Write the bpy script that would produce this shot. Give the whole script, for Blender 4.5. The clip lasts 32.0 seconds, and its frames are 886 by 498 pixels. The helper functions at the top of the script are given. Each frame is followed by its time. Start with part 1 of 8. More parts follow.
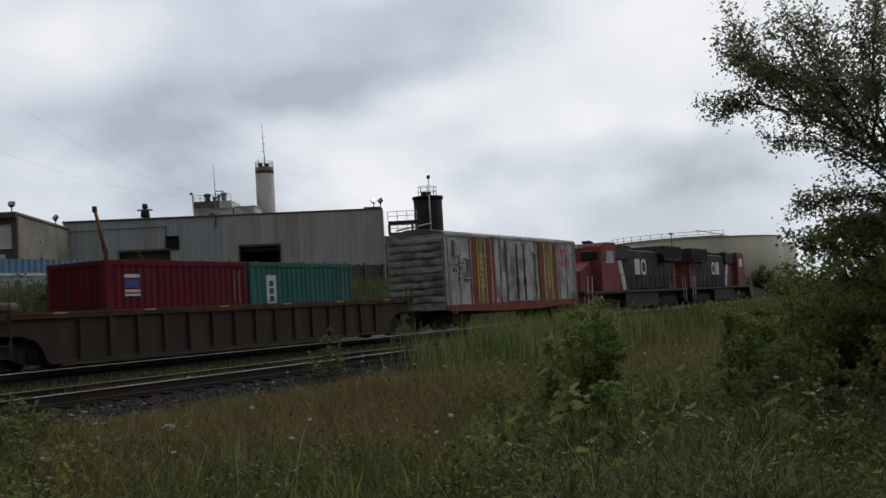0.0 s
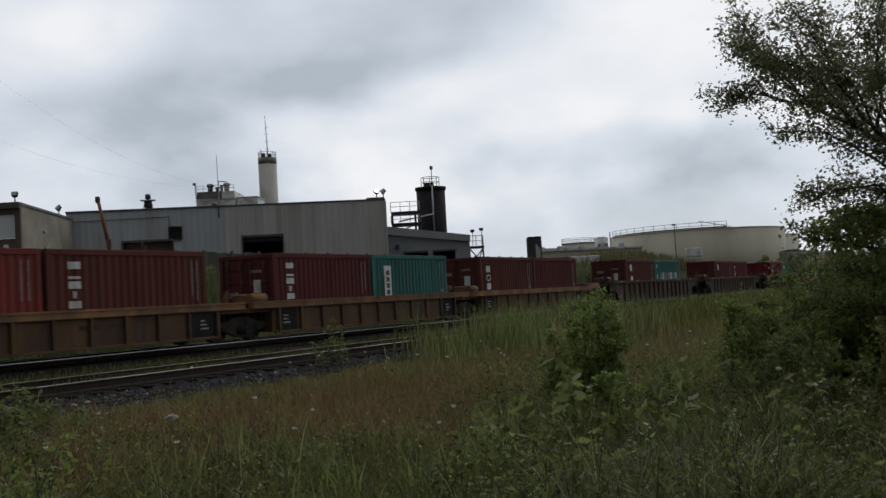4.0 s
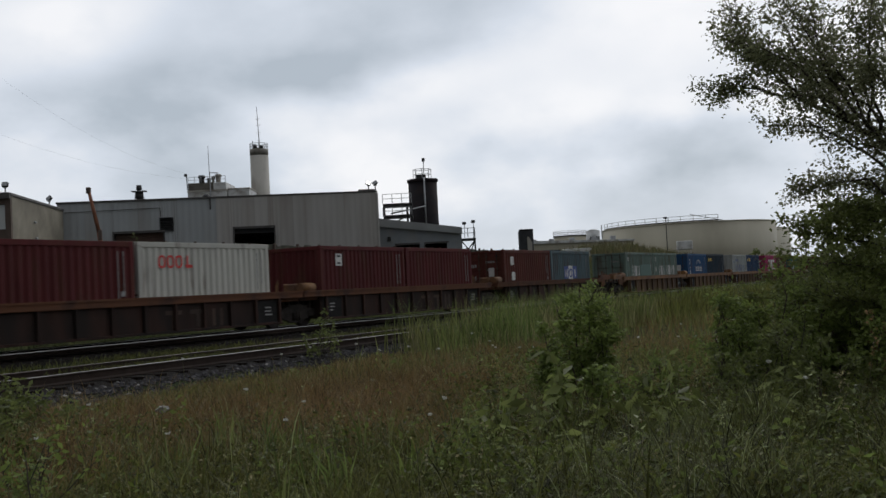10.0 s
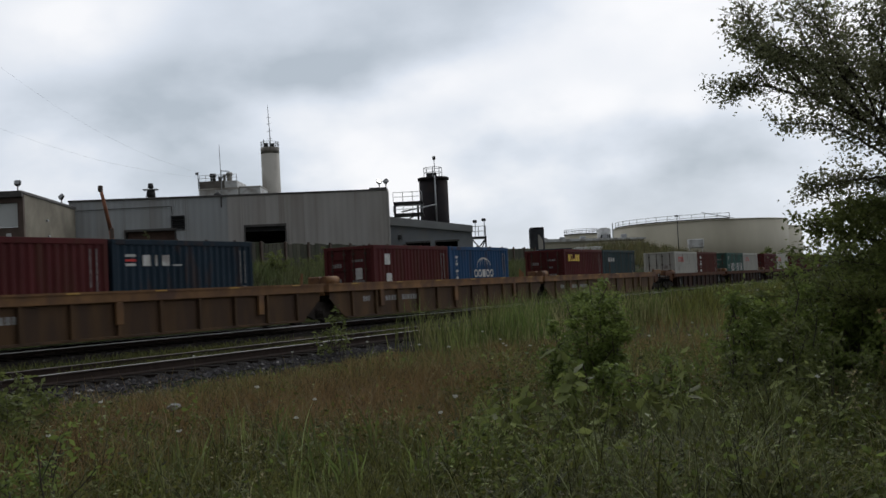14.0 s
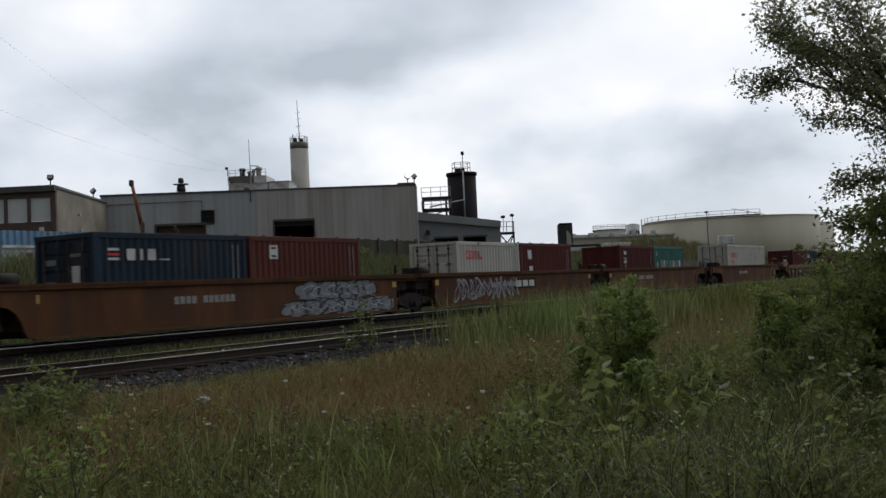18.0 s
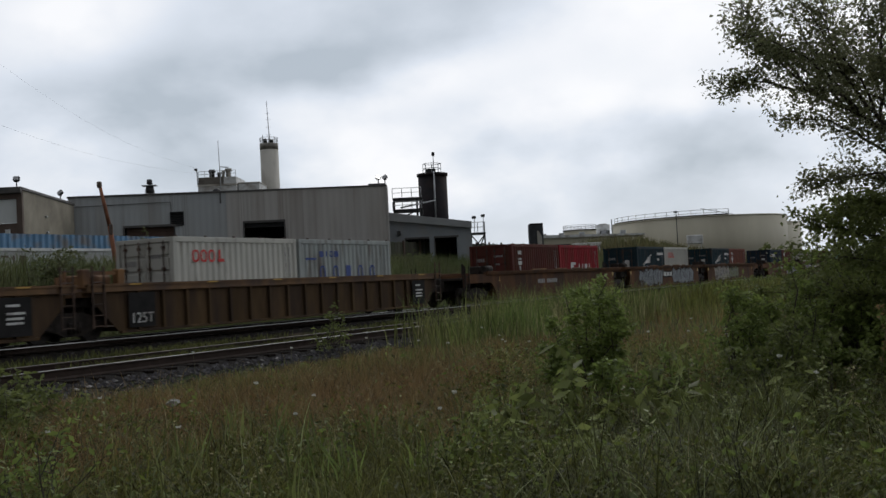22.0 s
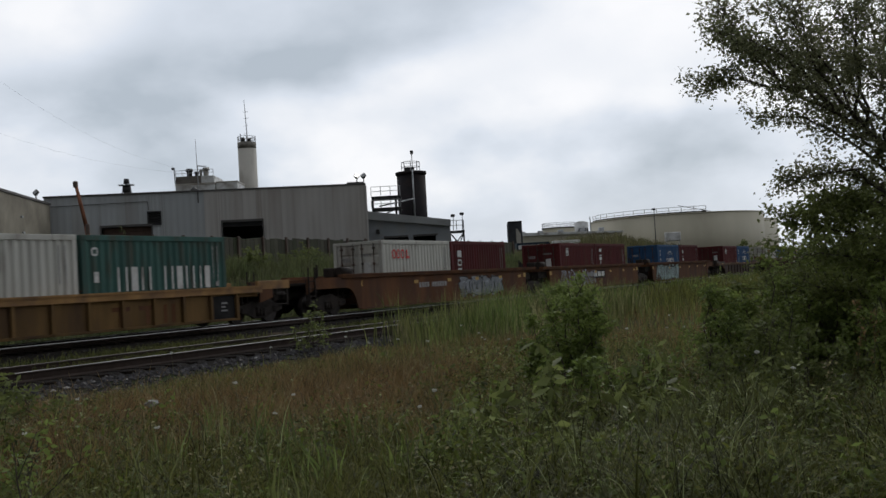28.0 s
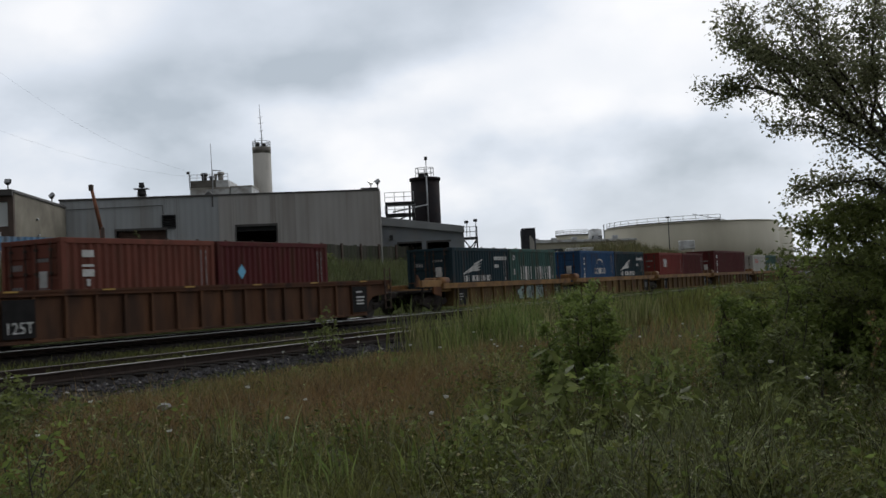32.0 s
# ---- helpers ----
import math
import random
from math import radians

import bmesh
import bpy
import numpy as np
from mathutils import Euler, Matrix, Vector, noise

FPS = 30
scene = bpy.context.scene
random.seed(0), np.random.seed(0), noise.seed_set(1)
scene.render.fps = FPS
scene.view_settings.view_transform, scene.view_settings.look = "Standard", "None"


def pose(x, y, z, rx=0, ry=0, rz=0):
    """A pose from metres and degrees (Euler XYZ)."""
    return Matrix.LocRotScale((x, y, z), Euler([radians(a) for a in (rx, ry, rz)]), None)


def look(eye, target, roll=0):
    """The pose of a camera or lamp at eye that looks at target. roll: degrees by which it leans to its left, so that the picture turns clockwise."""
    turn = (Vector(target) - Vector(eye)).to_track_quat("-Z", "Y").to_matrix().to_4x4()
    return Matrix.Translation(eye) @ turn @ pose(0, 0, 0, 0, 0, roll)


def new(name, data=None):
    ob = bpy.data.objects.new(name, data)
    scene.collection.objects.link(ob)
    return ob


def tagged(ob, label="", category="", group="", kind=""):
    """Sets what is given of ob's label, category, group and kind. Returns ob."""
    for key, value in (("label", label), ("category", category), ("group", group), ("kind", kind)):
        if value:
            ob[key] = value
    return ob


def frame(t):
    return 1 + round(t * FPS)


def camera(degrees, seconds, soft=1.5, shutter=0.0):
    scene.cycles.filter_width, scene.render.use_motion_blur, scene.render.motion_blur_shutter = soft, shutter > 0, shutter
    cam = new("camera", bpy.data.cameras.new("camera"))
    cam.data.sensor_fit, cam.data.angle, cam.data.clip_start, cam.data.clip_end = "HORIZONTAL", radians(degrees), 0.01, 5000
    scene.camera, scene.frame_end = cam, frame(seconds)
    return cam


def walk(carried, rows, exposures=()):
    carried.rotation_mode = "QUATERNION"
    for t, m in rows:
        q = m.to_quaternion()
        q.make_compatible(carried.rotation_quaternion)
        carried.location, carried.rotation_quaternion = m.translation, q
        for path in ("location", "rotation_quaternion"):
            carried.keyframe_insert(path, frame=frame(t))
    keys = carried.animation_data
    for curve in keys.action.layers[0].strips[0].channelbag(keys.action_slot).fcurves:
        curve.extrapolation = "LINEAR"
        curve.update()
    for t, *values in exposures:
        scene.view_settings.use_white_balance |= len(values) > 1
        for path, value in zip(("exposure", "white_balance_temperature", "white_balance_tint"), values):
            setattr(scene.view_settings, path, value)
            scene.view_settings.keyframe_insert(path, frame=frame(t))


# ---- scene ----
# camera: a hand-held camera on one spot, 1.08 m above the rail heads; yaw, pitch, roll in degrees
EYE = (0, 0, 1.08)
PATH = [
    (0, 0.2, 3.24, 3.22), (0.5, -0.05, 2.99, 2.87), (1, 0.13, 3.04, 3.18), (1.5, 0.12, 2.86, 3.1),
    (2, 0, 2.62, 2.78), (2.5, 0.31, 2.72, 3.08), (3, 0.6, 2.75, 3.29), (3.5, 0.52, 2.73, 3.18),
    (5.5, -0.07, 2.72, 3.37), (6, 0.14, 2.84, 3.36), (6.5, -0.46, 2.64, 3.17), (7, -0.44, 2.49, 3.29),
    (7.5, -0.39, 2.42, 3.39), (8, -0.23, 2.34, 3.25), (8.5, -0.09, 2.28, 3.11), (9, -0.15, 2.22, 3.09),
    (9.5, 0.04, 2.23, 3.08), (10, -0.12, 2.26, 2.95), (10.5, -0.17, 2.3, 2.89), (11, -0.14, 2.49, 2.79),
    (11.5, -0.36, 2.61, 3.06), (12, -0.17, 2.55, 3.06), (12.5, -0.03, 2.43, 3.02), (13, 0, 2.29, 2.83),
    (13.5, 0.23, 2.3, 2.79), (14, 0.48, 2.19, 2.9), (14.5, 0.78, 2.1, 3.17), (16.5, 1.74, 1.93, 2.58),
    (17, 1.97, 1.99, 2.61), (17.5, 2.15, 1.96, 2.46), (18, 2.05, 2, 2.61), (18.5, 2.06, 2.06, 2.56),
    (19, 1.71, 2.16, 2.82), (19.5, 1.17, 2.21, 2.71), (20, 0.77, 2.26, 2.75), (20.5, 0.69, 2.15, 2.56),
    (21, 0.7, 2.26, 2.34), (21.5, 0.43, 2.13, 2.6), (22, 0.43, 1.96, 2.92), (22.5, 0.38, 2.2, 3.32),
    (23, 0.93, 2.63, 3.8), (23.5, 0.78, 2.73, 3.69), (24, 0.48, 2.82, 3.74), (24.5, -0.4, 2.56, 3.8),
    (25, -1.07, 2.14, 3.25), (25.5, -1.45, 1.81, 3.15), (27.5, -0.99, 1.66, 2.91), (28, -0.74, 1.8, 3.25),
    (28.5, -0.57, 2.01, 3.13), (29, -0.19, 2.15, 3.18), (29.5, -0.07, 2.14, 2.88), (30, 0.06, 2.15, 2.46),
    (30.5, 0.17, 2.13, 2.59), (31, 0.23, 2.16, 2.77), (31.5, 0.02, 2.31, 2.82), (32, -0.01, 2.19, 2.71),
]

cam = camera(47.1, 32.0, soft=1.5, shutter=0.12)
walk(cam, [(t, pose(*EYE, 90 + p, r, y)) for t, y, p, r in PATH],
     exposures=[(0, -0.12), (6, -0.07), (13, 0.0), (19, 0.08), (25, 0.0), (32, 0.05)])

# track: direction of travel, and the way from the camera towards the train
TURN = 28.84
WAY = Vector((math.sin(radians(TURN)), math.cos(radians(TURN)), 0))
OFF = Vector((-WAY.y, WAY.x, 0))
TRACK = 23.23        # train track's centre line, metres from the camera
SIDING = 14.5        # near track's centre line


def ahead(t):
    """How far the train has come at t seconds."""
    return 22.5 * t + 0.006 * t * t


def site(s, n, z=0.0):
    """A place by metres along the track and across it."""
    p = WAY * s + OFF * n
    return Vector((p.x, p.y, z))


# ---- world and light ----
world = bpy.data.worlds.new("overcast")
scene.world = world
world.use_nodes = True
wt = world.node_tree
wt.nodes.clear()
w_out = wt.nodes.new("ShaderNodeOutputWorld")
w_bg = wt.nodes.new("ShaderNodeBackground")
w_sky = wt.nodes.new("ShaderNodeTexSky")
w_sky.sky_type, w_sky.sun_disc = "NISHITA", False
w_sky.sun_elevation, w_sky.sun_rotation = radians(38), radians(18)
w_co = wt.nodes.new("ShaderNodeTexCoord")


def w_noise(scale, stretch, detail, rough, offset):
    mp = wt.nodes.new("ShaderNodeMapping")
    mp.inputs["Scale"].default_value = stretch
    mp.inputs["Location"].default_value = offset
    no = wt.nodes.new("ShaderNodeTexNoise")
    no.inputs["Scale"].default_value, no.inputs["Detail"].default_value, no.inputs["Roughness"].default_value = scale, detail, rough
    wt.links.new(w_co.outputs["Generated"], mp.inputs[0])
    wt.links.new(mp.outputs[0], no.inputs[0])
    return no


def w_math(op, a, b):
    m = wt.nodes.new("ShaderNodeMath")
    m.operation = op
    for i, v in enumerate((a, b)):
        if isinstance(v, (int, float)):
            m.inputs[i].default_value = v
        else:
            wt.links.new(v, m.inputs[i])
    return m.outputs[0]


big = w_noise(2.4, (1, 1, 1.8), 3, 0.5, (0.55, 0.25, 0.1))
fine = w_noise(6.0, (1, 1, 1.7), 5, 0.5, (2.0, 0.5, 0.3))
mixed = w_math("ADD", w_math("MULTIPLY", big.outputs["Fac"], 0.6), w_math("MULTIPLY", fine.outputs["Fac"], 0.4))


def cloud(x, z, wide, tall, tilt, depth):
    """One broad grey cloud; its edge is frayed by noise."""
    mp = wt.nodes.new("ShaderNodeMapping")
    mp.vector_type = "TEXTURE"
    mp.inputs["Location"].default_value, mp.inputs["Rotation"].default_value, mp.inputs["Scale"].default_value = (x, 1, z), (0, radians(tilt), 0), (wide, 3, tall)
    wt.links.new(w_co.outputs["Generated"], mp.inputs[0])
    ln = wt.nodes.new("ShaderNodeVectorMath")
    ln.operation = "LENGTH"
    wt.links.new(mp.outputs[0], ln.inputs[0])
    d = w_math("ADD", ln.outputs["Value"], w_math("MULTIPLY", w_math("SUBTRACT", mixed, 0.5), 3.2))
    r = wt.nodes.new("ShaderNodeMapRange")
    r.interpolation_type = "SMOOTHSTEP"
    r.inputs[1].default_value, r.inputs[2].default_value, r.inputs[3].default_value, r.inputs[4].default_value = 0.2, 1.35, -depth, 0.0
    wt.links.new(d, r.inputs[0])
    return r.outputs[0]


shape = w_math("ADD", w_math("MULTIPLY", w_math("SUBTRACT", mixed, 0.5), 0.95), 0.47)
# grey clouds, then (with a negative depth) the brighter openings between them
for c in ((-0.15, 0.25, 0.26, 0.065, -9, 0.08), (0.03, 0.268, 0.15, 0.055, -10, 0.075), (-0.27, 0.190, 0.16, 0.034, -6, 0.055), (-0.10, 0.215, 0.15, 0.02, -10, 0.04),
          (-0.385, 0.225, 0.07, 0.035, 0, 0.03), (0.245, 0.128, 0.19, 0.038, 3, 0.075), (0.38, 0.12, 0.18, 0.04, 4, 0.07), (0.08, 0.095, 0.13, 0.036, 0, 0.05),
          (-0.25, 0.128, 0.24, 0.036, 4, 0.05), (0.0, 0.03, 1.3, 0.125, 0, 0.20),
          (0.215, 0.25, 0.13, 0.06, -8, -0.10), (-0.325, 0.252, 0.085, 0.038, -20, -0.18), (-0.02, 0.198, 0.12, 0.024, -11, -0.08),
          (-0.10, 0.160, 0.10, 0.034, 0, -0.05), (0.10, 0.170, 0.12, 0.034, 0, -0.05), (-0.40, 0.105, 0.05, 0.03, 0, -0.09)):
    shape = w_math("ADD", shape, cloud(*c))
ramp = wt.nodes.new("ShaderNodeValToRGB")
ramp.color_ramp.elements[0].position, ramp.color_ramp.elements[0].color = 0.18, (0.46, 0.52, 0.59, 1)
ramp.color_ramp.elements[1].position, ramp.color_ramp.elements[1].color = 0.57, (0.965, 0.972, 1.0, 1)
mid = ramp.color_ramp.elements.new(0.40)
mid.color = (0.71, 0.765, 0.85, 1)
wt.links.new(shape, ramp.inputs[0])
# the sun stands behind the clouds ahead: the sky behind the camera is duller
w_dot = wt.nodes.new("ShaderNodeVectorMath")
w_dot.operation = "DOT_PRODUCT"
w_dot.inputs[1].default_value = (0.26, 0.80, 0.54)
wt.links.new(w_co.outputs["Generated"], w_dot.inputs[0])
w_glow = wt.nodes.new("ShaderNodeMapRange")
w_glow.interpolation_type = "SMOOTHSTEP"
w_glow.inputs[1].default_value, w_glow.inputs[2].default_value, w_glow.inputs[3].default_value, w_glow.inputs[4].default_value = -0.45, 0.8, 0.25, 1.0
wt.links.new(w_dot.outputs["Value"], w_glow.inputs[0])
w_scale = wt.nodes.new("ShaderNodeMixRGB")
w_scale.blend_type = "MULTIPLY"
w_scale.inputs[0].default_value = 1
w_scale.inputs[2].default_value = (0.07, 0.07, 0.07, 1)
w_mix = wt.nodes.new("ShaderNodeMixRGB")
w_mix.inputs[0].default_value = 0.94
wt.links.new(w_sky.outputs[0], w_scale.inputs[1])
wt.links.new(w_scale.outputs[0], w_mix.inputs[1])
wt.links.new(ramp.outputs[0], w_mix.inputs[2])
wt.links.new(w_mix.outputs[0], w_bg.inputs[0])
wt.links.new(w_glow.outputs[0], w_bg.inputs[1])
wt.links.new(w_bg.outputs[0], w_out.inputs[0])

sun_data = bpy.data.lights.new("sun", "SUN")
sun_data.energy, sun_data.angle, sun_data.color = 0.5, radians(40), (1.0, 0.96, 0.9)
sun = new("sun", sun_data)
sun.matrix_world = look((0, 0, 60), (-12, -38, 30))


# ---- materials ----
def mat(name, col, rough=0.6, metal=0.0, var=0.25, scale=3.0, dirt=None, dirt_amount=0.0, dirt_scale=1.2, bump=0.0,
        bump_scale=60.0, each=0.0, island=False, stretch=(1, 1, 1), second=None, patch=0.0, patch_scale=0.4, spec=0.4, translucent=0.0):
    m = bpy.data.materials.new(name)
    m.use_nodes = True
    nt = m.node_tree
    b = nt.nodes["Principled BSDF"]
    b.inputs["Roughness"].default_value, b.inputs["Metallic"].default_value = rough, metal
    b.inputs["Specular IOR Level"].default_value = spec
    co = nt.nodes.new("ShaderNodeTexCoord")
    mp = nt.nodes.new("ShaderNodeMapping")
    mp.inputs["Scale"].default_value = stretch
    nt.links.new(co.outputs["Object"], mp.inputs[0])
    info = nt.nodes.new("ShaderNodeObjectInfo")
    shift = nt.nodes.new("ShaderNodeVectorMath")
    shift.operation = "MULTIPLY_ADD"
    nt.links.new(info.outputs["Random"], shift.inputs[0])
    shift.inputs[1].default_value = (37, 53, 71)
    nt.links.new(mp.outputs[0], shift.inputs[2])

    def noise_fac(sc, detail=4, lo=0.35, hi=0.65):
        n = nt.nodes.new("ShaderNodeTexNoise")
        n.inputs["Scale"].default_value, n.inputs["Detail"].default_value = sc, detail
        nt.links.new(shift.outputs[0], n.inputs[0])
        r = nt.nodes.new("ShaderNodeMapRange")
        r.inputs[1].default_value, r.inputs[2].default_value = lo, hi
        nt.links.new(n.outputs[0], r.inputs[0])
        return n, r.outputs[0]

    def mixer(fac, a, c, mode="MIX"):
        x = nt.nodes.new("ShaderNodeMixRGB")
        x.blend_type = mode
        for i, v in ((0, fac), (1, a), (2, c)):
            if isinstance(v, (int, float)):
                x.inputs[i].default_value = v
            elif isinstance(v, tuple):
                x.inputs[i].default_value = (*v[:3], 1)
            else:
                nt.links.new(v, x.inputs[i])
        return x.outputs[0]

    dark = tuple(c * (1 - var) for c in col)
    light = tuple(min(1, c * (1 + var * 0.8)) for c in col)
    n1, f1 = noise_fac(scale)
    out = mixer(f1, dark, light)
    if second:
        _, f2 = noise_fac(patch_scale, 3, 0.5 - 0.22 * (1 - patch), 0.72 - patch * 0.3)
        out = mixer(f2, out, second)
    if dirt:
        _, f3 = noise_fac(dirt_scale, 8, 0.62 - dirt_amount * 0.35, 0.80 - dirt_amount * 0.25)
        out = mixer(f3, out, dirt)
    if each:
        src = info.outputs["Random"]
        if island:
            geo = nt.nodes.new("ShaderNodeNewGeometry")
            src = geo.outputs["Random Per Island"]
        r = nt.nodes.new("ShaderNodeMapRange")
        r.inputs[3].default_value, r.inputs[4].default_value = 1 - each, 1 + each
        nt.links.new(src, r.inputs[0])
        out = mixer(1.0, out, r.outputs[0], "MULTIPLY")
    nt.links.new(out, b.inputs["Base Color"])
    if bump:
        nb = nt.nodes.new("ShaderNodeTexNoise")
        nb.inputs["Scale"].default_value, nb.inputs["Detail"].default_value = bump_scale, 3
        nt.links.new(shift.outputs[0], nb.inputs[0])
        bp = nt.nodes.new("ShaderNodeBump")
        bp.inputs["Strength"].default_value, bp.inputs["Distance"].default_value = bump, 0.02
        nt.links.new(nb.outputs[0], bp.inputs["Height"])
        nt.links.new(bp.outputs[0], b.inputs["Normal"])
    if translucent:
        tr = nt.nodes.new("ShaderNodeBsdfTranslucent")
        nt.links.new(out, tr.inputs[0])
        ms = nt.nodes.new("ShaderNodeMixShader")
        ms.inputs[0].default_value = translucent
        nt.links.new(b.outputs[0], ms.inputs[1])
        nt.links.new(tr.outputs[0], ms.inputs[2])
        nt.links.new(ms.outputs[0], nt.nodes["Material Output"].inputs[0])
    return m


RUST = (0.085, 0.042, 0.024)
GRIME = (0.03, 0.026, 0.022)


def paint(name, col, amount=0.35, var=0.16):
    """Weathered container paint with rust and grime."""
    col = tuple(c * 0.52 for c in col)
    return mat(name, col, 0.75, 0, var, 1.3, dirt=tuple(c * 0.35 + r * 0.6 for c, r in zip(col, RUST)), dirt_amount=amount, dirt_scale=1.8,
               bump=0.12, bump_scale=25, each=0.10, spec=0.2, stretch=(1.5, 1.0, 0.32))


M = {
    "maroon": paint("maroon_paint", (0.17, 0.035, 0.036)),
    "crimson": paint("crimson_paint", (0.24, 0.022, 0.045), 0.2),
    "brown": paint("oxide_paint", (0.18, 0.05, 0.038), 0.45),
    "red": paint("red_paint", (0.33, 0.06, 0.05)),
    "bright": paint("bright_red_paint", (0.5, 0.035, 0.05)),
    "orange": paint("faded_red_paint", (0.33, 0.11, 0.075)),
    "pink": paint("magenta_paint", (0.58, 0.06, 0.20), 0.25),
    "teal": paint("teal_paint", (0.07, 0.26, 0.225), 0.25),
    "green": paint("green_paint", (0.085, 0.195, 0.168), 0.4),
    "sage": paint("faded_green_paint", (0.26, 0.36, 0.31), 0.4),
    "white": paint("off_white_paint", (0.85, 0.84, 0.76), 0.1, 0.08),
    "grey": paint("pale_grey_paint", (0.62, 0.67, 0.65), 0.35, 0.1),
    "steel": paint("grey_blue_paint", (0.18, 0.26, 0.29), 0.3),
    "slate": paint("slate_paint", (0.068, 0.115, 0.125), 0.3),
    "blue": paint("blue_paint", (0.05, 0.15, 0.33), 0.25),
    "navy": paint("navy_paint", (0.03, 0.058, 0.088), 0.25),
    "petrol": paint("dark_petrol_paint", (0.030, 0.066, 0.084), 0.25),
    "royal": paint("royal_blue_paint", (0.036, 0.085, 0.19), 0.25),
}
M_MARK = mat("white_marking", (0.52, 0.52, 0.50), 0.6, 0, 0.12, 8, dirt=(0.2, 0.17, 0.15), dirt_amount=0.3)
M_CODE = mat("worn_code_marking", (0.24, 0.235, 0.23), 0.7, 0, 0.2, 8)
M_MARK_RED = mat("red_marking", (0.55, 0.04, 0.035), 0.6, 0, 0.1, 8)
M_MARK_BLUE = mat("blue_marking", (0.03, 0.06, 0.22), 0.6, 0, 0.1, 8)
M_MARK_YELLOW = mat("yellow_marking", (0.75, 0.50, 0.05), 0.6, 0, 0.1, 8)
M_MARK_CYAN = mat("pale_blue_marking", (0.15, 0.45, 0.65), 0.6, 0, 0.1, 8)
M_MARK_BLACK = mat("black_marking", (0.03, 0.03, 0.032), 0.6, 0, 0.1, 8)
M_MARK_GREEN = mat("green_marking", (0.04, 0.10, 0.08), 0.6, 0, 0.1, 8)
M_RUSTY = mat("rusty_steel", (0.075, 0.045, 0.032), 0.8, 0, 0.35, 2.0, dirt=GRIME, dirt_amount=0.5, bump=0.25)
M_WELL_A = mat("brown_well_paint", (0.066, 0.040, 0.028), 0.9, 0, 0.3, 1.0, dirt=(0.04, 0.028, 0.022), dirt_amount=0.75, dirt_scale=0.9, bump=0.15, each=0.12, stretch=(1.6, 1.0, 0.4))
M_WELL_B = mat("ochre_well_paint", (0.095, 0.052, 0.023), 0.9, 0, 0.25, 1.0, dirt=(0.06, 0.035, 0.022), dirt_amount=0.6, dirt_scale=0.9, bump=0.12, each=0.2, stretch=(1.6, 1.0, 0.4))
M_SILL_B = mat("ochre_sill_paint", (0.20, 0.10, 0.036), 0.75, 0, 0.22, 1.5, dirt=(0.10, 0.05, 0.03), dirt_amount=0.6, dirt_scale=1.4, bump=0.1, each=0.2)
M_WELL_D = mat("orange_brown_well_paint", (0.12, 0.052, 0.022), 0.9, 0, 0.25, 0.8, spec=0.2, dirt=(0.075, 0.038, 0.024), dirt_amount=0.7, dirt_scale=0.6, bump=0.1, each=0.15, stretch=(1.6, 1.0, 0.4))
M_WELL_DIM = mat("grimy_brown_well_paint", (0.100, 0.047, 0.021), 0.9, 0, 0.25, 0.8, spec=0.2, dirt=(0.05, 0.029, 0.02), dirt_amount=0.6, dirt_scale=0.6, bump=0.1, each=0.15, stretch=(1.6, 1.0, 0.4))
M_WELL_R = mat("rust_red_well_paint", (0.047, 0.024, 0.018), 0.9, 0, 0.35, 1.0, spec=0.2, dirt=(0.024, 0.018, 0.016), dirt_amount=0.75, dirt_scale=0.8, bump=0.15, each=0.15, stretch=(1.6, 1.0, 0.4))
M_SILL_R = mat("rust_orange_sill_paint", (0.125, 0.052, 0.026), 0.8, 0, 0.3, 1.2, spec=0.2, dirt=(0.055, 0.028, 0.02), dirt_amount=0.55, dirt_scale=1.2, bump=0.1, each=0.15)
M_WELL_X = mat("oxide_brown_well_paint", (0.118, 0.056, 0.03), 0.9, 0, 0.3, 1.0, spec=0.2, dirt=(0.055, 0.032, 0.022), dirt_amount=0.65, dirt_scale=0.8, bump=0.15, stretch=(1.6, 1.0, 0.4))
M_WELL_E = mat("dull_ochre_well_paint", (0.078, 0.048, 0.023), 0.9, 0, 0.3, 1.0, spec=0.2, dirt=(0.042, 0.028, 0.02), dirt_amount=0.65, dirt_scale=0.9, bump=0.12, each=0.15, stretch=(1.6, 1.0, 0.4))
M_SILL_E = mat("dull_ochre_sill_paint", (0.135, 0.072, 0.029), 0.75, 0, 0.25, 1.5, dirt=(0.07, 0.04, 0.026), dirt_amount=0.6, dirt_scale=1.4, bump=0.1)
M_WELL_O = mat("faded_ochre_well_paint", (0.135, 0.08, 0.03), 0.9, 0, 0.25, 1.0, spec=0.2, dirt=(0.075, 0.045, 0.025), dirt_amount=0.6, dirt_scale=0.9, bump=0.12, each=0.2, stretch=(1.6, 1.0, 0.4))
M_SILL_O = mat("faded_ochre_sill_paint", (0.26, 0.14, 0.045), 0.75, 0, 0.22, 1.5, dirt=(0.13, 0.07, 0.035), dirt_amount=0.5, dirt_scale=1.4, bump=0.1, each=0.15)
M_WELL_DARK = mat("patched_dark_paint", (0.022, 0.021, 0.021), 0.9, 0, 0.2, 3, spec=0.1)
M_YELLOW = mat("reflective_yellow", (0.42, 0.25, 0.05), 0.5, 0, 0.1, 6)
M_TRUCK = mat("grimy_truck_iron", (0.028, 0.023, 0.02), 0.85, 0.1, 0.4, 5, dirt=(0.034, 0.026, 0.021), dirt_amount=0.3, bump=0.3, spec=0.2)
M_WHEEL = mat("worn_wheel_steel", (0.04, 0.033, 0.03), 0.7, 0.3, 0.3, 6)


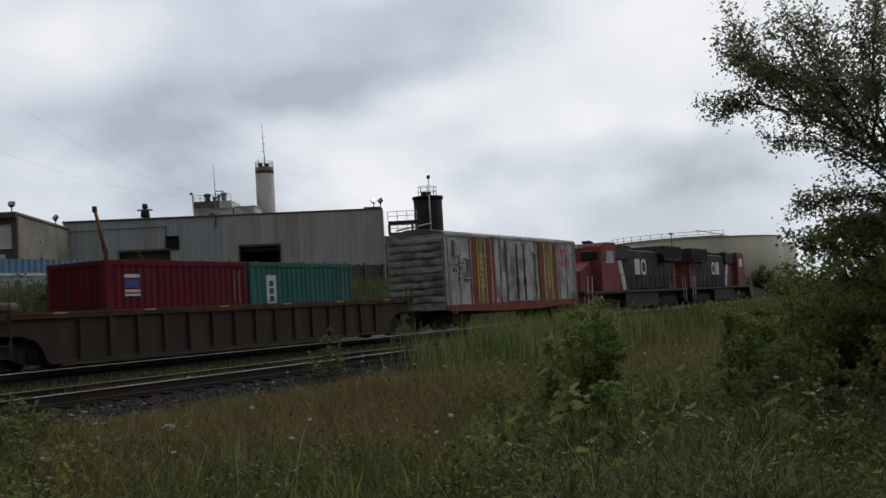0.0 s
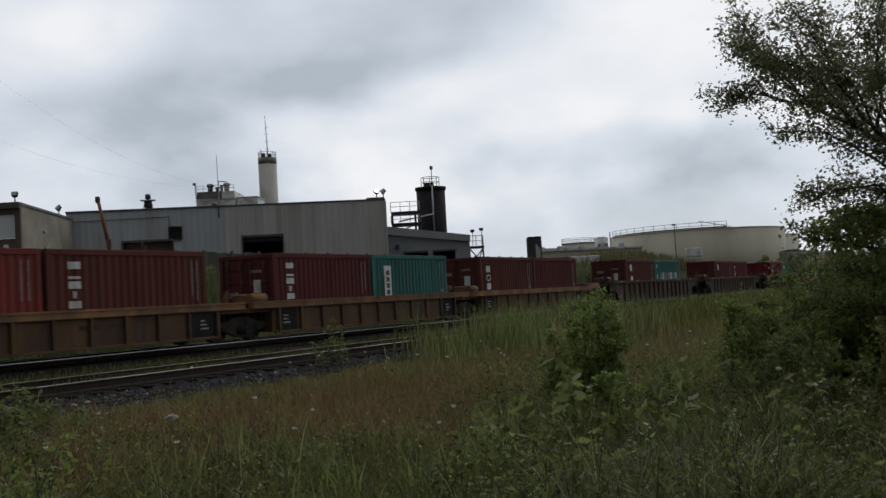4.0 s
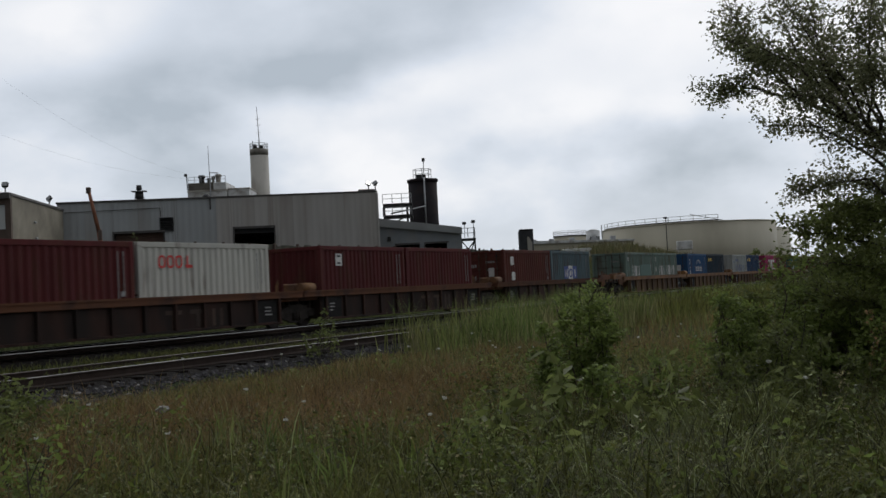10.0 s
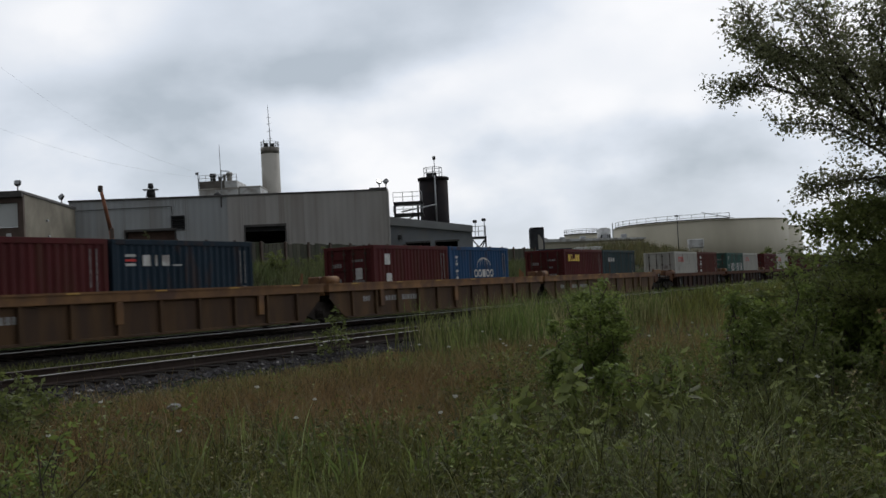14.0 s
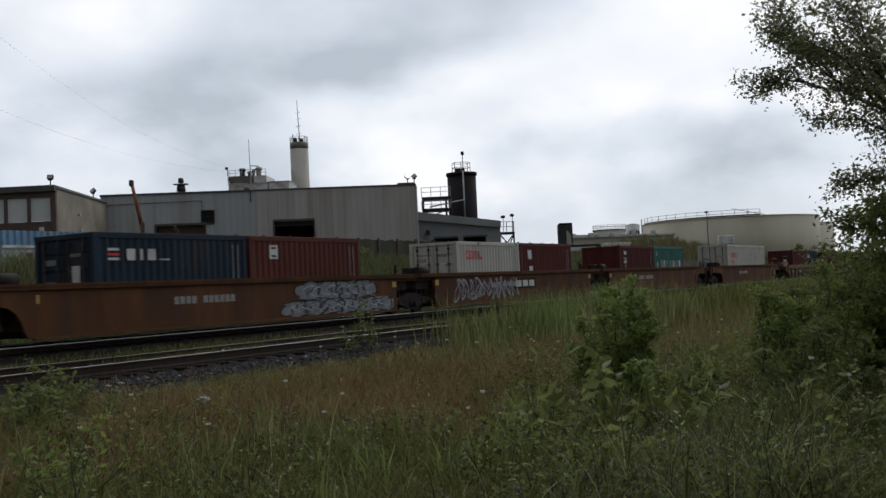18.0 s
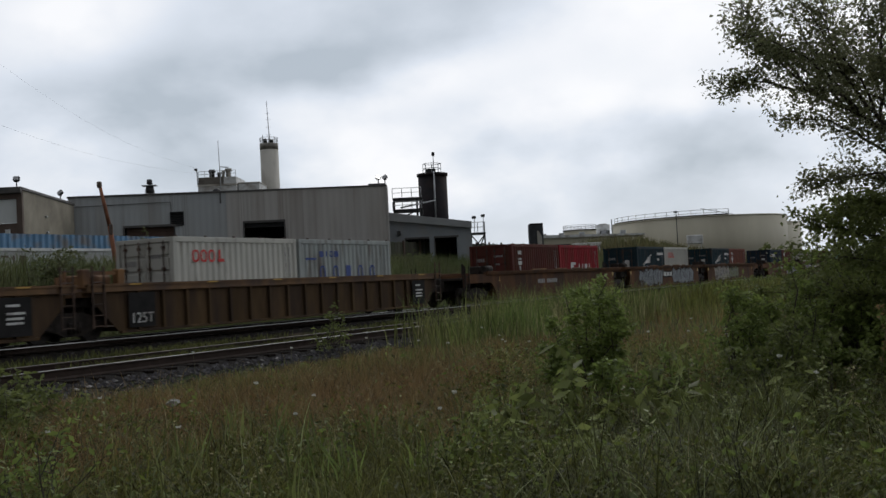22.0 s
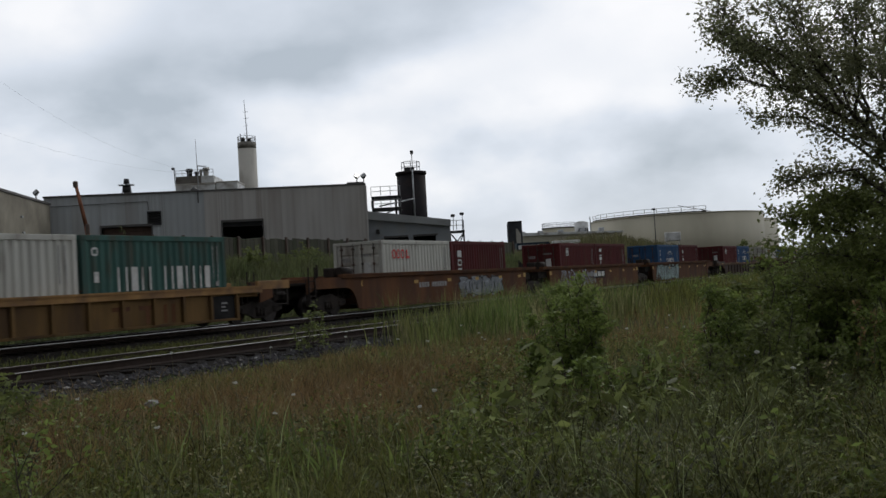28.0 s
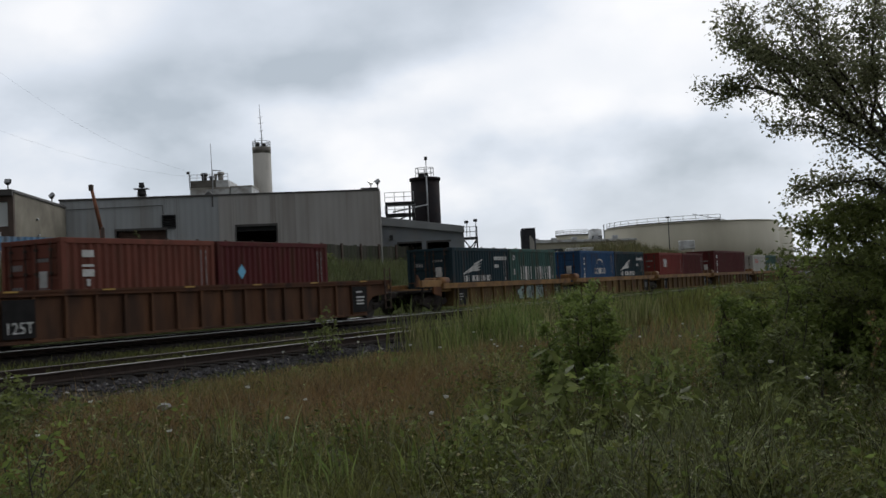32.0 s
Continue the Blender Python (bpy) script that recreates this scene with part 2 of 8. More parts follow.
# ---- mesh helpers ----
def box(bm, x0, x1, y0, y1, z0, z1, b=0.0, m=None):
    """A box; b: width of its bevelled edges."""
    vs = [bm.verts.new((x, y, z)) for x in (x0, x1) for y in (y0, y1) for z in (z0, z1)]
    fs = [bm.faces.new([vs[i] for i in q]) for q in ((0, 1, 3, 2), (4, 6, 7, 5), (0, 4, 5, 1), (2, 3, 7, 6), (0, 2, 6, 4), (1, 5, 7, 3))]
    if m is not None:
        bmesh.ops.transform(bm, matrix=m, verts=vs)
    if b:
        edges = list({e for q in fs for e in q.edges})
        bmesh.ops.bevel(bm, geom=edges, offset=b, segments=1, affect="EDGES", profile=0.5)


def tube(bm, p, q, r, r2=None, seg=8, cap=True):
    """A round bar from p to q, tapering from r to r2."""
    p, q = Vector(p), Vector(q)
    r2 = r if r2 is None else r2
    turn = (q - p).to_track_quat("Z", "Y")
    rings = []
    for at, rad in ((p, r), (q, r2)):
        rings.append([bm.verts.new(at + turn @ Vector((rad * math.cos(a), rad * math.sin(a), 0))) for a in (2 * math.pi * i / seg for i in range(seg))])
    for i in range(seg):
        j = (i + 1) % seg
        bm.faces.new((rings[0][i], rings[0][j], rings[1][j], rings[1][i])).smooth = seg > 6
    if cap:
        bm.faces.new(rings[0][::-1])
        bm.faces.new(rings[1])


def prism(bm, pts, y0, y1):
    """A plate with the outline pts (x, z), from y0 to y1."""
    a = [bm.verts.new((x, y0, z)) for x, z in pts]
    c = [bm.verts.new((x, y1, z)) for x, z in pts]
    bm.faces.new(a)
    bm.faces.new(c[::-1])
    for i in range(len(pts)):
        j = (i + 1) % len(pts)
        bm.faces.new((a[j], a[i], c[i], c[j]))


def part(name, bm, material, parent, label=""):
    """Links a bmesh as one mesh object under a thing or a part."""
    bmesh.ops.recalc_face_normals(bm, faces=bm.faces)
    me = bpy.data.meshes.new(name)
    bm.to_mesh(me)
    bm.free()
    me.materials.append(material)
    ob = new(name, me)
    if parent is not None:
        ob.parent = parent
    if label:
        ob["label"] = label
    return ob


def again(name, me, parent, label="", m=None):
    """A further object on a mesh that exists."""
    ob = new(name, me)
    ob.parent = parent
    if m is not None:
        ob.matrix_local = m
    if label:
        ob["label"] = label
    return ob


def thing(name, label, category, m=None, group="", kind=""):
    ob = new(name)
    ob.empty_display_size = 0.2
    if m is not None:
        ob.matrix_world = m
    return tagged(ob, label, category, group, kind)


def sheet(name, verts, faces, material, parent=None, smooth=False):
    me = bpy.data.meshes.new(name)
    me.from_pydata(verts, [], faces)
    me.materials.append(material)
    if smooth:
        me.polygons.foreach_set("use_smooth", [True] * len(me.polygons))
    ob = new(name, me)
    if parent is not None:
        ob.parent = parent
    return ob


def writing(text, size, material, parent, m, name="writing"):
    """Letters of the built-in font as a thin mesh."""
    cu = bpy.data.curves.new("letters", "FONT")
    cu.body, cu.size, cu.extrude, cu.align_x = text, size, 0.004, "CENTER"
    ob = bpy.data.objects.new("letters", cu)
    me = bpy.data.meshes.new_from_object(ob)
    bpy.data.objects.remove(ob)
    me.materials.clear()
    me.materials.append(material)
    return again(name, me, parent, "", m)


# ---- train ----
CONTAINERS, CARS = [], []
SHARED = {}


def shared(key, build):
    """The mesh for key, built once."""
    if key not in SHARED:
        bm = bmesh.new()
        material = build(bm)
        bmesh.ops.recalc_face_normals(bm, faces=bm.faces)
        me = bpy.data.meshes.new(key[0])
        bm.to_mesh(me)
        bm.free()
        me.materials.append(material)
        SHARED[key] = me
    return SHARED[key]


def corrugate(bm, a, c, z0, z1, place, pitch=0.278, deep=0.044):
    """Trapezoid corrugation from a to c; place(u, depth, z) gives the point."""
    n = max(2, round((c - a) / pitch))
    p = (c - a) / n
    us = []
    for i in range(n):
        u = a + i * p
        us += [(u, 0), (u + 0.26 * p, 0), (u + 0.5 * p, deep), (u + 0.76 * p, deep)]
    us.append((c, 0))
    lo = [bm.verts.new(place(u, d, z0)) for u, d in us]
    hi = [bm.verts.new(place(u, d, z1)) for u, d in us]
    for i in range(len(us) - 1):
        bm.faces.new((lo[i], lo[i + 1], hi[i + 1], hi[i]))


WIDE = 1.219


def glyphs(bm, pattern, x, z, w, h, y, upright=False):
    """Plain shapes in a row (or a column): b block, o ring, i bar, s thin low bar, t tall stroke, _ gap."""
    n = len(pattern)
    for i, k in enumerate(pattern):
        if upright:
            cw, ch = w, h / n
            cx, cz = x, z + h - (i + 1) * ch
            px, pz = cw, ch * 0.74
        else:
            cw, ch = w / n, h
            cx, cz = x + i * cw, z
            px, pz = cw * 0.78, ch
        e = 0.004
        if k == "b":
            box(bm, cx, cx + px, y - e, y, cz, cz + pz)
        elif k == "i":
            box(bm, cx + px * 0.36, cx + px * 0.64, y - e, y, cz, cz + pz)
        elif k == "h":
            box(bm, cx, cx + px * 0.27, y - e, y, cz, cz + pz)
            box(bm, cx + px * 0.73, cx + px, y - e, y, cz, cz + pz)
            box(bm, cx + px * 0.27, cx + px * 0.73, y - e, y - 0.001, cz + pz * 0.42, cz + pz * 0.58)
        elif k == "s":
            box(bm, cx, cx + px, y - e, y, cz, cz + pz * 0.35)
        elif k == "z":
            box(bm, cx, cx + px, y - e, y, cz + pz * 0.78, cz + pz)
            box(bm, cx, cx + px, y - e, y, cz, cz + pz * 0.22)
        elif k == "o":
            t = min(px, pz) * 0.22
            mid_x, mid_z = cx + px / 2, cz + pz / 2
            turns = [math.pi * (2 * q + 1) / 12 for q in range(12)]
            outer = [bm.verts.new((mid_x + px * 0.54 * math.copysign(abs(math.cos(a)) ** 0.7, math.cos(a)), y - e, mid_z + pz * 0.52 * math.copysign(abs(math.sin(a)) ** 0.7, math.sin(a)))) for a in turns]
            inner = [bm.verts.new((mid_x + (px * 0.54 - t) * math.copysign(abs(math.cos(a)) ** 0.7, math.cos(a)), y - e, mid_z + (pz * 0.52 - t) * math.copysign(abs(math.sin(a)) ** 0.7, math.sin(a)))) for a in turns]
            for q in range(12):
                bm.faces.new((outer[q], outer[(q + 1) % 12], inner[(q + 1) % 12], inner[q]))


def arcs(bm, x, z, w, h, y, n=3):
    """A fan of arched strokes."""
    for k in range(n):
        f = 1 - k * 0.42
        pts = [(x + w / 2 - math.cos(a) * w / 2 * f, z + math.sin(a) * h) for a in (math.pi * i / 10 for i in range(11))]
        for (ax, az), (cx, cz) in zip(pts, pts[1:]):
            q = Vector((cx - ax, 0, cz - az)).normalized() * 0.0
            tk = 0.036
            vs = [bm.verts.new(v) for v in ((ax, y - 0.003, az - tk), (cx, y - 0.003, cz - tk), (cx, y - 0.003, cz + tk * 0.6), (ax, y - 0.003, az + tk * 0.6))]
            bm.faces.new(vs)


def wing(bm, x, z, w, h, y):
    """A swept wing in a few strokes."""
    for k in range(4):
        a, c = (x + w * 0.12 * k, z + h * 0.08 * k), (x + w - w * 0.03 * k, z + h - h * 0.22 * k)
        t = h * 0.07
        vs = [bm.verts.new((px, y - 0.003, pz)) for px, pz in ((a[0], a[1]), ((a[0] + c[0]) / 2, (a[1] + c[1]) / 2 - t), c, ((a[0] + c[0]) / 2 - t, (a[1] + c[1]) / 2 + t))]
        bm.faces.new(vs)
    for px, pz, qx, qz in ((x - w * 0.1, z, x + w * 0.5, z + h * 0.62), (x + w * 0.5, z + h * 0.62, x + w, z + h)):
        vs = [bm.verts.new((a, y - 0.003, b)) for a, b in ((px, pz), (qx, qz - h * 0.08), (qx, qz), (px, pz + h * 0.09))]
        bm.faces.new(vs)


def scribble(bm, x, z, w, h, y, seed, turns, thick):
    """One long looping sprayed line."""
    rnd = random.Random(seed)
    steps, a, b = turns * 9, rnd.uniform(0, 6.28), rnd.uniform(0, 6.28)
    pts, amp, want = [], 0.8, 0.8
    for i in range(steps):
        f, turn = i / steps, 2 * math.pi * i / 18
        if i % 9 == 0:
            want = rnd.uniform(0.45, 1.0)
        amp += (want - amp) * 0.25
        pts.append((x + w * f + w / turns * (0.75 * math.sin(turn * 2 + a) * amp + 0.3 * math.sin(turn * 0.7 + b)), z + h * (0.5 + 0.48 * amp * math.sin(turn + b))))
    rails = []
    for i, (px, pz) in enumerate(pts):
        (ox, oz), (qx, qz) = pts[max(i - 1, 0)], pts[min(i + 1, len(pts) - 1)]
        d = Vector((qx - ox, qz - oz)).normalized() * thick * 0.5 * (0.8 + 0.4 * math.sin(i * 0.7 + seed))
        pz = min(z + h, max(z, pz))
        yy = y - 0.004 * i / len(pts)
        rails.append((bm.verts.new((px - d.y, yy, pz + d.x)), bm.verts.new((px + d.y, yy, pz - d.x))))
    for (a, b), (c, d) in zip(rails, rails[1:]):
        bm.faces.new((a, c, d, b))


def bubbles(bm, x, z, w, h, y, seed, n, outline):
    """A row of bulging, leaning, overlapping sprayed shapes; or their outlines."""
    rnd = random.Random(seed)
    for i in range(n):
        cw = w / n
        cx, cz = x + cw * (i + 0.5), z + h * 0.5
        lean, squash = rnd.uniform(-0.25, 0.3), rnd.uniform(0.9, 1.05)
        ph = [rnd.uniform(0, 6.28) for _ in range(3)]
        inner, outer = [], []
        for q in range(36):
            a = 2 * math.pi * q / 36
            r = 1 + 0.13 * math.sin(3 * a + ph[0]) + 0.13 * math.sin(5 * a + ph[1]) + 0.09 * math.sin(8 * a + ph[2])
            px = math.copysign(abs(math.cos(a)) ** 0.55, math.cos(a)) * cw * 0.62 * r
            pz = math.copysign(abs(math.sin(a)) ** 0.55, math.sin(a)) * h * 0.48 * squash * r
            for ring_pts, f in ((outer, 1.0), (inner, 1.0 - 0.06 / (cw * 0.5))):
                ring_pts.append((cx + px * f + lean * pz * f, y - 0.0006 * i, min(z + h, max(z, cz + pz * f))))
        if outline:
            o, k = [bm.verts.new(v) for v in outer], [bm.verts.new(v) for v in inner]
            for q in range(36):
                bm.faces.new((o[q], o[(q + 1) % 36], k[(q + 1) % 36], k[q]))
            # strokes inside the shape
            for _ in range(2):
                sx, sz, e, g = cx + rnd.uniform(-0.2, 0.2) * cw, cz + rnd.uniform(-0.1, 0.1) * h, rnd.uniform(-0.25, 0.25) * cw, rnd.uniform(0.15, 0.3) * h
                vs = [bm.verts.new((px, y - 0.0006 * i - 0.0003, pz)) for px, pz in ((sx - 0.03, sz - g), (sx + 0.03, sz - g), (sx + e + 0.03, sz + g), (sx + e - 0.03, sz + g))]
                bm.faces.new(vs)
        else:
            bm.faces.new([bm.verts.new(v) for v in outer])


def container(u, z, colour, marks=(), doors=True, long=False, label="", tall=False):
    """A steel box container with its rear end at u; marks lie on the side that the camera sees."""
    L, H = (12.192 if long else 6.058), (2.896 if tall else 2.591)
    ma = M[colour]
    root = thing("shipping_container", label, "container", group="containers on the train")
    CONTAINERS.append((root, u + L / 2, z))
    x0, x1, k = -L / 2, L / 2, (L, H, colour)

    def side(bm):
        corrugate(bm, x0 + 0.15, x1 - 0.15, 0.16, H - 0.12, lambda a, d, zz: (a, -WIDE + 0.012 + d, zz))
        return ma

    def roof(bm):
        corrugate(bm, x0 + 0.1, x1 - 0.1, -WIDE + 0.1, WIDE - 0.1, lambda a, d, zz: (a, zz, H - 0.035 + d * 0.6), 0.42)
        return ma

    def post(bm):
        box(bm, -0.08, 0.08, -0.08, 0.08, 0, H, 0.012)
        for zz in (0, H - 0.118):
            box(bm, -0.085, 0.085, -0.085, 0.085, zz, zz + 0.118, 0.01)
        return ma

    def rail(bm):
        box(bm, x0 + 0.16, x1 - 0.16, -0.035, 0.035, -0.08, 0.08, 0.01)
        return ma

    def cross(bm):
        box(bm, -0.04, 0.04, -WIDE + 0.16, WIDE - 0.16, -0.07, 0.07, 0.01)
        return ma

    def end(bm):
        corrugate(bm, -WIDE + 0.16, WIDE - 0.16, 0.14, H - 0.12, lambda a, d, zz: (d, a, zz))
        return ma

    def door(bm):
        w = WIDE - 0.17
        box(bm, 0.02, 0.05, 0.01, w, 0.16, H - 0.13)
        for i in range(5):
            zz = 0.16 + (H - 0.29) * i / 5
            box(bm, -0.012, 0.02, 0.08, w - 0.06, zz + 0.06, zz + (H - 0.29) / 5 - 0.04, 0.012)
        return ma

    def rod(bm):
        tube(bm, (-0.05, 0, 0.1), (-0.05, 0, H - 0.1), 0.022, seg=6)
        for zz in (0.3, 0.9, 1.6, H - 0.35):
            box(bm, -0.08, -0.01, -0.05, 0.05, zz, zz + 0.08)
        box(bm, -0.09, -0.06, 0, 0.38, 1.0, 1.05)
        return M_RUSTY

    again("side_panel", shared(("side_panel", *k), side), root)
    again("side_panel", shared(("side_panel", *k), side), root, "", pose(0, 0, 0, 0, 0, 180))
    again("roof_panel", shared(("roof_panel", *k), roof), root)
    for sx in (-1, 1):
        for sy in (-1, 1):
            again("corner_post", shared(("corner_post", *k), post), root, "", pose(sx * (L / 2 - 0.086), sy * (WIDE - 0.086), 0))
    for sy in (-1, 1):
        again("top_rail", shared(("rail", *k), rail), root, "", pose(0, sy * (WIDE - 0.036), H - 0.08))
        again("bottom_rail", shared(("rail", *k), rail), root, "", pose(0, sy * (WIDE - 0.036), 0.09))
    for sx in (-1, 1):
        again("end_header", shared(("header", *k), cross), root, "", pose(sx * (L / 2 - 0.05), 0, H - 0.075))
    again("end_panel", shared(("end_panel", *k), end), root, "", pose(L / 2 - 0.02, 0, 0, 0, 0, 180))
    if doors:
        for sy in (1, -1):
            dr = again("door", shared(("door", *k), door), root, "", Matrix.Translation((-L / 2 + 0.05, 0, 0)) @ Matrix.Diagonal((1, sy, 1, 1)))
            for yy in (0.22, 0.8):
                again("lock_rod", shared(("lock_rod", *k), rod), dr, "", pose(0, yy, 0))
        bm = bmesh.new()
        rnd = random.Random(u)
        for yy, zz, w, h in ((-0.85, 1.75, 0.5, 0.16), (0.15, 1.95, 0.55, 0.1), (0.2, 1.55, 0.3, 0.09), (0.15, 1.1, 0.6, 0.12), (-0.8, 1.1, 0.42, 0.2)):
            if rnd.random() < 0.8:
                for i in range(4):
                    a = yy + w * i / 4
                    box(bm, -L / 2 + 0.030, -L / 2 + 0.034, -a - w / 4 * 0.7, -a, zz, zz + h)
        part("door_marking", bm, M_CODE, root)["kind"] = "stuff"
        if rnd.random() < 0.6:
            bm = bmesh.new()
            box(bm, -L / 2 + 0.026, -L / 2 + 0.03, -0.62, -0.3, 1.25, 1.7)
            part("placard", bm, M_MARK, root, "white placard on the door")
    else:
        again("end_panel", shared(("end_panel", *k), end), root, "", pose(-L / 2 + 0.02, 0, 0))
    # codes beside the front corner
    bm = bmesh.new()
    rnd = random.Random(u * 3)
    for dx in (0.66, 0.44):
        zz = 2.3
        while zz > 1.0 + rnd.random() * 0.4:
            box(bm, L / 2 - dx, L / 2 - dx + 0.035, -WIDE - 0.001, -WIDE + 0.003, zz - 0.16, zz)
            zz -= 0.18
    if rnd.random() < 0.5:
        box(bm, L / 2 - 0.55, L / 2 - 0.4, -WIDE - 0.001, -WIDE + 0.003, 1.0, 1.15)
    part("code_marking", bm, M_CODE, root)["kind"] = "stuff"
    for shape, col, *a in marks:
        bm = bmesh.new()
        y = -WIDE + 0.004
        if shape == "row":
            pat, fx, zz, w, h = a
            glyphs(bm, pat, x0 + fx * L, zz, w, h, y)
        elif shape == "column":
            pat, fx, zz, w, h = a
            glyphs(bm, pat, x0 + fx * L, zz, w, h, y, True)
        elif shape == "arcs":
            fx, zz, w, h = a
            arcs(bm, x0 + fx * L, zz, w, h, y)
        elif shape == "wing":
            fx, zz, w, h = a
            wing(bm, x0 + fx * L, zz, w, h, y)
        elif shape == "panel":
            fx, zz, w, h = a
            box(bm, x0 + fx * L, x0 + fx * L + w, y - 0.002, y, zz, zz + h)
        elif shape == "diamond":
            fx, zz, w, h = a
            c = Vector((x0 + fx * L, y - 0.003, zz))
            bm.faces.new([bm.verts.new(c + Vector(v)) for v in ((-w / 2, 0, 0), (0, 0, -h / 2), (w / 2, 0, 0), (0, 0, h / 2))])
        part("marking", bm, col, root)["kind"] = "stuff"
    return root


W_, R_, B_, Y_, C_, K_, G_ = M_MARK, M_MARK_RED, M_MARK_BLUE, M_MARK_YELLOW, M_MARK_CYAN, M_MARK_BLACK, M_MARK_GREEN
COLUMN = [("column", W_, "bsbibb", 0.115, 0.72, 0.42, 1.6)]
COLUMN_THIN = [("column", W_, "bsbi", 0.15, 0.95, 0.28, 1.3)]
TWO = [("panel", W_, 0.13, 1.8, 0.4, 0.44), ("panel", W_, 0.145, 1.02, 0.4, 0.43)]
STAMP = [("panel", W_, 0.16, 1.84, 0.42, 0.46), ("row", K_, "z", 0.175, 1.9, 0.3, 0.34)]
TEXT3 = [("column", W_, "bob", 0.10, 1.0, 0.42, 1.25)]
SHIPPING = [("row", W_, "iibii_iibiiib", 0.2, 0.97, 4.1, 0.70), ("row", W_, "o", 0.06, 2.0, 0.3, 0.24), ("row", W_, "b", 0.07, 1.25, 0.22, 0.3)]
SHIPPING_OLD = [("row", W_, "iibii", 0.2, 0.97, 1.75, 0.70), ("panel", G_, 0.5, 0.97, 2.5, 0.78), ("row", W_, "o", 0.06, 2.0, 0.3, 0.24)]
RED_ROW = [("row", R_, "oooi", 0.135, 1.81, 1.45, 0.38), ("panel", R_, 0.135 + 1.15 / 6.06, 1.81, 0.3, 0.1)]
RED_ROW_LONG = [("row", R_, "oooi", 0.08, 1.85, 1.9, 0.42), ("row", R_, "oo", 0.08, 1.3, 1.0, 0.36)]
FAN = [("arcs", W_, 0.43, 1.62, 1.45, 0.46), ("row", W_, "ooboo", 0.385, 1.17, 2.05, 0.36), ("column", W_, "bib_bibb", 0.09, 0.95, 0.2, 1.25)]
GREY_ROW = [("row", B_, "o_o_b_o_o", 0.2, 1.08, 3.7, 0.55), ("row", B_, "biob", 0.2, 1.95, 1.25, 0.22), ("row", B_, "s", 0.06, 1.85, 0.8, 0.2)]
GOLD = [("row", Y_, "boibo", 0.075, 1.98, 1.25, 0.24)]
WHITE_SMALL = [("row", W_, "bobib", 0.16, 1.85, 1.1, 0.26)]
STRIPES = [("row", W_, "z", 0.08, 1.82, 0.5, 0.34), ("panel", R_, 0.08, 1.95, 0.4, 0.07), ("row", W_, "bib", 0.19, 1.82, 1.15, 0.32), ("row", W_, "sss", 0.39, 1.82, 0.4, 0.12)]
WING = [("wing", W_, 0.2, 1.3, 1.85, 0.75), ("row", W_, "ibi_bobiobibo", 0.17, 1.0, 2.9, 0.27), ("row", W_, "bbbbbbbb", 0.72, 2.0, 1.45, 0.18), ("row", W_, "bbb", 0.72, 1.62, 0.5, 0.16)]
SQUARES = [("panel", B_, 0.31, 0.98, 0.66, 0.72), ("panel", W_, 0.423, 0.95, 0.6, 0.78), ("panel", B_, 0.526, 0.98, 0.66, 0.72),
           ("row", W_, "h", 0.335, 1.06, 0.5, 0.46), ("row", B_, "o", 0.435, 1.05, 0.56, 0.5), ("row", W_, "i", 0.545, 1.06, 0.6, 0.46)]
BIG = [("row", W_, "o", 0.25, 0.93, 1.55, 1.2), ("row", W_, "b", 0.49, 0.93, 1.1, 1.2), ("panel", W_, 0.68, 0.93, 0.9, 0.27), ("panel", W_, 0.68, 1.4, 0.75, 0.24), ("panel", W_, 0.68, 1.86, 0.9, 0.27)]
YELLOW_ROW = [("row", Y_, "bosbb", 0.1, 1.9, 1.75, 0.38)]
THREE = [("row", W_, "obi", 0.14, 1.55, 1.1, 0.55)]
KROW = [("row", W_, "b_iibi", 0.26, 1.05, 3.2, 0.45), ("panel", W_, 0.26, 1.45, 0.75, 0.14)]
PICTURE = [("panel", W_, 0.13, 1.5, 0.5, 0.6), ("panel", K_, 0.135, 1.62, 0.44, 0.36)]
BOXLOGO = [("panel", W_, 0.14, 0.9, 0.52, 1.25), ("column", K_, "bbbb", 0.165, 0.98, 0.24, 1.05)]
TRIPLE = [("panel", W_, 0.115, 2.08, 0.58, 0.1), ("panel", B_, 0.115, 1.78, 0.56, 0.26), ("panel", W_, 0.115, 1.66, 0.58, 0.08), ("panel", W_, 0.115, 1.55, 0.58, 0.07)]

LOOKS = {
    "maroon": "maroon steel shipping container with corrugated sides", "crimson": "deep crimson steel container with corrugated sides",
    "brown": "oxide-brown steel shipping container with streaked sides", "red": "faded red steel shipping container with ribbed sides",
    "bright": "bright red steel container with large white lettering blocks", "orange": "rust-red steel shipping container with white column marking",
    "pink": "magenta steel container with big white block shapes", "teal": "teal green steel shipping container with white markings",
    "green": "dark green steel container with a white lettering row", "sage": "faded green steel container with patched white lettering",
    "white": "off-white steel shipping container with red marking", "grey": "pale grey steel container with dark blue marking",
    "steel": "grey-blue steel shipping container with small logo", "slate": "dark slate-blue steel container with small white marks", "blue": "blue steel shipping container with a white fan emblem",
    "navy": "navy steel shipping container with white markings", "petrol": "dark petrol-blue steel container with a white winged emblem", "royal": "royal blue steel shipping container with white emblem",
}


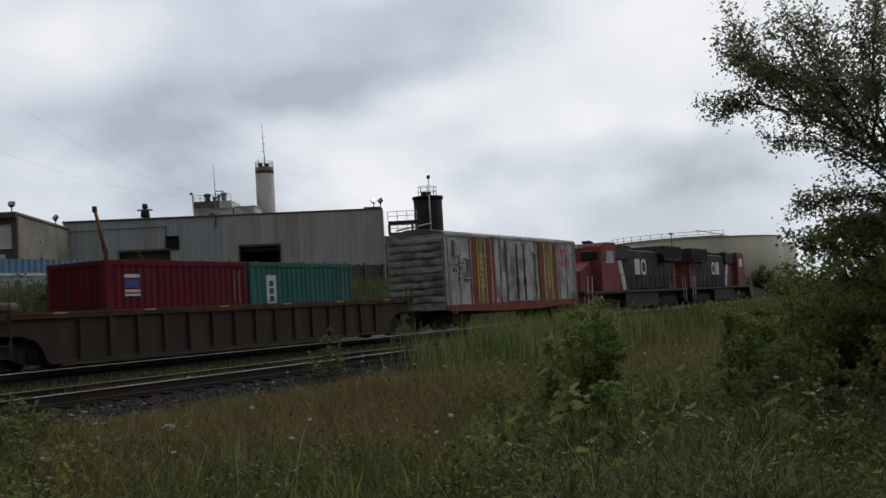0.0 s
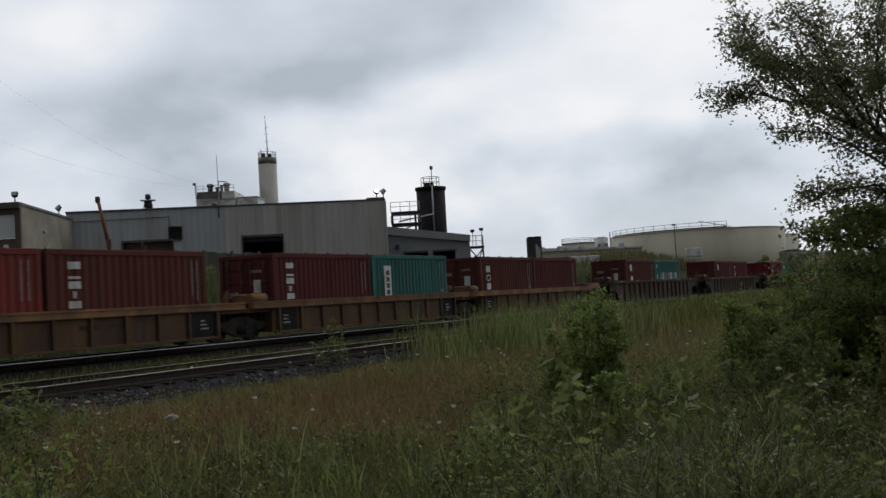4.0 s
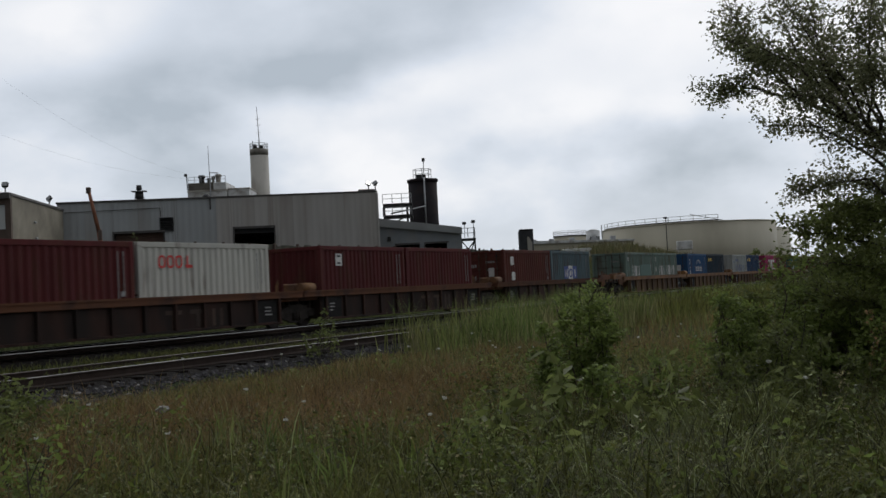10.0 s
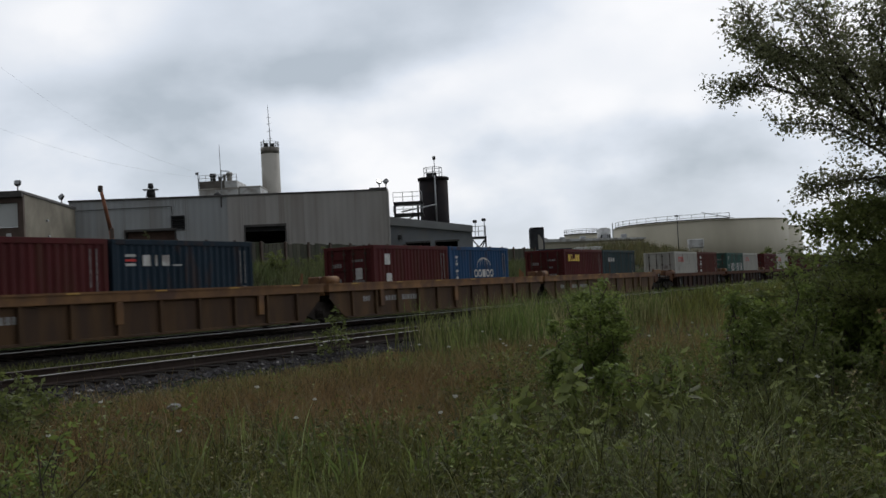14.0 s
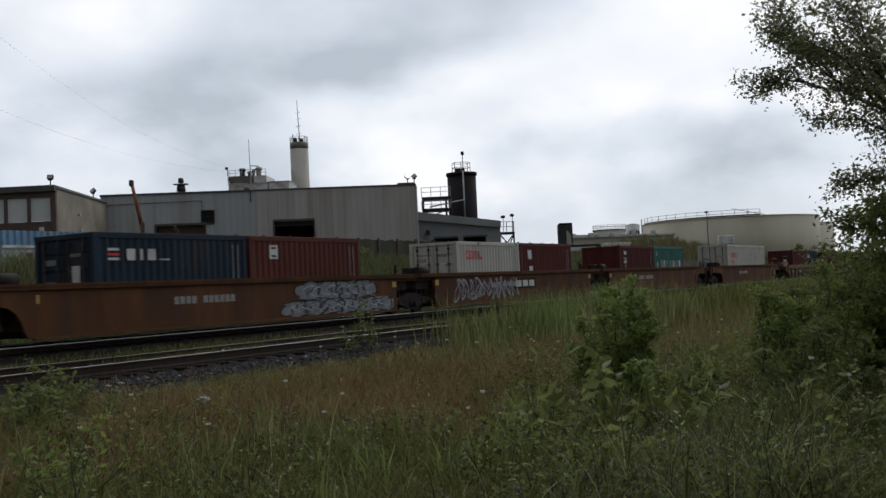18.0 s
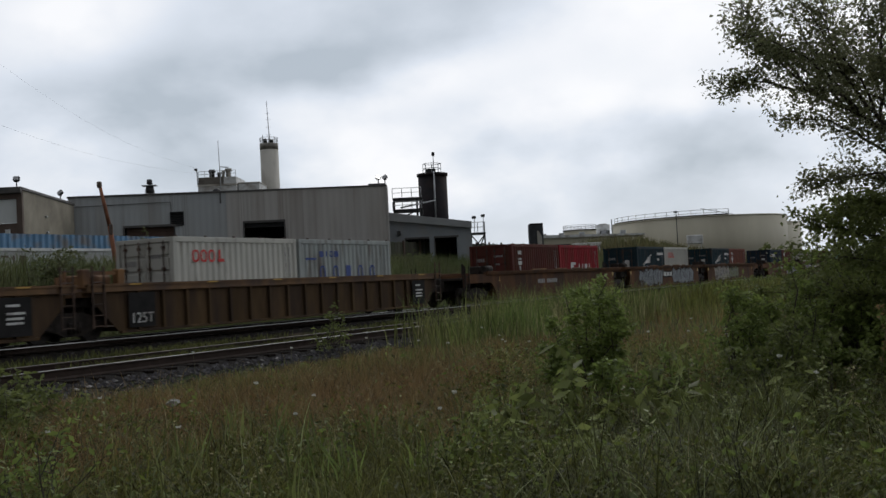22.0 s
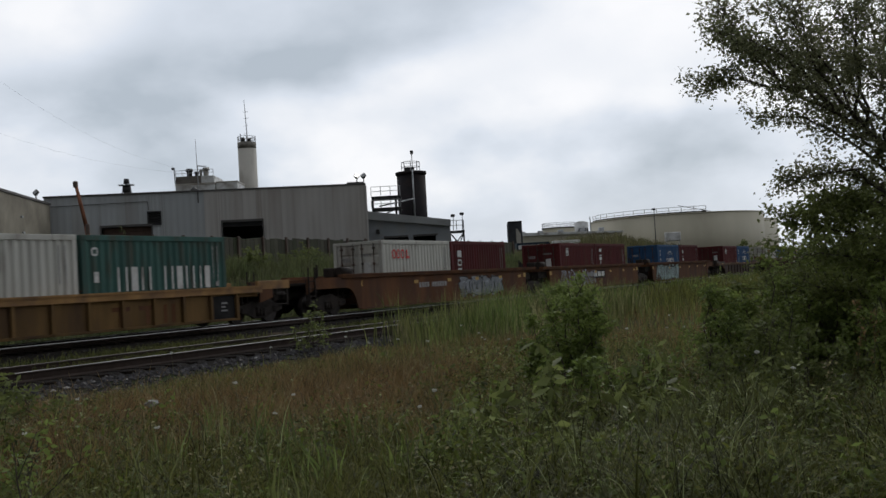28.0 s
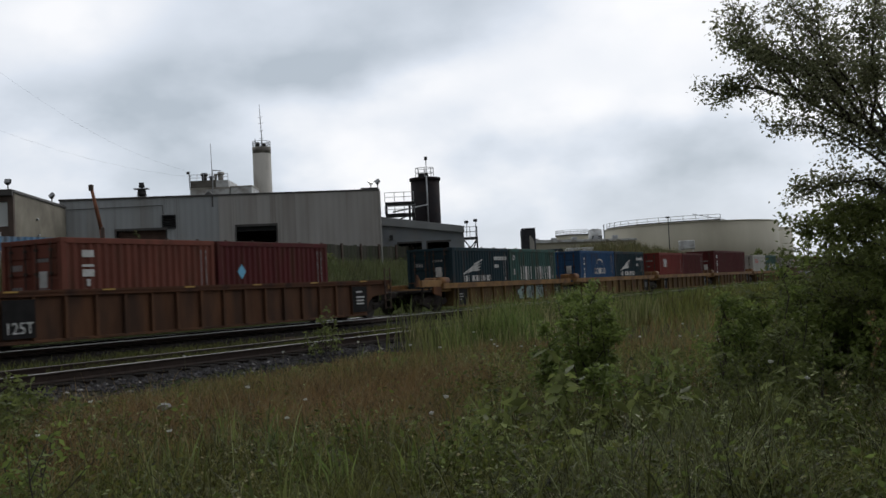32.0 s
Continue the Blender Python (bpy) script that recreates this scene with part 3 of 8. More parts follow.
def bogie(parent, x):
    """A two-axle truck: side frames, bolster, springs and wheels under a car."""
    def frame_mesh(bm):
        prism(bm, [(-1.25, 0.42), (-1.2, 0.62), (-0.75, 0.66), (-0.35, 0.80), (0.35, 0.80), (0.75, 0.66), (1.2, 0.62), (1.25, 0.42), (0.95, 0.38), (0.5, 0.26), (0.3, 0.16), (-0.3, 0.16), (-0.5, 0.26), (-0.95, 0.38)], -1.12, -0.98)
        for sx in (-0.87, 0.87):
            box(bm, sx - 0.16, sx + 0.16, -1.16, -0.96, 0.34, 0.56, 0.03)
        for sx in (-0.16, 0, 0.16):
            tube(bm, (sx, -1.14, 0.24), (sx, -1.14, 0.54), 0.06, seg=8)
        return M_TRUCK

    def bolster(bm):
        box(bm, -0.22, 0.22, -1.1, 1.1, 0.42, 0.78, 0.03)
        tube(bm, (0, 0, 0.75), (0, 0, 0.92), 0.3, seg=12)
        return M_TRUCK

    def wheel(bm):
        tube(bm, (0, -0.07, 0), (0, 0.07, 0), 0.42, seg=20)
        tube(bm, (0, 0.05, 0), (0, 0.085, 0), 0.445, seg=20)
        tube(bm, (0, -0.12, 0), (0, -0.05, 0), 0.13, seg=10)
        return M_WHEEL

    b = again("truck", shared(("bolster",), bolster), parent, "grimy two-axle freight truck", pose(x, 0, 0))
    for r in (0, 180):
        again("side_frame", shared(("side_frame",), frame_mesh), b, "", pose(0, 0, 0, 0, 0, r))
    for sx in (-0.87, 0.87):
        for sy, r in ((-0.75, 0), (0.75, 180)):
            again("wheel", shared(("wheel",), wheel), b, "", pose(sx, sy, 0.42, 0, 0, r))


SPEC = {
    # sheet half-length at top and foot, foot, sill bottom, sill top, body half-length, rib spacing, half-width of the side
    "A": dict(top=9.3, foot=8.3, z0=0.17, z1=1.34, z2=1.5, end=10.1, rib=1.04, side=1.50, body=M_WELL_A, sill=M_WELL_B),
    "B": dict(top=6.45, foot=6.42, z0=0.20, z1=1.04, z2=1.27, end=7.6, rib=1.25, side=1.50, body=M_WELL_B, sill=M_SILL_B),
    "C": dict(top=9.5, foot=8.5, z0=0.15, z1=1.14, z2=1.44, end=9.65, rib=1.62, side=1.50, body=M_WELL_B, sill=M_SILL_B),
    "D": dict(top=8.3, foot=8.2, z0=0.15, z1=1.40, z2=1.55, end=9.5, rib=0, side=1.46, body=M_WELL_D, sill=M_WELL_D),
    "E": dict(top=9.4, foot=8.5, z0=0.18, z1=1.32, z2=1.54, end=9.7, rib=0.98, side=1.50, body=M_WELL_E, sill=M_SILL_E),
    "F": dict(top=6.55, foot=6.4, z0=0.18, z1=1.05, z2=1.25, end=9.6, rib=1.3, side=1.50, body=M_WELL_A, sill=M_WELL_B),
}
CAR_LOOK = {
    "A": "dark rusty ribbed well car carrying containers", "B": "ochre articulated well car unit with a thick top sill",
    "C": "ochre brown well car unit with a deep yellow sill", "D": "smooth-sided orange-brown well car unit, weathered",
    "E": "ochre well car unit with close-set vertical ribs", "F": "rusty brown well car with flat side panels",
}


def well_car(u, kind, rear_truck, front_truck, style=0, rear_end=True, front_end=True):
    s = dict(SPEC[kind])
    tone = "plain"
    if kind == "D" and -540 < u < -400:
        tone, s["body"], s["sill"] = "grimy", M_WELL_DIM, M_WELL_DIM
    elif kind == "B" and -240 < u < -160:
        tone, s["body"], s["sill"] = "rusty", M_WELL_R, M_SILL_R
    elif kind == "A" and u < -600:
        tone, s["body"], s["sill"] = "oxide", M_WELL_X, M_SILL_R
    elif kind == "B" and u < -600:
        tone, s["body"], s["sill"] = "bright", M_WELL_O, M_SILL_O
    k = (kind, tone)
    root = thing("well_car", CAR_LOOK[kind], "rail car", group="freight cars")
    CARS.append((root, u))
    Wd = s["side"]

    def side(bm):
        if kind == "A":
            # the sheet runs to the car's end and is cut out in an arch over each truck
            arch = [(s["foot"], s["z0"])] + [(s["foot"] + 0.1 + 0.75 * (1 - math.cos(a)), s["z0"] + 0.12 + 0.62 * math.sin(a)) for a in (0.1, 0.45, 0.8, 1.15, 1.57)] + [(s["end"] - 0.1, s["z0"] + 0.78)]
            up = arch + [(s["end"] - 0.1, s["z1"])]
            prism(bm, up + [(-x, z) for x, z in reversed(up)], -Wd + 0.1, -Wd + 0.12)
        else:
            prism(bm, [(-s["foot"], s["z0"]), (s["foot"], s["z0"]), (s["top"], 0.75 * s["z1"] + 0.25 * s["z0"]), (s["top"], s["z1"]), (-s["top"], s["z1"]), (-s["top"], 0.75 * s["z1"] + 0.25 * s["z0"])], -Wd + 0.1, -Wd + 0.12)
        if not s["rib"]:
            prism(bm, [(-s["foot"], s["z0"] + 0.0), (s["foot"], s["z0"]), (s["foot"] + 0.2, s["z0"] + 0.5), (-s["foot"] - 0.2, s["z0"] + 0.5)], -Wd + 0.094, -Wd + 0.1)
        return s["body"]

    def sill(bm):
        box(bm, -s["end"], s["end"], -Wd, -Wd + 0.22, s["z1"], s["z2"], 0.012)
        box(bm, -s["end"], s["end"], -Wd - 0.03, -Wd + 0.02, s["z2"] - 0.05, s["z2"] + 0.012)
        return s["sill"]

    def foot(bm):
        box(bm, -s["foot"], s["foot"], -Wd + 0.03, -Wd + 0.16, s["z0"] - 0.02, s["z0"] + 0.06, 0.01)
        return s["body"]

    def rib(bm):
        box(bm, -0.055, 0.055, -Wd, -Wd + 0.1, s["z0"] + 0.05, s["z1"], 0.008)
        return s["body"]

    def floor(bm):
        box(bm, -s["foot"] + 0.5, s["foot"] - 0.5, -Wd + 0.16, Wd - 0.16, s["z0"] + 0.02, 0.33)
        return M_RUSTY

    def bulkhead(bm):
        box(bm, -0.05, 0.05, -Wd + 0.12, Wd - 0.12, s["z0"] + 0.05, s["z1"])
        return s["body"]

    def platform(bm):
        w = s["end"] - s["top"] + 1.5
        box(bm, -w, 0, -Wd + 0.22, Wd - 0.22, s["z1"] - 0.12, s["z1"] + 0.04, 0.01)
        box(bm, -w, -0.1, -0.3, 0.3, s["z1"] - 0.45, s["z1"] - 0.1, 0.02)
        for yy in (-1.0, 1.0):
            box(bm, -w + 0.15, -w + 0.9, yy - 0.2, yy + 0.2, s["z1"] + 0.04, s["z1"] + 0.10)
        return M_TRUCK if kind == "F" else M_RUSTY if kind == "A" else s["sill"]

    for r in (0, 180):
        m = pose(0, 0, 0, 0, 0, r)
        again("side_sheet", shared(("side_sheet", *k), side), root, "", m)
        again("top_sill", shared(("top_sill", *k), sill), root, "", m)
        again("bottom_sill", shared(("bottom_sill", *k), foot), root, "", m)
        if s["rib"] and r == 0:
            n = int(s["foot"] / s["rib"])
            for i in range(-n, n + 1):
                again("rib", shared(("rib", *k), rib), root, "", pose(i * s["rib"] + (0.0 if kind != "B" else 0.03), 0, 0))
    again("well_floor", shared(("well_floor", *k), floor), root)
    for sx in (-1, 1):
        again("bulkhead", shared(("bulkhead", *k), bulkhead), root, "", pose(sx * 6.45, 0, 0))
        again("end_platform", shared(("end_platform", *k), platform), root, "", pose(sx * s["end"], 0, 0, 0, 0, 0 if sx > 0 else 180))

    # stub sill and bolster, made bulky and dark to block light below the deck
    def underframe(bm):
        far = s["end"] - 0.12
        box(bm, s["foot"] - 0.15, far, -0.34, 0.34, 0.5, s["z1"] - 0.12, 0.03)
        box(bm, s["foot"] - 0.1, far, -1.12, 1.12, 0.92, s["z1"] - 0.12, 0.02)
        for yy in (-0.95, -0.6, 0.6, 0.95):
            tube(bm, (s["foot"] - 0.2, yy, 0.78), (far, yy, 0.7), 0.03, seg=5)
        for xx in (0.25, 0.6, 0.9):
            x = s["foot"] + (far - s["foot"]) * xx
            box(bm, x - 0.04, x + 0.04, -1.05, 1.05, 0.62, 0.92, 0.01)
        return M_TRUCK

    for r in (0, 180):
        again("underframe", shared(("underframe", *k), underframe), root, "dark grimy underframe", pose(0, 0, 0, 0, 0, r))

    # ladders, grab irons and the connector at the joints
    def ladder(bm):
        for xx in (-0.2, 0.2):
            box(bm, xx - 0.02, xx + 0.02, -Wd - 0.06, -Wd - 0.02, 0.35, s["z2"] + 0.5)
        for i in range(6):
            tube(bm, (-0.2, -Wd - 0.04, 0.4 + i * 0.3), (0.2, -Wd - 0.04, 0.4 + i * 0.3), 0.015, seg=5)
        for xx in (-0.2, 0.2):
            box(bm, xx - 0.02, xx + 0.02, -Wd - 0.06, -Wd + 0.12, s["z2"] - 0.1, s["z2"] - 0.04)
        return M_RUSTY

    def brake(bm):
        box(bm, -0.35, 0.35, -0.9, -0.4, s["z2"] - 0.1, s["z2"] + 0.28, 0.04)
        tube(bm, (-0.3, -1.1, s["z2"] + 0.12), (0.5, -1.1, s["z2"] + 0.12), 0.17, seg=12)
        if kind == "E":
            for xx in (-0.5, 0.75):
                box(bm, xx - 0.14, xx + 0.14, -1.42, -1.2, s["z2"] - 0.1, s["z2"] + 0.42, 0.02)
            box(bm, -0.5, 0.75, -1.36, -1.28, s["z2"] + 0.26, s["z2"] + 0.36)
        box(bm, 0.1, 0.2, -1.25, -0.9, s["z2"] - 0.12, s["z2"] + 0.2, 0.02)
        for i in range(3):
            tube(bm, (-0.5 + i * 0.35, -0.2 + i * 0.25, s["z2"] - 0.1), (-0.45 + i * 0.35, -0.2 + i * 0.25, s["z2"] + 0.25 + 0.1 * i), 0.05, seg=6)
        return M_TRUCK if kind in "DF" else M_RUSTY if kind in "AF" else M_SILL_B

    def coupler(bm):
        box(bm, 0, 0.75, -0.14, 0.14, 0.72, 0.98, 0.03)
        box(bm, 0.6, 0.9, -0.22, 0.2, 0.66, 1.04, 0.05)
        tube(bm, (0.1, -0.5, 0.7), (0.7, -0.42, 0.45), 0.035, seg=6)
        return M_TRUCK

    tail, nose = {"D": (11.8, 11.0), "B": (9.3, 9.3), "C": (11.2, 11.2)}.get(kind, (s["end"], s["end"]))
    edge = 8.2 if kind == "D" else s["end"] - 0.1 if kind in "BC" else 6.45
    if rear_end:
        again("coupler", shared(("coupler",), coupler), root, "", pose(-tail + 0.05, 0, 0, 0, 0, 180))
    if front_end:
        again("coupler", shared(("coupler",), coupler), root, "", pose(nose - 0.05, 0, 0))
    for free, far, r in ((rear_end, tail, 180), (front_end, nose, 0)):
        if kind in "BCDF" and free:
            m = pose(0, 0, 0, 0, 0, r)
            bm = bmesh.new()
            box(bm, edge, far, -1.2, 1.2, s["z2"] - 0.37, s["z2"] - 0.25, 0.02)
            box(bm, edge, far, -0.35, 0.35, 0.7, s["z2"] - 0.37, 0.03)
            part("end_deck", bm, M_TRUCK, root, "dark grimy end deck").matrix_local = m
            for sy in (-1, 1):
                if kind == "D":
                    lo = [(edge - 0.1, 0.16), (edge + 0.15, 0.2)] + [(edge + 0.25 + 0.75 * (1 - math.cos(a)), 0.25 + 0.78 * math.sin(a)) for a in (0.15, 0.5, 0.85, 1.2, 1.57)]
                    lo += [(far - 0.5, 1.03), (far - 0.05, 0.86)]
                    bm = bmesh.new()
                    prism(bm, lo + [(far - 0.05, s["z2"] - 0.1), (edge - 0.1, s["z2"] - 0.1)], sy * 1.36 - 0.03, sy * 1.36 + 0.03)
                    part("end_skirt", bm, s["body"], root, "arched side skirt over the truck").matrix_local = m
                    bm = bmesh.new()
                    for q in range(4):
                        tube(bm, (far - 0.5, sy * 1.43, 0.5 + q * 0.28), (far - 0.1, sy * 1.43, 0.5 + q * 0.28), 0.016, seg=5)
                    for x in (far - 0.5, far - 0.1):
                        box(bm, x - 0.02, x + 0.02, sy * 1.42 - 0.02, sy * 1.42 + 0.02, 0.4, s["z2"] + 0.3)
                    part("end_ladder", bm, M_TRUCK, root).matrix_local = m
                else:
                    bm = bmesh.new()
                    box(bm, edge, far, sy * 1.32 - 0.06, sy * 1.32 + 0.06, s["z2"] - 0.13, s["z2"] + 0.17, 0.015)
                    part("end_beam", bm, M_WELL_A if kind == "F" else s["sill"], root, "grimy end beam").matrix_local = m
                    bm = bmesh.new()
                    prism(bm, [(edge + 0.1, 0.7), (edge + 0.8, 0.85), (edge + 0.8, s["z2"] - 0.13), (edge + 0.1, s["z2"] - 0.13)], sy * 1.36 - 0.03, sy * 1.36 + 0.03)
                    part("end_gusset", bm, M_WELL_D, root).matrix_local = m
                for x in (edge + 0.3 * (far - edge), edge + 0.6 * (far - edge), far - 0.12):
                    bm = bmesh.new()
                    box(bm, x - 0.04, x + 0.04, sy * 1.32 - 0.04, sy * 1.32 + 0.04, 0.55 if x > far - 0.2 else s["z2"] - 0.35, s["z2"] - 0.13)
                    part("end_stanchion", bm, M_TRUCK, root).matrix_local = m
                for z in (0.6, 0.95):
                    bm = bmesh.new()
                    tube(bm, (far - 0.7, sy * 1.36, z), (far - 0.08, sy * 1.36, z), 0.02, seg=6)
                    part("step", bm, M_TRUCK, root).matrix_local = m
    if kind in "AE":
        for sx in (-1, 1):
            again("ladder", shared(("ladder", *k), ladder), root, "", pose(sx * (s["end"] - 0.35), 0, 0))
    again("brake_gear", shared(("brake_gear", *k), brake), root, "", pose(-s["end"] + 0.55, 0, 0))
    if rear_truck is not None:
        bogie(root, rear_truck)
    if front_truck is not None:
        bogie(root, front_truck)

    # stencils, patches and reflectors on the side
    y = -Wd + (0.098 if s["rib"] else 0.098)
    rnd = random.Random(int(u * 10))

    def decal(name, material, build, label=""):
        bm = bmesh.new()
        build(bm)
        part(name, bm, material, root, label)["kind"] = "stuff" if name in ("graffiti", "graffiti_fill", "graffiti_outline", "reporting_mark", "reflector_strip", "logo") else "part"

    if kind == "B":
        for xx in (-5.75, 5.75):
            decal("dark_patch", M_WELL_DARK, lambda bm: box(bm, xx - 0.58, xx + 0.58, y - 0.004, y, 0.25, 1.0), "dark grey painted panel")
            for zz in (0.5, 0.62, 0.74):
                decal("stencil_line", M_CODE, lambda bm: box(bm, xx - 0.18, xx + rnd.uniform(0.0, 0.2), y - 0.008, y - 0.004, zz, zz + 0.05))
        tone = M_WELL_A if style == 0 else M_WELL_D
        decal("logo", tone, lambda bm: (box(bm, 0.9, 1.6, y - 0.004, y, 0.72, 0.85), box(bm, 1.17, 1.33, y - 0.006, y - 0.001, 0.3, 0.72),
                                               box(bm, 1.95, 2.65, y - 0.004, y, 0.72, 0.85), box(bm, 2.22, 2.38, y - 0.006, y - 0.001, 0.3, 0.72),
                                               box(bm, 2.95, 3.1, y - 0.004, y, 0.3, 0.85), box(bm, 3.3, 3.45, y - 0.004, y, 0.3, 0.85)), "faded red-brown logo shapes")
    if kind == "E" and u > -500 or style == 9:
        for sx in (-1, 1):
            decal("black_panel", M_WELL_DARK, lambda bm: box(bm, sx * 7.75 - 0.5, sx * 7.75 + 0.5, y - 0.106, y - 0.102, 0.3, 1.28), "black stencilled data panel")
        for zz, w in ((1.05, 0.4), (0.85, 0.55), (0.72, 0.5), (0.6, 0.5)):
            decal("stencil_line", M_MARK, lambda bm: box(bm, 7.5, 7.5 + w, y - 0.114, y - 0.11, zz, zz + 0.06))
        writing("125T", 0.42, M_MARK, root, Matrix.Translation((-7.75, y - 0.112, 0.42)) @ pose(0, 0, 0, 90, 0, 0), "load_writing")
    if kind in "ACEF":
        decal("reflector_strip", M_YELLOW, lambda bm: [box(bm, xx - 0.22, xx + 0.22, -Wd - 0.036, -Wd - 0.031, s["z2"] - 0.045, s["z2"] + 0.0) for xx in (-8.0, -4.8, -1.6, 1.6, 4.8, 8.0)], "yellow reflector strips")
    if kind == "C":
        decal("reporting_mark", M_CODE, lambda bm: (glyphs(bm, "bbb", -7.3, 0.72, 0.5, 0.2, y), glyphs(bm, "bbbbb_bbbbbb", -5.7, 0.7, 2.5, 0.2, y)), "pale reporting mark bars")
        for xx in (-6.1, 0.0, 6.1):
            decal("guide_post", s["sill"], lambda bm: box(bm, xx - 0.14, xx + 0.14, -Wd - 0.03, -Wd + 0.06, 0.5, s["z1"], 0.02))
    if kind == "D":
        for xx in (-8.12, 8.12):
            decal("reflector_plate", M_YELLOW, lambda bm: box(bm, xx - 0.13, xx + 0.13, y - 0.008, y, 1.06, 1.28), "yellow reflector plate")
        if u < -540:
            for xx in (-3.7, -0.6, 2.3, 5.0, 7.4):
                decal("reflector_plate", M_YELLOW, lambda bm: box(bm, xx - 0.17, xx + 0.17, y - 0.03, y - 0.024, 1.05, 1.19), "yellow reflector plate")
        elif tone == "grimy":
            for xx, w in ((-3.4, 0.9), (-0.5, 0.8), (2.0, 0.75), (4.0, 0.3)):
                decal("guide_pad", M_SILL_B, lambda bm: box(bm, xx - w, xx + w, -Wd - 0.03, -Wd + 0.05, s["z2"] + 0.012, s["z2"] + 0.075, 0.012), "pale worn guide pad")
        decal("reporting_mark", M_CODE, lambda bm: glyphs(bm, "bbbb_bbbbbb", -3.4, 0.86, 2.6, 0.22, y), "pale reporting mark bars")
        if style in (1, 3):
            decal("logo_panel", M_WELL_DARK, lambda bm: box(bm, -1.0, 1.25, y - 0.003, y, 0.72, 1.2), "black logo panel")
            decal("logo", M_MARK, lambda bm: glyphs(bm, "bbb", -0.85, 0.82, 2.1, 0.3, y - 0.004))
        if style == 1:
            for q in range(3):
                decal("graffiti", M_SPRAY[0], lambda bm: scribble(bm, -6.6 + q * 1.9, 0.22, 2.3, 1.2, y - 0.006 - 0.006 * q, 11 + q, 9, 0.075), "pale looping sprayed lines")
            decal("graffiti", M_SPRAY[3], lambda bm: scribble(bm, -6.6, 0.25, 5.6, 1.1, y - 0.026, 17, 20, 0.05), "thin lilac sprayed lines")
    for n, (kind_of, a, w, z, h, tint) in enumerate(PIECES.get(style, ())):
        base = y - 0.004 - 0.012 * n
        decal("graffiti_fill", tint, lambda bm: bubbles(bm, a, z, w, h, base, style * 10 + n, kind_of, False), "sprayed bulging fill")
        decal("graffiti_outline", M_WELL_DARK, lambda bm: bubbles(bm, a, z, w, h, base - 0.004, style * 10 + n, kind_of, True), "thin black sprayed outline")
        decal("graffiti", M_SPRAY[0], lambda bm: scribble(bm, a + 0.2, z + 0.1, w - 0.4, h - 0.2, base - 0.008, style * 7 + n, int(w * 3), 0.035), "fine pale sprayed highlights")
    return root


M_SPRAY = [mat("silver_spray", (0.30, 0.31, 0.34), 0.6, 0, 0.3, 3), mat("grey_spray", (0.15, 0.165, 0.18), 0.5, 0, 0.3, 3), mat("green_spray", (0.15, 0.16, 0.07), 0.6, 0, 0.4, 2),
           mat("lilac_spray", (0.22, 0.21, 0.28), 0.6, 0, 0.3, 3), mat("bone_spray", (0.29, 0.265, 0.22), 0.7, 0, 0.25, 2), mat("pale_teal_spray", (0.20, 0.28, 0.26), 0.6, 0, 0.45, 1.5)]
# sprayed pieces by car style: shapes in the piece, start, width, foot, height, colour
PIECES = {2: ((4, 2.3, 4.4, 0.72, 0.68, M_SPRAY[1]), (6, 1.5, 6.3, 0.2, 0.55, M_SPRAY[1])),
          3: ((5, -6.3, 5.0, 0.2, 1.2, M_SPRAY[1]), (5, 1.3, 5.3, 0.2, 1.2, M_SPRAY[1])),
          4: ((5, -6.0, 4.9, 0.18, 1.2, M_SPRAY[4]), (4, -1.0, 3.3, 0.3, 1.0, M_SPRAY[2])),
          6: ((4, 0.5, 4.6, 0.25, 1.0, M_SPRAY[1]),),
          8: ((4, 0.6, 3.4, 0.25, 0.75, M_SPRAY[5]),),
          7: ((6, -7.3, 6.2, 0.18, 1.2, M_SPRAY[5]),)}


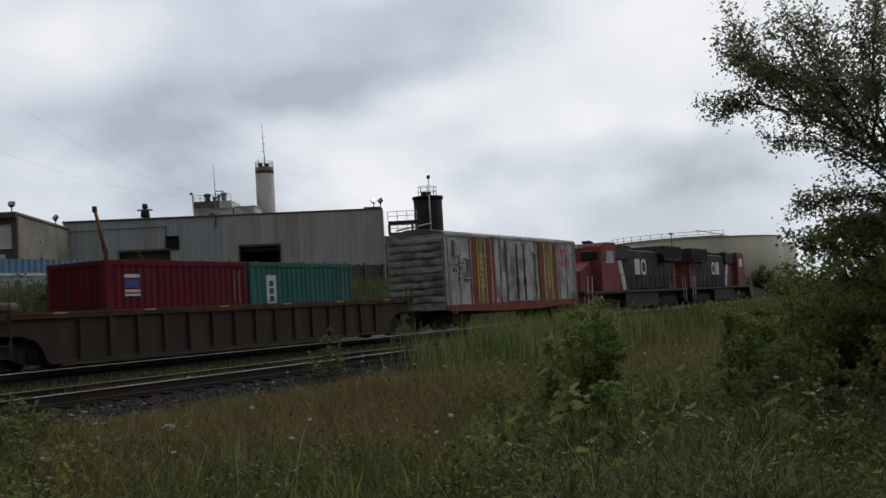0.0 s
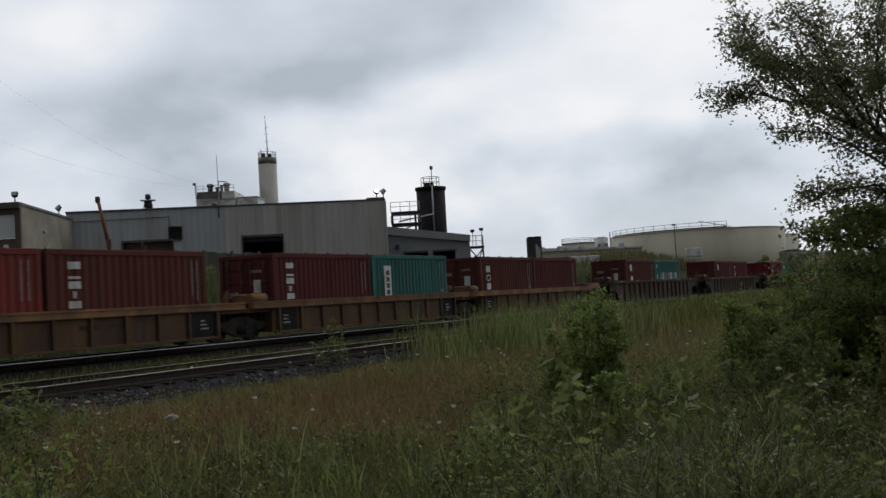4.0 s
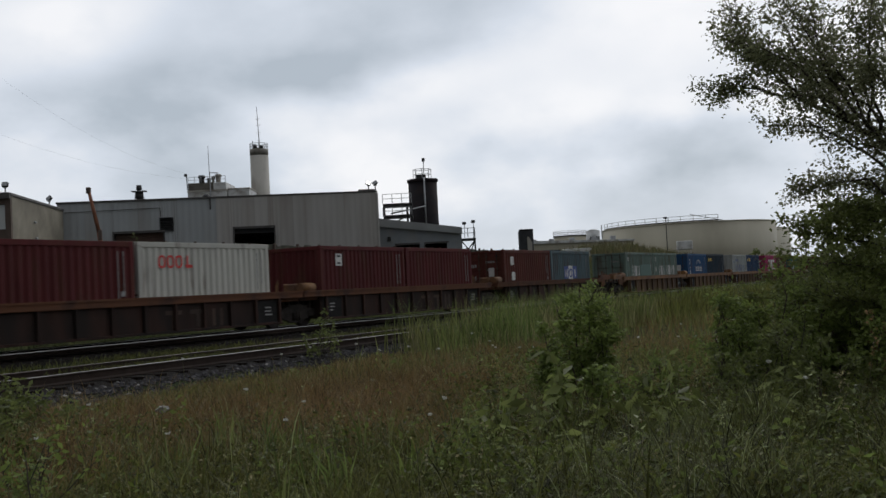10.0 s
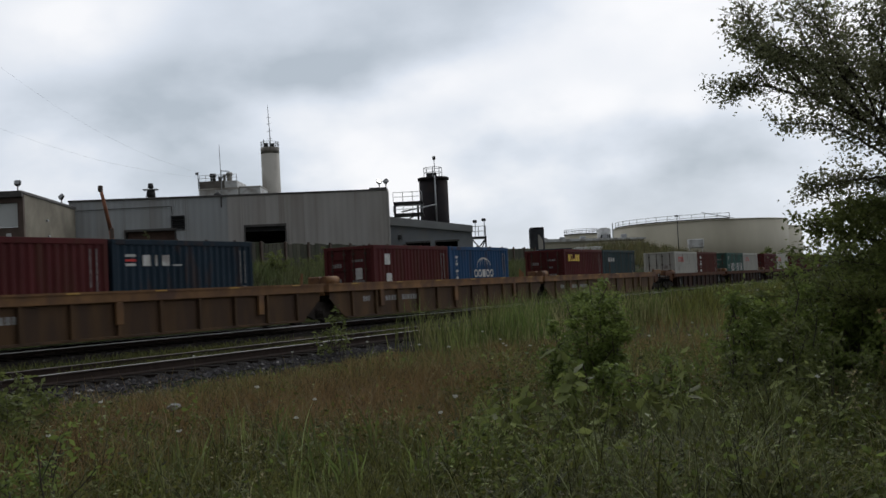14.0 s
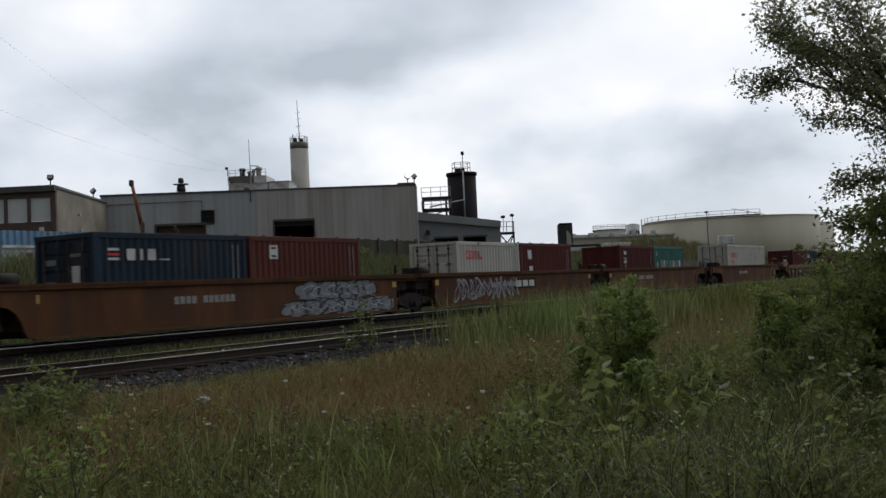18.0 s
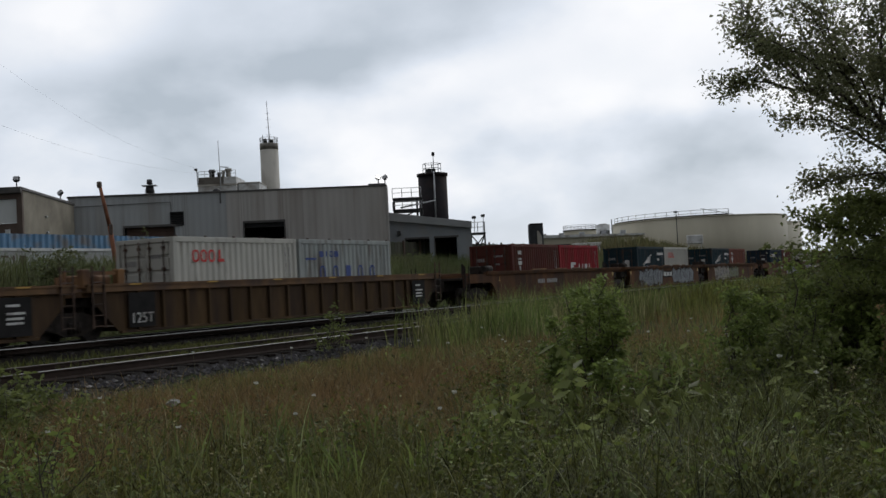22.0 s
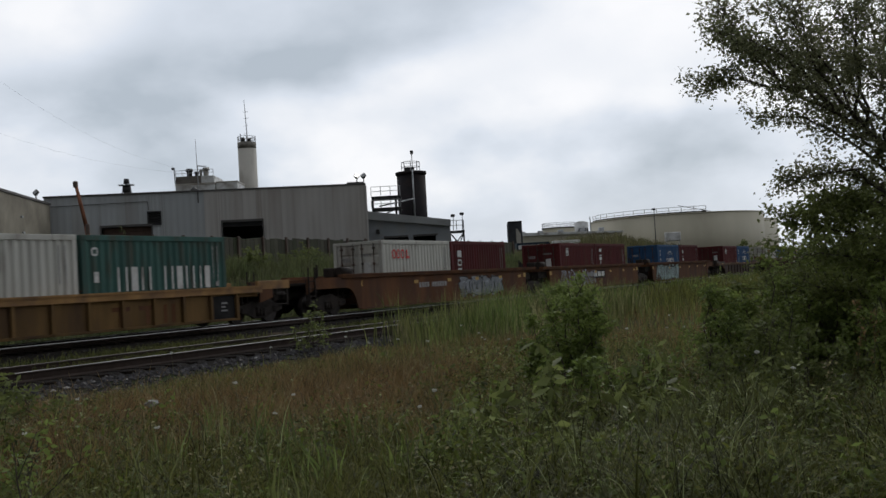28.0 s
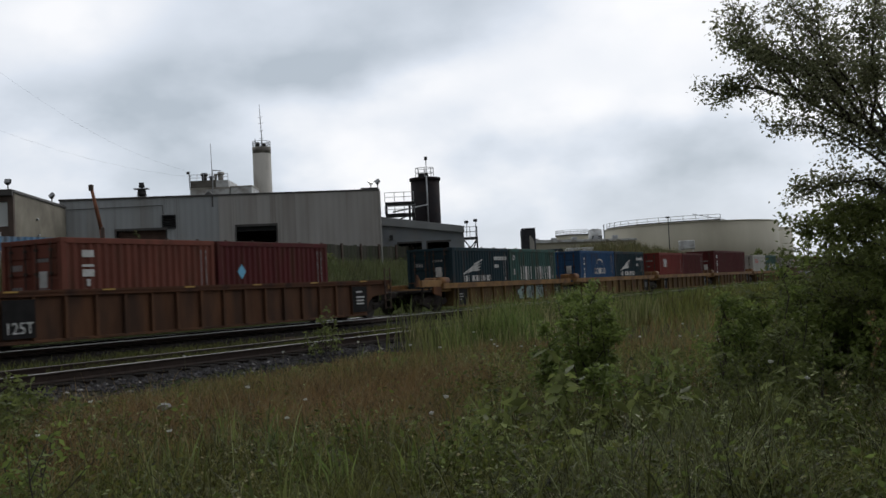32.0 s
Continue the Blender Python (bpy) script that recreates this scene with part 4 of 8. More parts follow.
# ---- the consist, from the rear of each unit's load to its front ----
Z0 = 0.335
CONSIST = [
    # load centre, kind, joined to the unit behind, joined to the unit ahead, style, rear box, front box
    (26.45, "A", 0, 0, 0, ("crimson", TRIPLE, False), ("teal", BOXLOGO, True)),
    (3.2, "A", 0, 0, 0, ("maroon", STAMP, False), ("maroon", COLUMN_THIN, True)),
    (-19.75, "A", 0, 0, 0, ("brown", TWO, True), ("teal", SHIPPING, True)),
    (-40.8, "B", 1, 0, 0, ("brown", TEXT3, True), ("maroon", [], True)),
    (-56.4, "B", 1, 1, 0, ("maroon", COLUMN, True), ("teal", BOXLOGO, True)),
    (-72.0, "B", 0, 1, 0, ("red", THREE, True), ("brown", COLUMN, True)),
    (-91.5, "B", 1, 0, 0, ("teal", BOXLOGO, True), ("brown", COLUMN, True)),
    (-107.05, "B", 1, 1, 0, ("pink", BIG, True), ("brown", [], True)),
    (-122.3, "B", 1, 1, 0, ("grey", GREY_ROW, False), ("royal", GOLD, True)),
    (-138.0, "B", 1, 1, 0, ("blue", FAN, True), ("navy", GOLD, True)),
    (-153.45, "B", 0, 1, 0, ("sage", SHIPPING_OLD, True), ("sage", SHIPPING, True)),
    (-172.7, "B", 1, 0, 0, ("brown", TWO, True), ("steel", SQUARES, True)),
    (-188.6, "B", 1, 1, 0, ("maroon", STAMP, False), ("maroon", [], True)),
    (-203.9, "B", 1, 1, 0, ("maroon", [], True), ("white", RED_ROW, True)),
    (-219.3, "B", 1, 1, 0, ("green", SHIPPING, True), ("white", RED_ROW, True)),
    (-235.2, "B", 0, 1, 0, ("white", RED_ROW, True), ("brown", COLUMN, True)),
    (-256.75, "C", 1, 0, 0, ("maroon", YELLOW_ROW, True), ("slate", WHITE_SMALL, True)),
    (-276.3, "C", 1, 1, 0, ("maroon", TWO, True), ("blue", FAN, True)),
    (-295.9, "C", 0, 1, 0, ("maroon", [], True), ("navy", STRIPES, True)),
    (-319.7, "D", 0, 0, 5, ("white", RED_ROW_LONG, True, True)),
    (-343.35, "D", 1, 0, 0, ("maroon", COLUMN, False), ("teal", SHIPPING, True)),
    (-362.75, "D", 1, 1, 1, ("white", RED_ROW, True), ("maroon", TWO, True)),
    (-382.2, "D", 0, 1, 2, ("navy", STRIPES, True), ("brown", STAMP, True)),
    (-406.0, "D", 1, 0, 4, ("petrol", WING, True), ("orange", COLUMN, True)),
    (-425.5, "D", 1, 1, 3, ("petrol", WING, True), ("white", RED_ROW, True)),
    (-445.2, "D", 0, 1, 0, ("brown", COLUMN, True), ("bright", KROW, True)),
    (-469.0, "E", 1, 0, 0, ("white", RED_ROW, True), ("grey", GREY_ROW, True)),
    (-488.75, "E", 1, 1, 0, ("white", RED_ROW, True), ("navy", WHITE_SMALL, True)),
    (-508.5, "E", 0, 1, 0, ("white", RED_ROW, True), ("blue", FAN, True)),
    (-530.3, "F", 0, 0, 0, ("maroon", STAMP, True), ("blue", FAN, True)),
    (-552.3, "D", 1, 0, 7, ("blue", FAN, True), ("maroon", COLUMN_THIN, True)),
    (-572.6, "D", 1, 1, 1, ("maroon", STAMP, True), ("maroon", COLUMN, True)),
    (-592.6, "D", 0, 1, 6, ("white", RED_ROW, True), ("maroon", TEXT3, True)),
    (-614.7, "B", 1, 0, 1, ("white", RED_ROW, True), ("green", SHIPPING, True)),
    (-630.7, "B", 1, 1, 1, ("maroon", [("column", W_, "bsbibb", 0.07, 0.5, 0.36, 2.1)], True, True)),
    (-646.8, "B", 1, 1, 1, ("red", THREE, True), ("maroon", [], True)),
    (-662.9, "B", 1, 1, 1, ("blue", FAN, True), ("petrol", WING, True)),
    (-679.0, "B", 0, 1, 8, ("petrol", WING, True), ("green", SHIPPING, True)),
    (-701.1, "A", 0, 0, 9, ("orange", COLUMN, True), ("maroon", [("diamond", C_, 0.19, 1.6, 0.42, 0.5)], True)),
]


def load_train():
    for i, (c, kind, back, front, style, *boxes) in enumerate(CONSIST):
        pitch = c - CONSIST[i + 1][0] if back else 0
        end = SPEC[kind]["end"]
        last, first = {"B": (7.9, 7.9), "C": (9.8, 9.8), "D": (10.1, 9.5)}.get(kind, (end - 1.55, end - 1.55))
        rear = -pitch / 2 if back else -last
        fore = None if front else first
        well_car(c, kind, rear, fore, style, not back, not front)
        if len(boxes) == 1:
            col, marks, doors, tall = boxes[0]
            container(c - 6.096, Z0, col, marks, doors, True, LOOKS[col].replace("container", "forty-foot container"), tall)
        else:
            for k, (col, marks, doors) in enumerate(boxes):
                container(c - 6.13 if k == 0 else c + 0.07, Z0, col, marks, doors, False, LOOKS[col])


load_train()


# ---- boxcar behind the locomotives ----
def boxcar(u):
    body = mat("dirty_white_car_paint", (0.43, 0.43, 0.415), 0.8, 0, 0.15, 1.2, dirt=(0.17, 0.14, 0.11), dirt_amount=0.5, dirt_scale=1.0, bump=0.1)
    grey = mat("weathered_galvanised_end", (0.33, 0.32, 0.295), 0.65, 0.1, 0.2, 1.5, dirt=(0.12, 0.09, 0.07), dirt_amount=0.6, bump=0.15)
    red = mat("faded_red_stripe", (0.22, 0.052, 0.034), 0.9, 0, 0.2, 2, dirt=(0.12, 0.05, 0.035), dirt_amount=0.4)
    olive = mat("olive_stripe", (0.15, 0.13, 0.05), 0.85, 0, 0.2, 2)
    root = thing("boxcar", "dirty white boxcar with red and olive stripes", "rail car", group="freight cars")
    CARS.append((root, u))
    L, W, z0, z1 = 15.7, 1.5, 1.02, 4.35
    bm = bmesh.new()
    box(bm, -L / 2 + 0.06, L / 2 - 0.06, -W + 0.04, W - 0.04, z0, z1)
    part("body", bm, body, root)
    bm = bmesh.new()
    prism2 = [(-W, z1), (W, z1), (W - 0.1, z1 + 0.1), (0.4, z1 + 0.27), (-0.4, z1 + 0.27), (-W + 0.1, z1 + 0.1)]
    a = [bm.verts.new((-L / 2, y, z)) for y, z in prism2]
    c = [bm.verts.new((L / 2, y, z)) for y, z in prism2]
    bm.faces.new(a), bm.faces.new(c[::-1])
    for i in range(6):
        bm.faces.new((a[i], a[(i + 1) % 6], c[(i + 1) % 6], c[i]))
    part("roof", bm, grey, root, "grey galvanised roof")
    for sx in (-1, 1):
        bm = bmesh.new()
        box(bm, -0.02, 0.05, -W, W, z0 - 0.1, z1 + 0.02)
        e = part("corrugated_end", bm, grey, root, "grey ribbed end wall")
        for i in range(9):
            zz = z0 + 0.25 + i * (z1 - z0 - 0.3) / 9
            bm = bmesh.new()
            box(bm, -0.09, 0.0, -W + 0.1, W - 0.1, zz, zz + 0.22, 0.035)
            part("end_rib", bm, grey, e)
        e.matrix_local = pose(sx * (L / 2 - 0.03), 0, 0, 0, 0, 0 if sx < 0 else 180)
    for r in (0, 180):
        m = pose(0, 0, 0, 0, 0, r)
        for i in range(15):
            x = -L / 2 + 0.35 + i * (L - 0.7) / 14
            def post(bm):
                box(bm, -0.045, 0.045, -W - 0.02, -W + 0.05, z0 + 0.05, z1 - 0.08, 0.008)
                return body
            again("side_post", shared(("side_post",), post), root, "", m @ pose(x, 0, 0))
        bm = bmesh.new()
        box(bm, -L / 2, L / 2, -W - 0.03, -W + 0.06, z1 - 0.1, z1 + 0.03, 0.01)
        part("eave_rail", bm, body, root).matrix_local = m
        bm = bmesh.new()
        prism(bm, [(-L / 2, z0 + 0.1), (-L / 2, z0 - 0.15), (-2.4, z0 - 0.3), (2.4, z0 - 0.3), (L / 2, z0 - 0.15), (L / 2, z0 + 0.1)], -W - 0.035, -W + 0.06)
        part("side_sill", bm, red, root, "red lower side sill").matrix_local = m
        for x, w in ((-5.08, 0.65), (-3.25, 0.85), (2.92, 0.8), (4.58, 0.8)):
            bm = bmesh.new()
            box(bm, x - w / 2, x + w / 2, -W - 0.012, -W + 0.04, z0 + 0.08, z1 - 0.12)
            part("red_stripe", bm, red, root, "broad faded red stripe").matrix_local = m
        for x in (-4.22, 3.75):
            bm = bmesh.new()
            box(bm, x - 0.36, x + 0.36, -W - 0.012, -W + 0.04, z0 + 0.08, z1 - 0.12)
            part("olive_stripe", bm, olive, root, "olive band between red stripes").matrix_local = m
            for sx in (-0.42, 0.42):
                bm = bmesh.new()
                box(bm, x + sx - 0.03, x + sx + 0.03, -W - 0.014, -W + 0.03, z0 + 0.1, z1 - 0.15)
                part("pinstripe", bm, M_MARK_YELLOW, root, "thin yellow line").matrix_local = m
        bm = bmesh.new()
        box(bm, -1.5, 1.5, -W - 0.06, -W + 0.02, z0 + 0.15, z1 - 0.15, 0.01)
        dr = part("sliding_door", bm, body, root, "plug door with locking bars")
        dr.matrix_local = m
        for x in (-0.45, 0.45):
            bm = bmesh.new()
            tube(bm, (x, -W - 0.1, z0 + 0.2), (x, -W - 0.1, z1 - 0.3), 0.035, seg=8)
            box(bm, x - 0.1, x + 0.1, -W - 0.13, -W - 0.06, z0 + 0.9, z0 + 1.3)
            part("lock_bar", bm, M_RUSTY, dr)
        bm = bmesh.new()
        box(bm, -7.05, -6.35, -W - 0.05, -W + 0.03, 3.35, 4.05, 0.01)
        part("roster_frame", bm, grey, root, "grey framed card holder").matrix_local = m
        for x, za, zb in ((-5.7, 2.35, 3.2), (2.0, 1.3, 3.6)):
            bm = bmesh.new()
            box(bm, x - 0.03, x + 0.03, -W - 0.075, -W + 0.02, za, zb, 0.01)
            box(bm, x - 0.3, x + 0.3, -W - 0.07, -W + 0.02, zb, zb + 0.07, 0.01)
            box(bm, x - 0.3, x + 0.3, -W - 0.07, -W + 0.02, za - 0.07, za, 0.01)
            part("side_bracket", bm, body, root).matrix_local = m
        bm = bmesh.new()
        glyphs(bm, "oz", 5.3, 3.0, 1.6, 0.95, -W - 0.01)
        part("emblem", bm, M_MARK_RED, root, "dark red emblem shapes").matrix_local = m
        bm = bmesh.new()
        for x, z in ((-7.2, 2.9), (-6.6, 3.0), (-6.7, 2.5)):
            box(bm, x, x + 0.55, -W - 0.012, -W + 0.03, z, z + 0.06)
            box(bm, x + 0.1, x + 0.4, -W - 0.012, -W + 0.03, z - 0.3, z - 0.12)
        part("reporting_mark", bm, M_MARK_BLACK, root, "small black stencil bars").matrix_local = m
        for x in (-7.35, 7.35):
            bm = bmesh.new()
            for xx in (-0.2, 0.2):
                tube(bm, (x + xx, -W - 0.1, z0 - 0.3), (x + xx, -W - 0.1, z0 + 2.0), 0.018, seg=5)
            for i in range(7):
                tube(bm, (x - 0.2, -W - 0.1, z0 - 0.25 + i * 0.36), (x + 0.2, -W - 0.1, z0 - 0.25 + i * 0.36), 0.015, seg=5)
            part("ladder", bm, body, root).matrix_local = m
        for word, x, size in (("SAFETY", -4.22, 0.52), ("INSPECTION", 3.75, 0.36)):
            writing(word, size, M_MARK_YELLOW, root, m @ Matrix.Translation((x + 0.13, -W - 0.016, (z0 + z1) / 2)) @ pose(0, 0, 0, 90, 0, 0) @ pose(0, 0, 0, 0, 0, 90), "door_writing")
    bm = bmesh.new()
    box(bm, -L / 2 + 0.4, L / 2 - 0.4, -0.35, 0.35, 0.62, z0, 0.02)
    part("centre_sill", bm, M_TRUCK, root)
    bm = bmesh.new()
    box(bm, -L / 2 - 0.75, L / 2 + 0.75, -0.14, 0.14, 0.74, 0.96, 0.02)
    part("coupler", bm, M_TRUCK, root)
    for sx in (-1, 1):
        bogie(root, sx * 6.0)


boxcar(47.4)


# ---- two diesel locomotives ----
def locomotive(u, nose):
    """A six-axle road locomotive; nose: -1 if its cab faces the train."""
    black = mat("black_engine_paint", (0.024, 0.024, 0.026), 0.85, 0, 0.25, 1.0, dirt=(0.07, 0.06, 0.055), dirt_amount=0.4, bump=0.05)
    red = mat("red_engine_paint", (0.21, 0.042, 0.036), 0.8, 0, 0.2, 1.0, dirt=(0.14, 0.06, 0.05), dirt_amount=0.35, bump=0.05)
    pale = mat("grey_white_engine_stripe", (0.55, 0.53, 0.50), 0.5, 0, 0.1, 2)
    glass = mat("dark_cab_glass", (0.01, 0.012, 0.015), 0.08, 0, 0.05, 2)
    root = thing("locomotive", "red and black diesel locomotive with white emblem", "locomotive", group="locomotives")
    CARS.append((root, u))
    tip = Matrix.Diagonal((nose, 1, 1, 1))

    def add(name, material, build, label="", parent=None):
        bm = bmesh.new()
        build(bm)
        if nose < 0:
            bmesh.ops.transform(bm, matrix=tip, verts=bm.verts)
        return part(name, bm, material, parent or root, label)

    L = 11.1
    add("deck", black, lambda bm: (box(bm, -L, L, -1.5, 1.5, 1.28, 1.48, 0.02), box(bm, -L + 0.3, L - 0.3, -0.6, 0.6, 0.95, 1.28)))
    add("long_hood", black, lambda bm: box(bm, -9.6, 5.2, -0.98, 0.98, 1.48, 4.25, 0.12), "black long engine hood")
    add("cab", red, lambda bm: prism(bm, [(5.2, 1.48), (8.0, 1.48), (8.0, 3.3), (7.7, 4.3), (7.4, 4.5), (5.2, 4.55)], -1.5, 1.5), "red crew cab")
    add("short_hood", red, lambda bm: prism(bm, [(8.0, 1.48), (10.1, 1.48), (9.9, 2.75), (8.0, 3.35)], -0.85, 0.85), "red sloping nose")
    for sy in (-1, 1):
        add("windscreen", glass, lambda bm: box(bm, 7.86, 8.02, sy * 0.72 - 0.55, sy * 0.72 + 0.55, 3.42, 4.0, 0.03))
        w = add("side_window", glass, lambda bm: box(bm, 5.7, 7.1, sy * 1.5 - 0.02, sy * 1.5 + 0.02, 3.3, 4.0, 0.01))
        add("window_frame", pale, lambda bm: (box(bm, 5.62, 7.18, sy * 1.5 - 0.012, sy * 1.5 + 0.012, 3.24, 3.3), box(bm, 6.36, 6.44, sy * 1.5 - 0.025, sy * 1.5 + 0.025, 3.3, 4.0)), "", w)
        add("stripe", pale, lambda bm: prism(bm, [(1.9, 1.5), (2.7, 1.5), (3.9, 4.2), (3.2, 4.2)], sy * 1.0 - 0.012, sy * 1.0 + 0.012), "pale diagonal stripe")
        add("emblem", pale, lambda bm: glyphs(bm, "ob", -2.4, 2.5, 2.8, 1.1, sy * 1.0 - (0.012 if sy < 0 else -0.016)), "white emblem shapes")
        add("hood_patch", red, lambda bm: prism(bm, [(-9.6, 1.5), (-7.4, 1.5), (-6.4, 4.1), (-9.6, 4.1)], sy * 0.99 - 0.012, sy * 0.99 + 0.012), "red rear hood panel")
        add("cab_panel", red, lambda bm: prism(bm, [(2.75, 1.5), (5.2, 1.5), (5.2, 4.2), (3.95, 4.2)], sy * 1.0 - 0.01, sy * 1.0 + 0.01), "red panel behind the cab")
        for i in range(9):
            x = -8.6 + i * 1.3
            if x < 5:
                add("hood_door", black, lambda bm: box(bm, x - 0.55, x + 0.55, sy * 0.985 - 0.02, sy * 0.985 + 0.02, 1.7, 3.2, 0.01))
        for i in range(16):
            x = -10.3 + i * 1.05
            add("handrail_post", black, lambda bm: tube(bm, (x, sy * 1.44, 1.48), (x, sy * 1.44, 2.5), 0.022, seg=6))
        add("handrail", black, lambda bm: tube(bm, (-10.4, sy * 1.44, 2.48), (5.4, sy * 1.44, 2.48), 0.024, seg=6))
        add("side_sill", M_WELL_B, lambda bm: box(bm, -L, L, sy * 1.51 - 0.01, sy * 1.51 + 0.01, 1.34, 1.42), "pale frame stripe")
        for sx in (-1, 1):
            add("step_well", red if sx > 0 else black, lambda bm: [box(bm, sx * 10.3 - 0.35, sx * 10.3 + 0.35, sy * 1.4 - 0.1, sy * 1.4 + 0.1, z, z + 0.05) for z in (0.45, 0.75, 1.05)])
            add("grab_rail", pale, lambda bm: [tube(bm, (sx * 10.3 + dx, sy * 1.5, 0.5), (sx * (10.3 - 0.25) + dx, sy * 1.48, 2.4), 0.03, seg=6) for dx in (-0.35, 0.35)], "white grab rail")
        add("truck_frame", M_TRUCK, lambda bm: [prism(bm, [(c - 2.5, 0.45), (c - 2.4, 0.85), (c - 1, 0.95), (c + 1, 0.95), (c + 2.4, 0.85), (c + 2.5, 0.45), (c + 1, 0.35), (c - 1, 0.35)], sy * 1.1 - 0.08, sy * 1.1 + 0.08) for c in (-6.6, 6.6)])
        for c in (-6.6, 6.6):
            for dx in (-1.85, 0, 1.85):
                add("wheel", M_WHEEL, lambda bm: tube(bm, (c + dx, sy * 0.68, 0.52), (c + dx, sy * 0.82, 0.52), 0.52, seg=20))
    add("radiator", black, lambda bm: prism(bm, [(-10.0, 3.55), (-5.4, 3.55), (-5.2, 4.1), (-5.4, 4.62), (-10.0, 4.62)], -1.48, 1.48), "black flared radiator wings")
    add("radiator_grille", M_TRUCK, lambda bm: [box(bm, -9.8 + i * 0.3, -9.68 + i * 0.3, -1.5, 1.5, 3.68, 4.5) for i in range(15)])
    add("dynamic_brake", black, lambda bm: box(bm, 2.0, 5.0, -1.2, 1.2, 3.5, 4.5, 0.06))
    add("exhaust_stack", M_TRUCK, lambda bm: box(bm, -1.2, 0.2, -0.35, 0.35, 4.25, 4.58, 0.04))
    add("roof_fan", M_TRUCK, lambda bm: [tube(bm, (x, 0, 4.25), (x, 0, 4.48), 0.6, seg=16) for x in (-3.4, 1.0)])
    add("fuel_tank", black, lambda bm: prism(bm, [(-3.3, 0.35), (3.3, 0.35), (3.5, 0.6), (3.5, 1.25), (-3.5, 1.25), (-3.5, 0.6)], -1.4, 1.4), "black fuel tank")
    add("plow", red, lambda bm: prism(bm, [(10.7, 0.3), (11.1, 0.15), (11.0, 1.3), (10.7, 1.3)], -1.4, 1.4))
    add("rear_wall", red, lambda bm: box(bm, -9.72, -9.58, -0.9, 0.9, 1.5, 4.1, 0.02))
    add("coupler", M_TRUCK, lambda bm: box(bm, -L - 0.7, L + 0.7, -0.16, 0.16, 0.74, 1.02, 0.03))
    add("horn", M_TRUCK, lambda bm: [tube(bm, (6.0, y, 4.66), (6.5, y, 4.66), 0.03, 0.09, 8) for y in (-0.2, 0, 0.2)] + [box(bm, 6.0, 6.1, -0.3, 0.3, 4.5, 4.7)])
    add("headlight", pale, lambda bm: [tube(bm, (7.75, y, 4.3), (7.9, y, 4.3), 0.1, seg=10) for y in (-0.14, 0.14)])


locomotive(67.5, -1)
locomotive(90.6, 1)


def motions():
    """The whole train runs on one straight track."""
    face = 90 - TURN
    for root, u in CARS:
        walk(root, [(t, Matrix.Translation(site(u + ahead(t), TRACK)) @ pose(0, 0, 0, 0, 0, face)) for t in (0.0, 8.0, 16.0, 24.0, 32.0)])
    for root, u, z in CONTAINERS:
        walk(root, [(t, Matrix.Translation(site(u + ahead(t), TRACK, z)) @ pose(0, 0, 0, 0, 0, face)) for t in (0.0, 8.0, 16.0, 24.0, 32.0)])


# ---- ground ----
def hump(x, a, b):
    t = min(1.0, max(0.0, (x - a) / (b - a)))
    return t * t * (3 - 2 * t)


def land(s, n):
    """Height of the ground by metres along and across the track."""
    z = -0.52 + 0.08 * hump(n, 8, 11.5)
    if n > 12:
        z = -0.44 + 0.20 * hump(n, 12, 13.25) - 0.12 * hump(n, 16, 17) + 0.10 * hump(n, 20.4, 21.6)
        z += -0.45 * hump(n, 25.3, 27.5) + 2.9 * hump(n, 28.5, 37) - 2.6 * hump(n, 190, 330)
    z += 0.10 * noise.noise((s * 0.12, n * 0.12, 1.0)) * (1 - hump(n, 10, 12.5) + hump(n, 27, 30))
    if n < 12:
        z += 0.03 * noise.noise((s * 0.9, n * 0.9, 4.0))
    # weedy mound before the tanks
    z += 3.0 * math.exp(-((s - 132) / 19) ** 2 - ((n - 46) / 8) ** 2)
    return z - 0.3 * hump(-n, 2, 40)


def ground_height(x, y):
    return land(x * WAY.x + y * WAY.y, x * OFF.x + y * OFF.y)


M_GROUND = mat("weedy_soil", (0.035, 0.03, 0.017), 0.95, 0, 0.4, 2.2, second=(0.022, 0.03, 0.012), patch=0.5, patch_scale=0.25,
               dirt=(0.055, 0.04, 0.026), dirt_amount=0.35, dirt_scale=0.7, bump=0.6, bump_scale=14, spec=0.05)


def build_ground():
    def steps(fine_a, fine_b, d, far):
        v = list(np.arange(fine_a, fine_b + 0.01, d))
        out, g = [], d
        x = fine_b
        while x < far:
            g *= 1.25
            x += g
            out.append(x)
        left, g, x = [], d, fine_a
        while x > -far:
            g *= 1.25
            x -= g
            left.append(x)
        return left[::-1] + v + out
    ss, ns = steps(-6, 140, 1.0, 3500), steps(-4, 60, 0.5, 3500)
    verts = [tuple(site(s, n, land(s, n))) for s in ss for n in ns]
    k = len(ns)
    faces = [(i * k + j, (i + 1) * k + j, (i + 1) * k + j + 1, i * k + j + 1) for i in range(len(ss) - 1) for j in range(k - 1)]
    g = sheet("ground", verts, faces, M_GROUND, None, True)
    tagged(g, "weedy uneven ground of soil and dry grass", "ground", kind="structure")


build_ground()

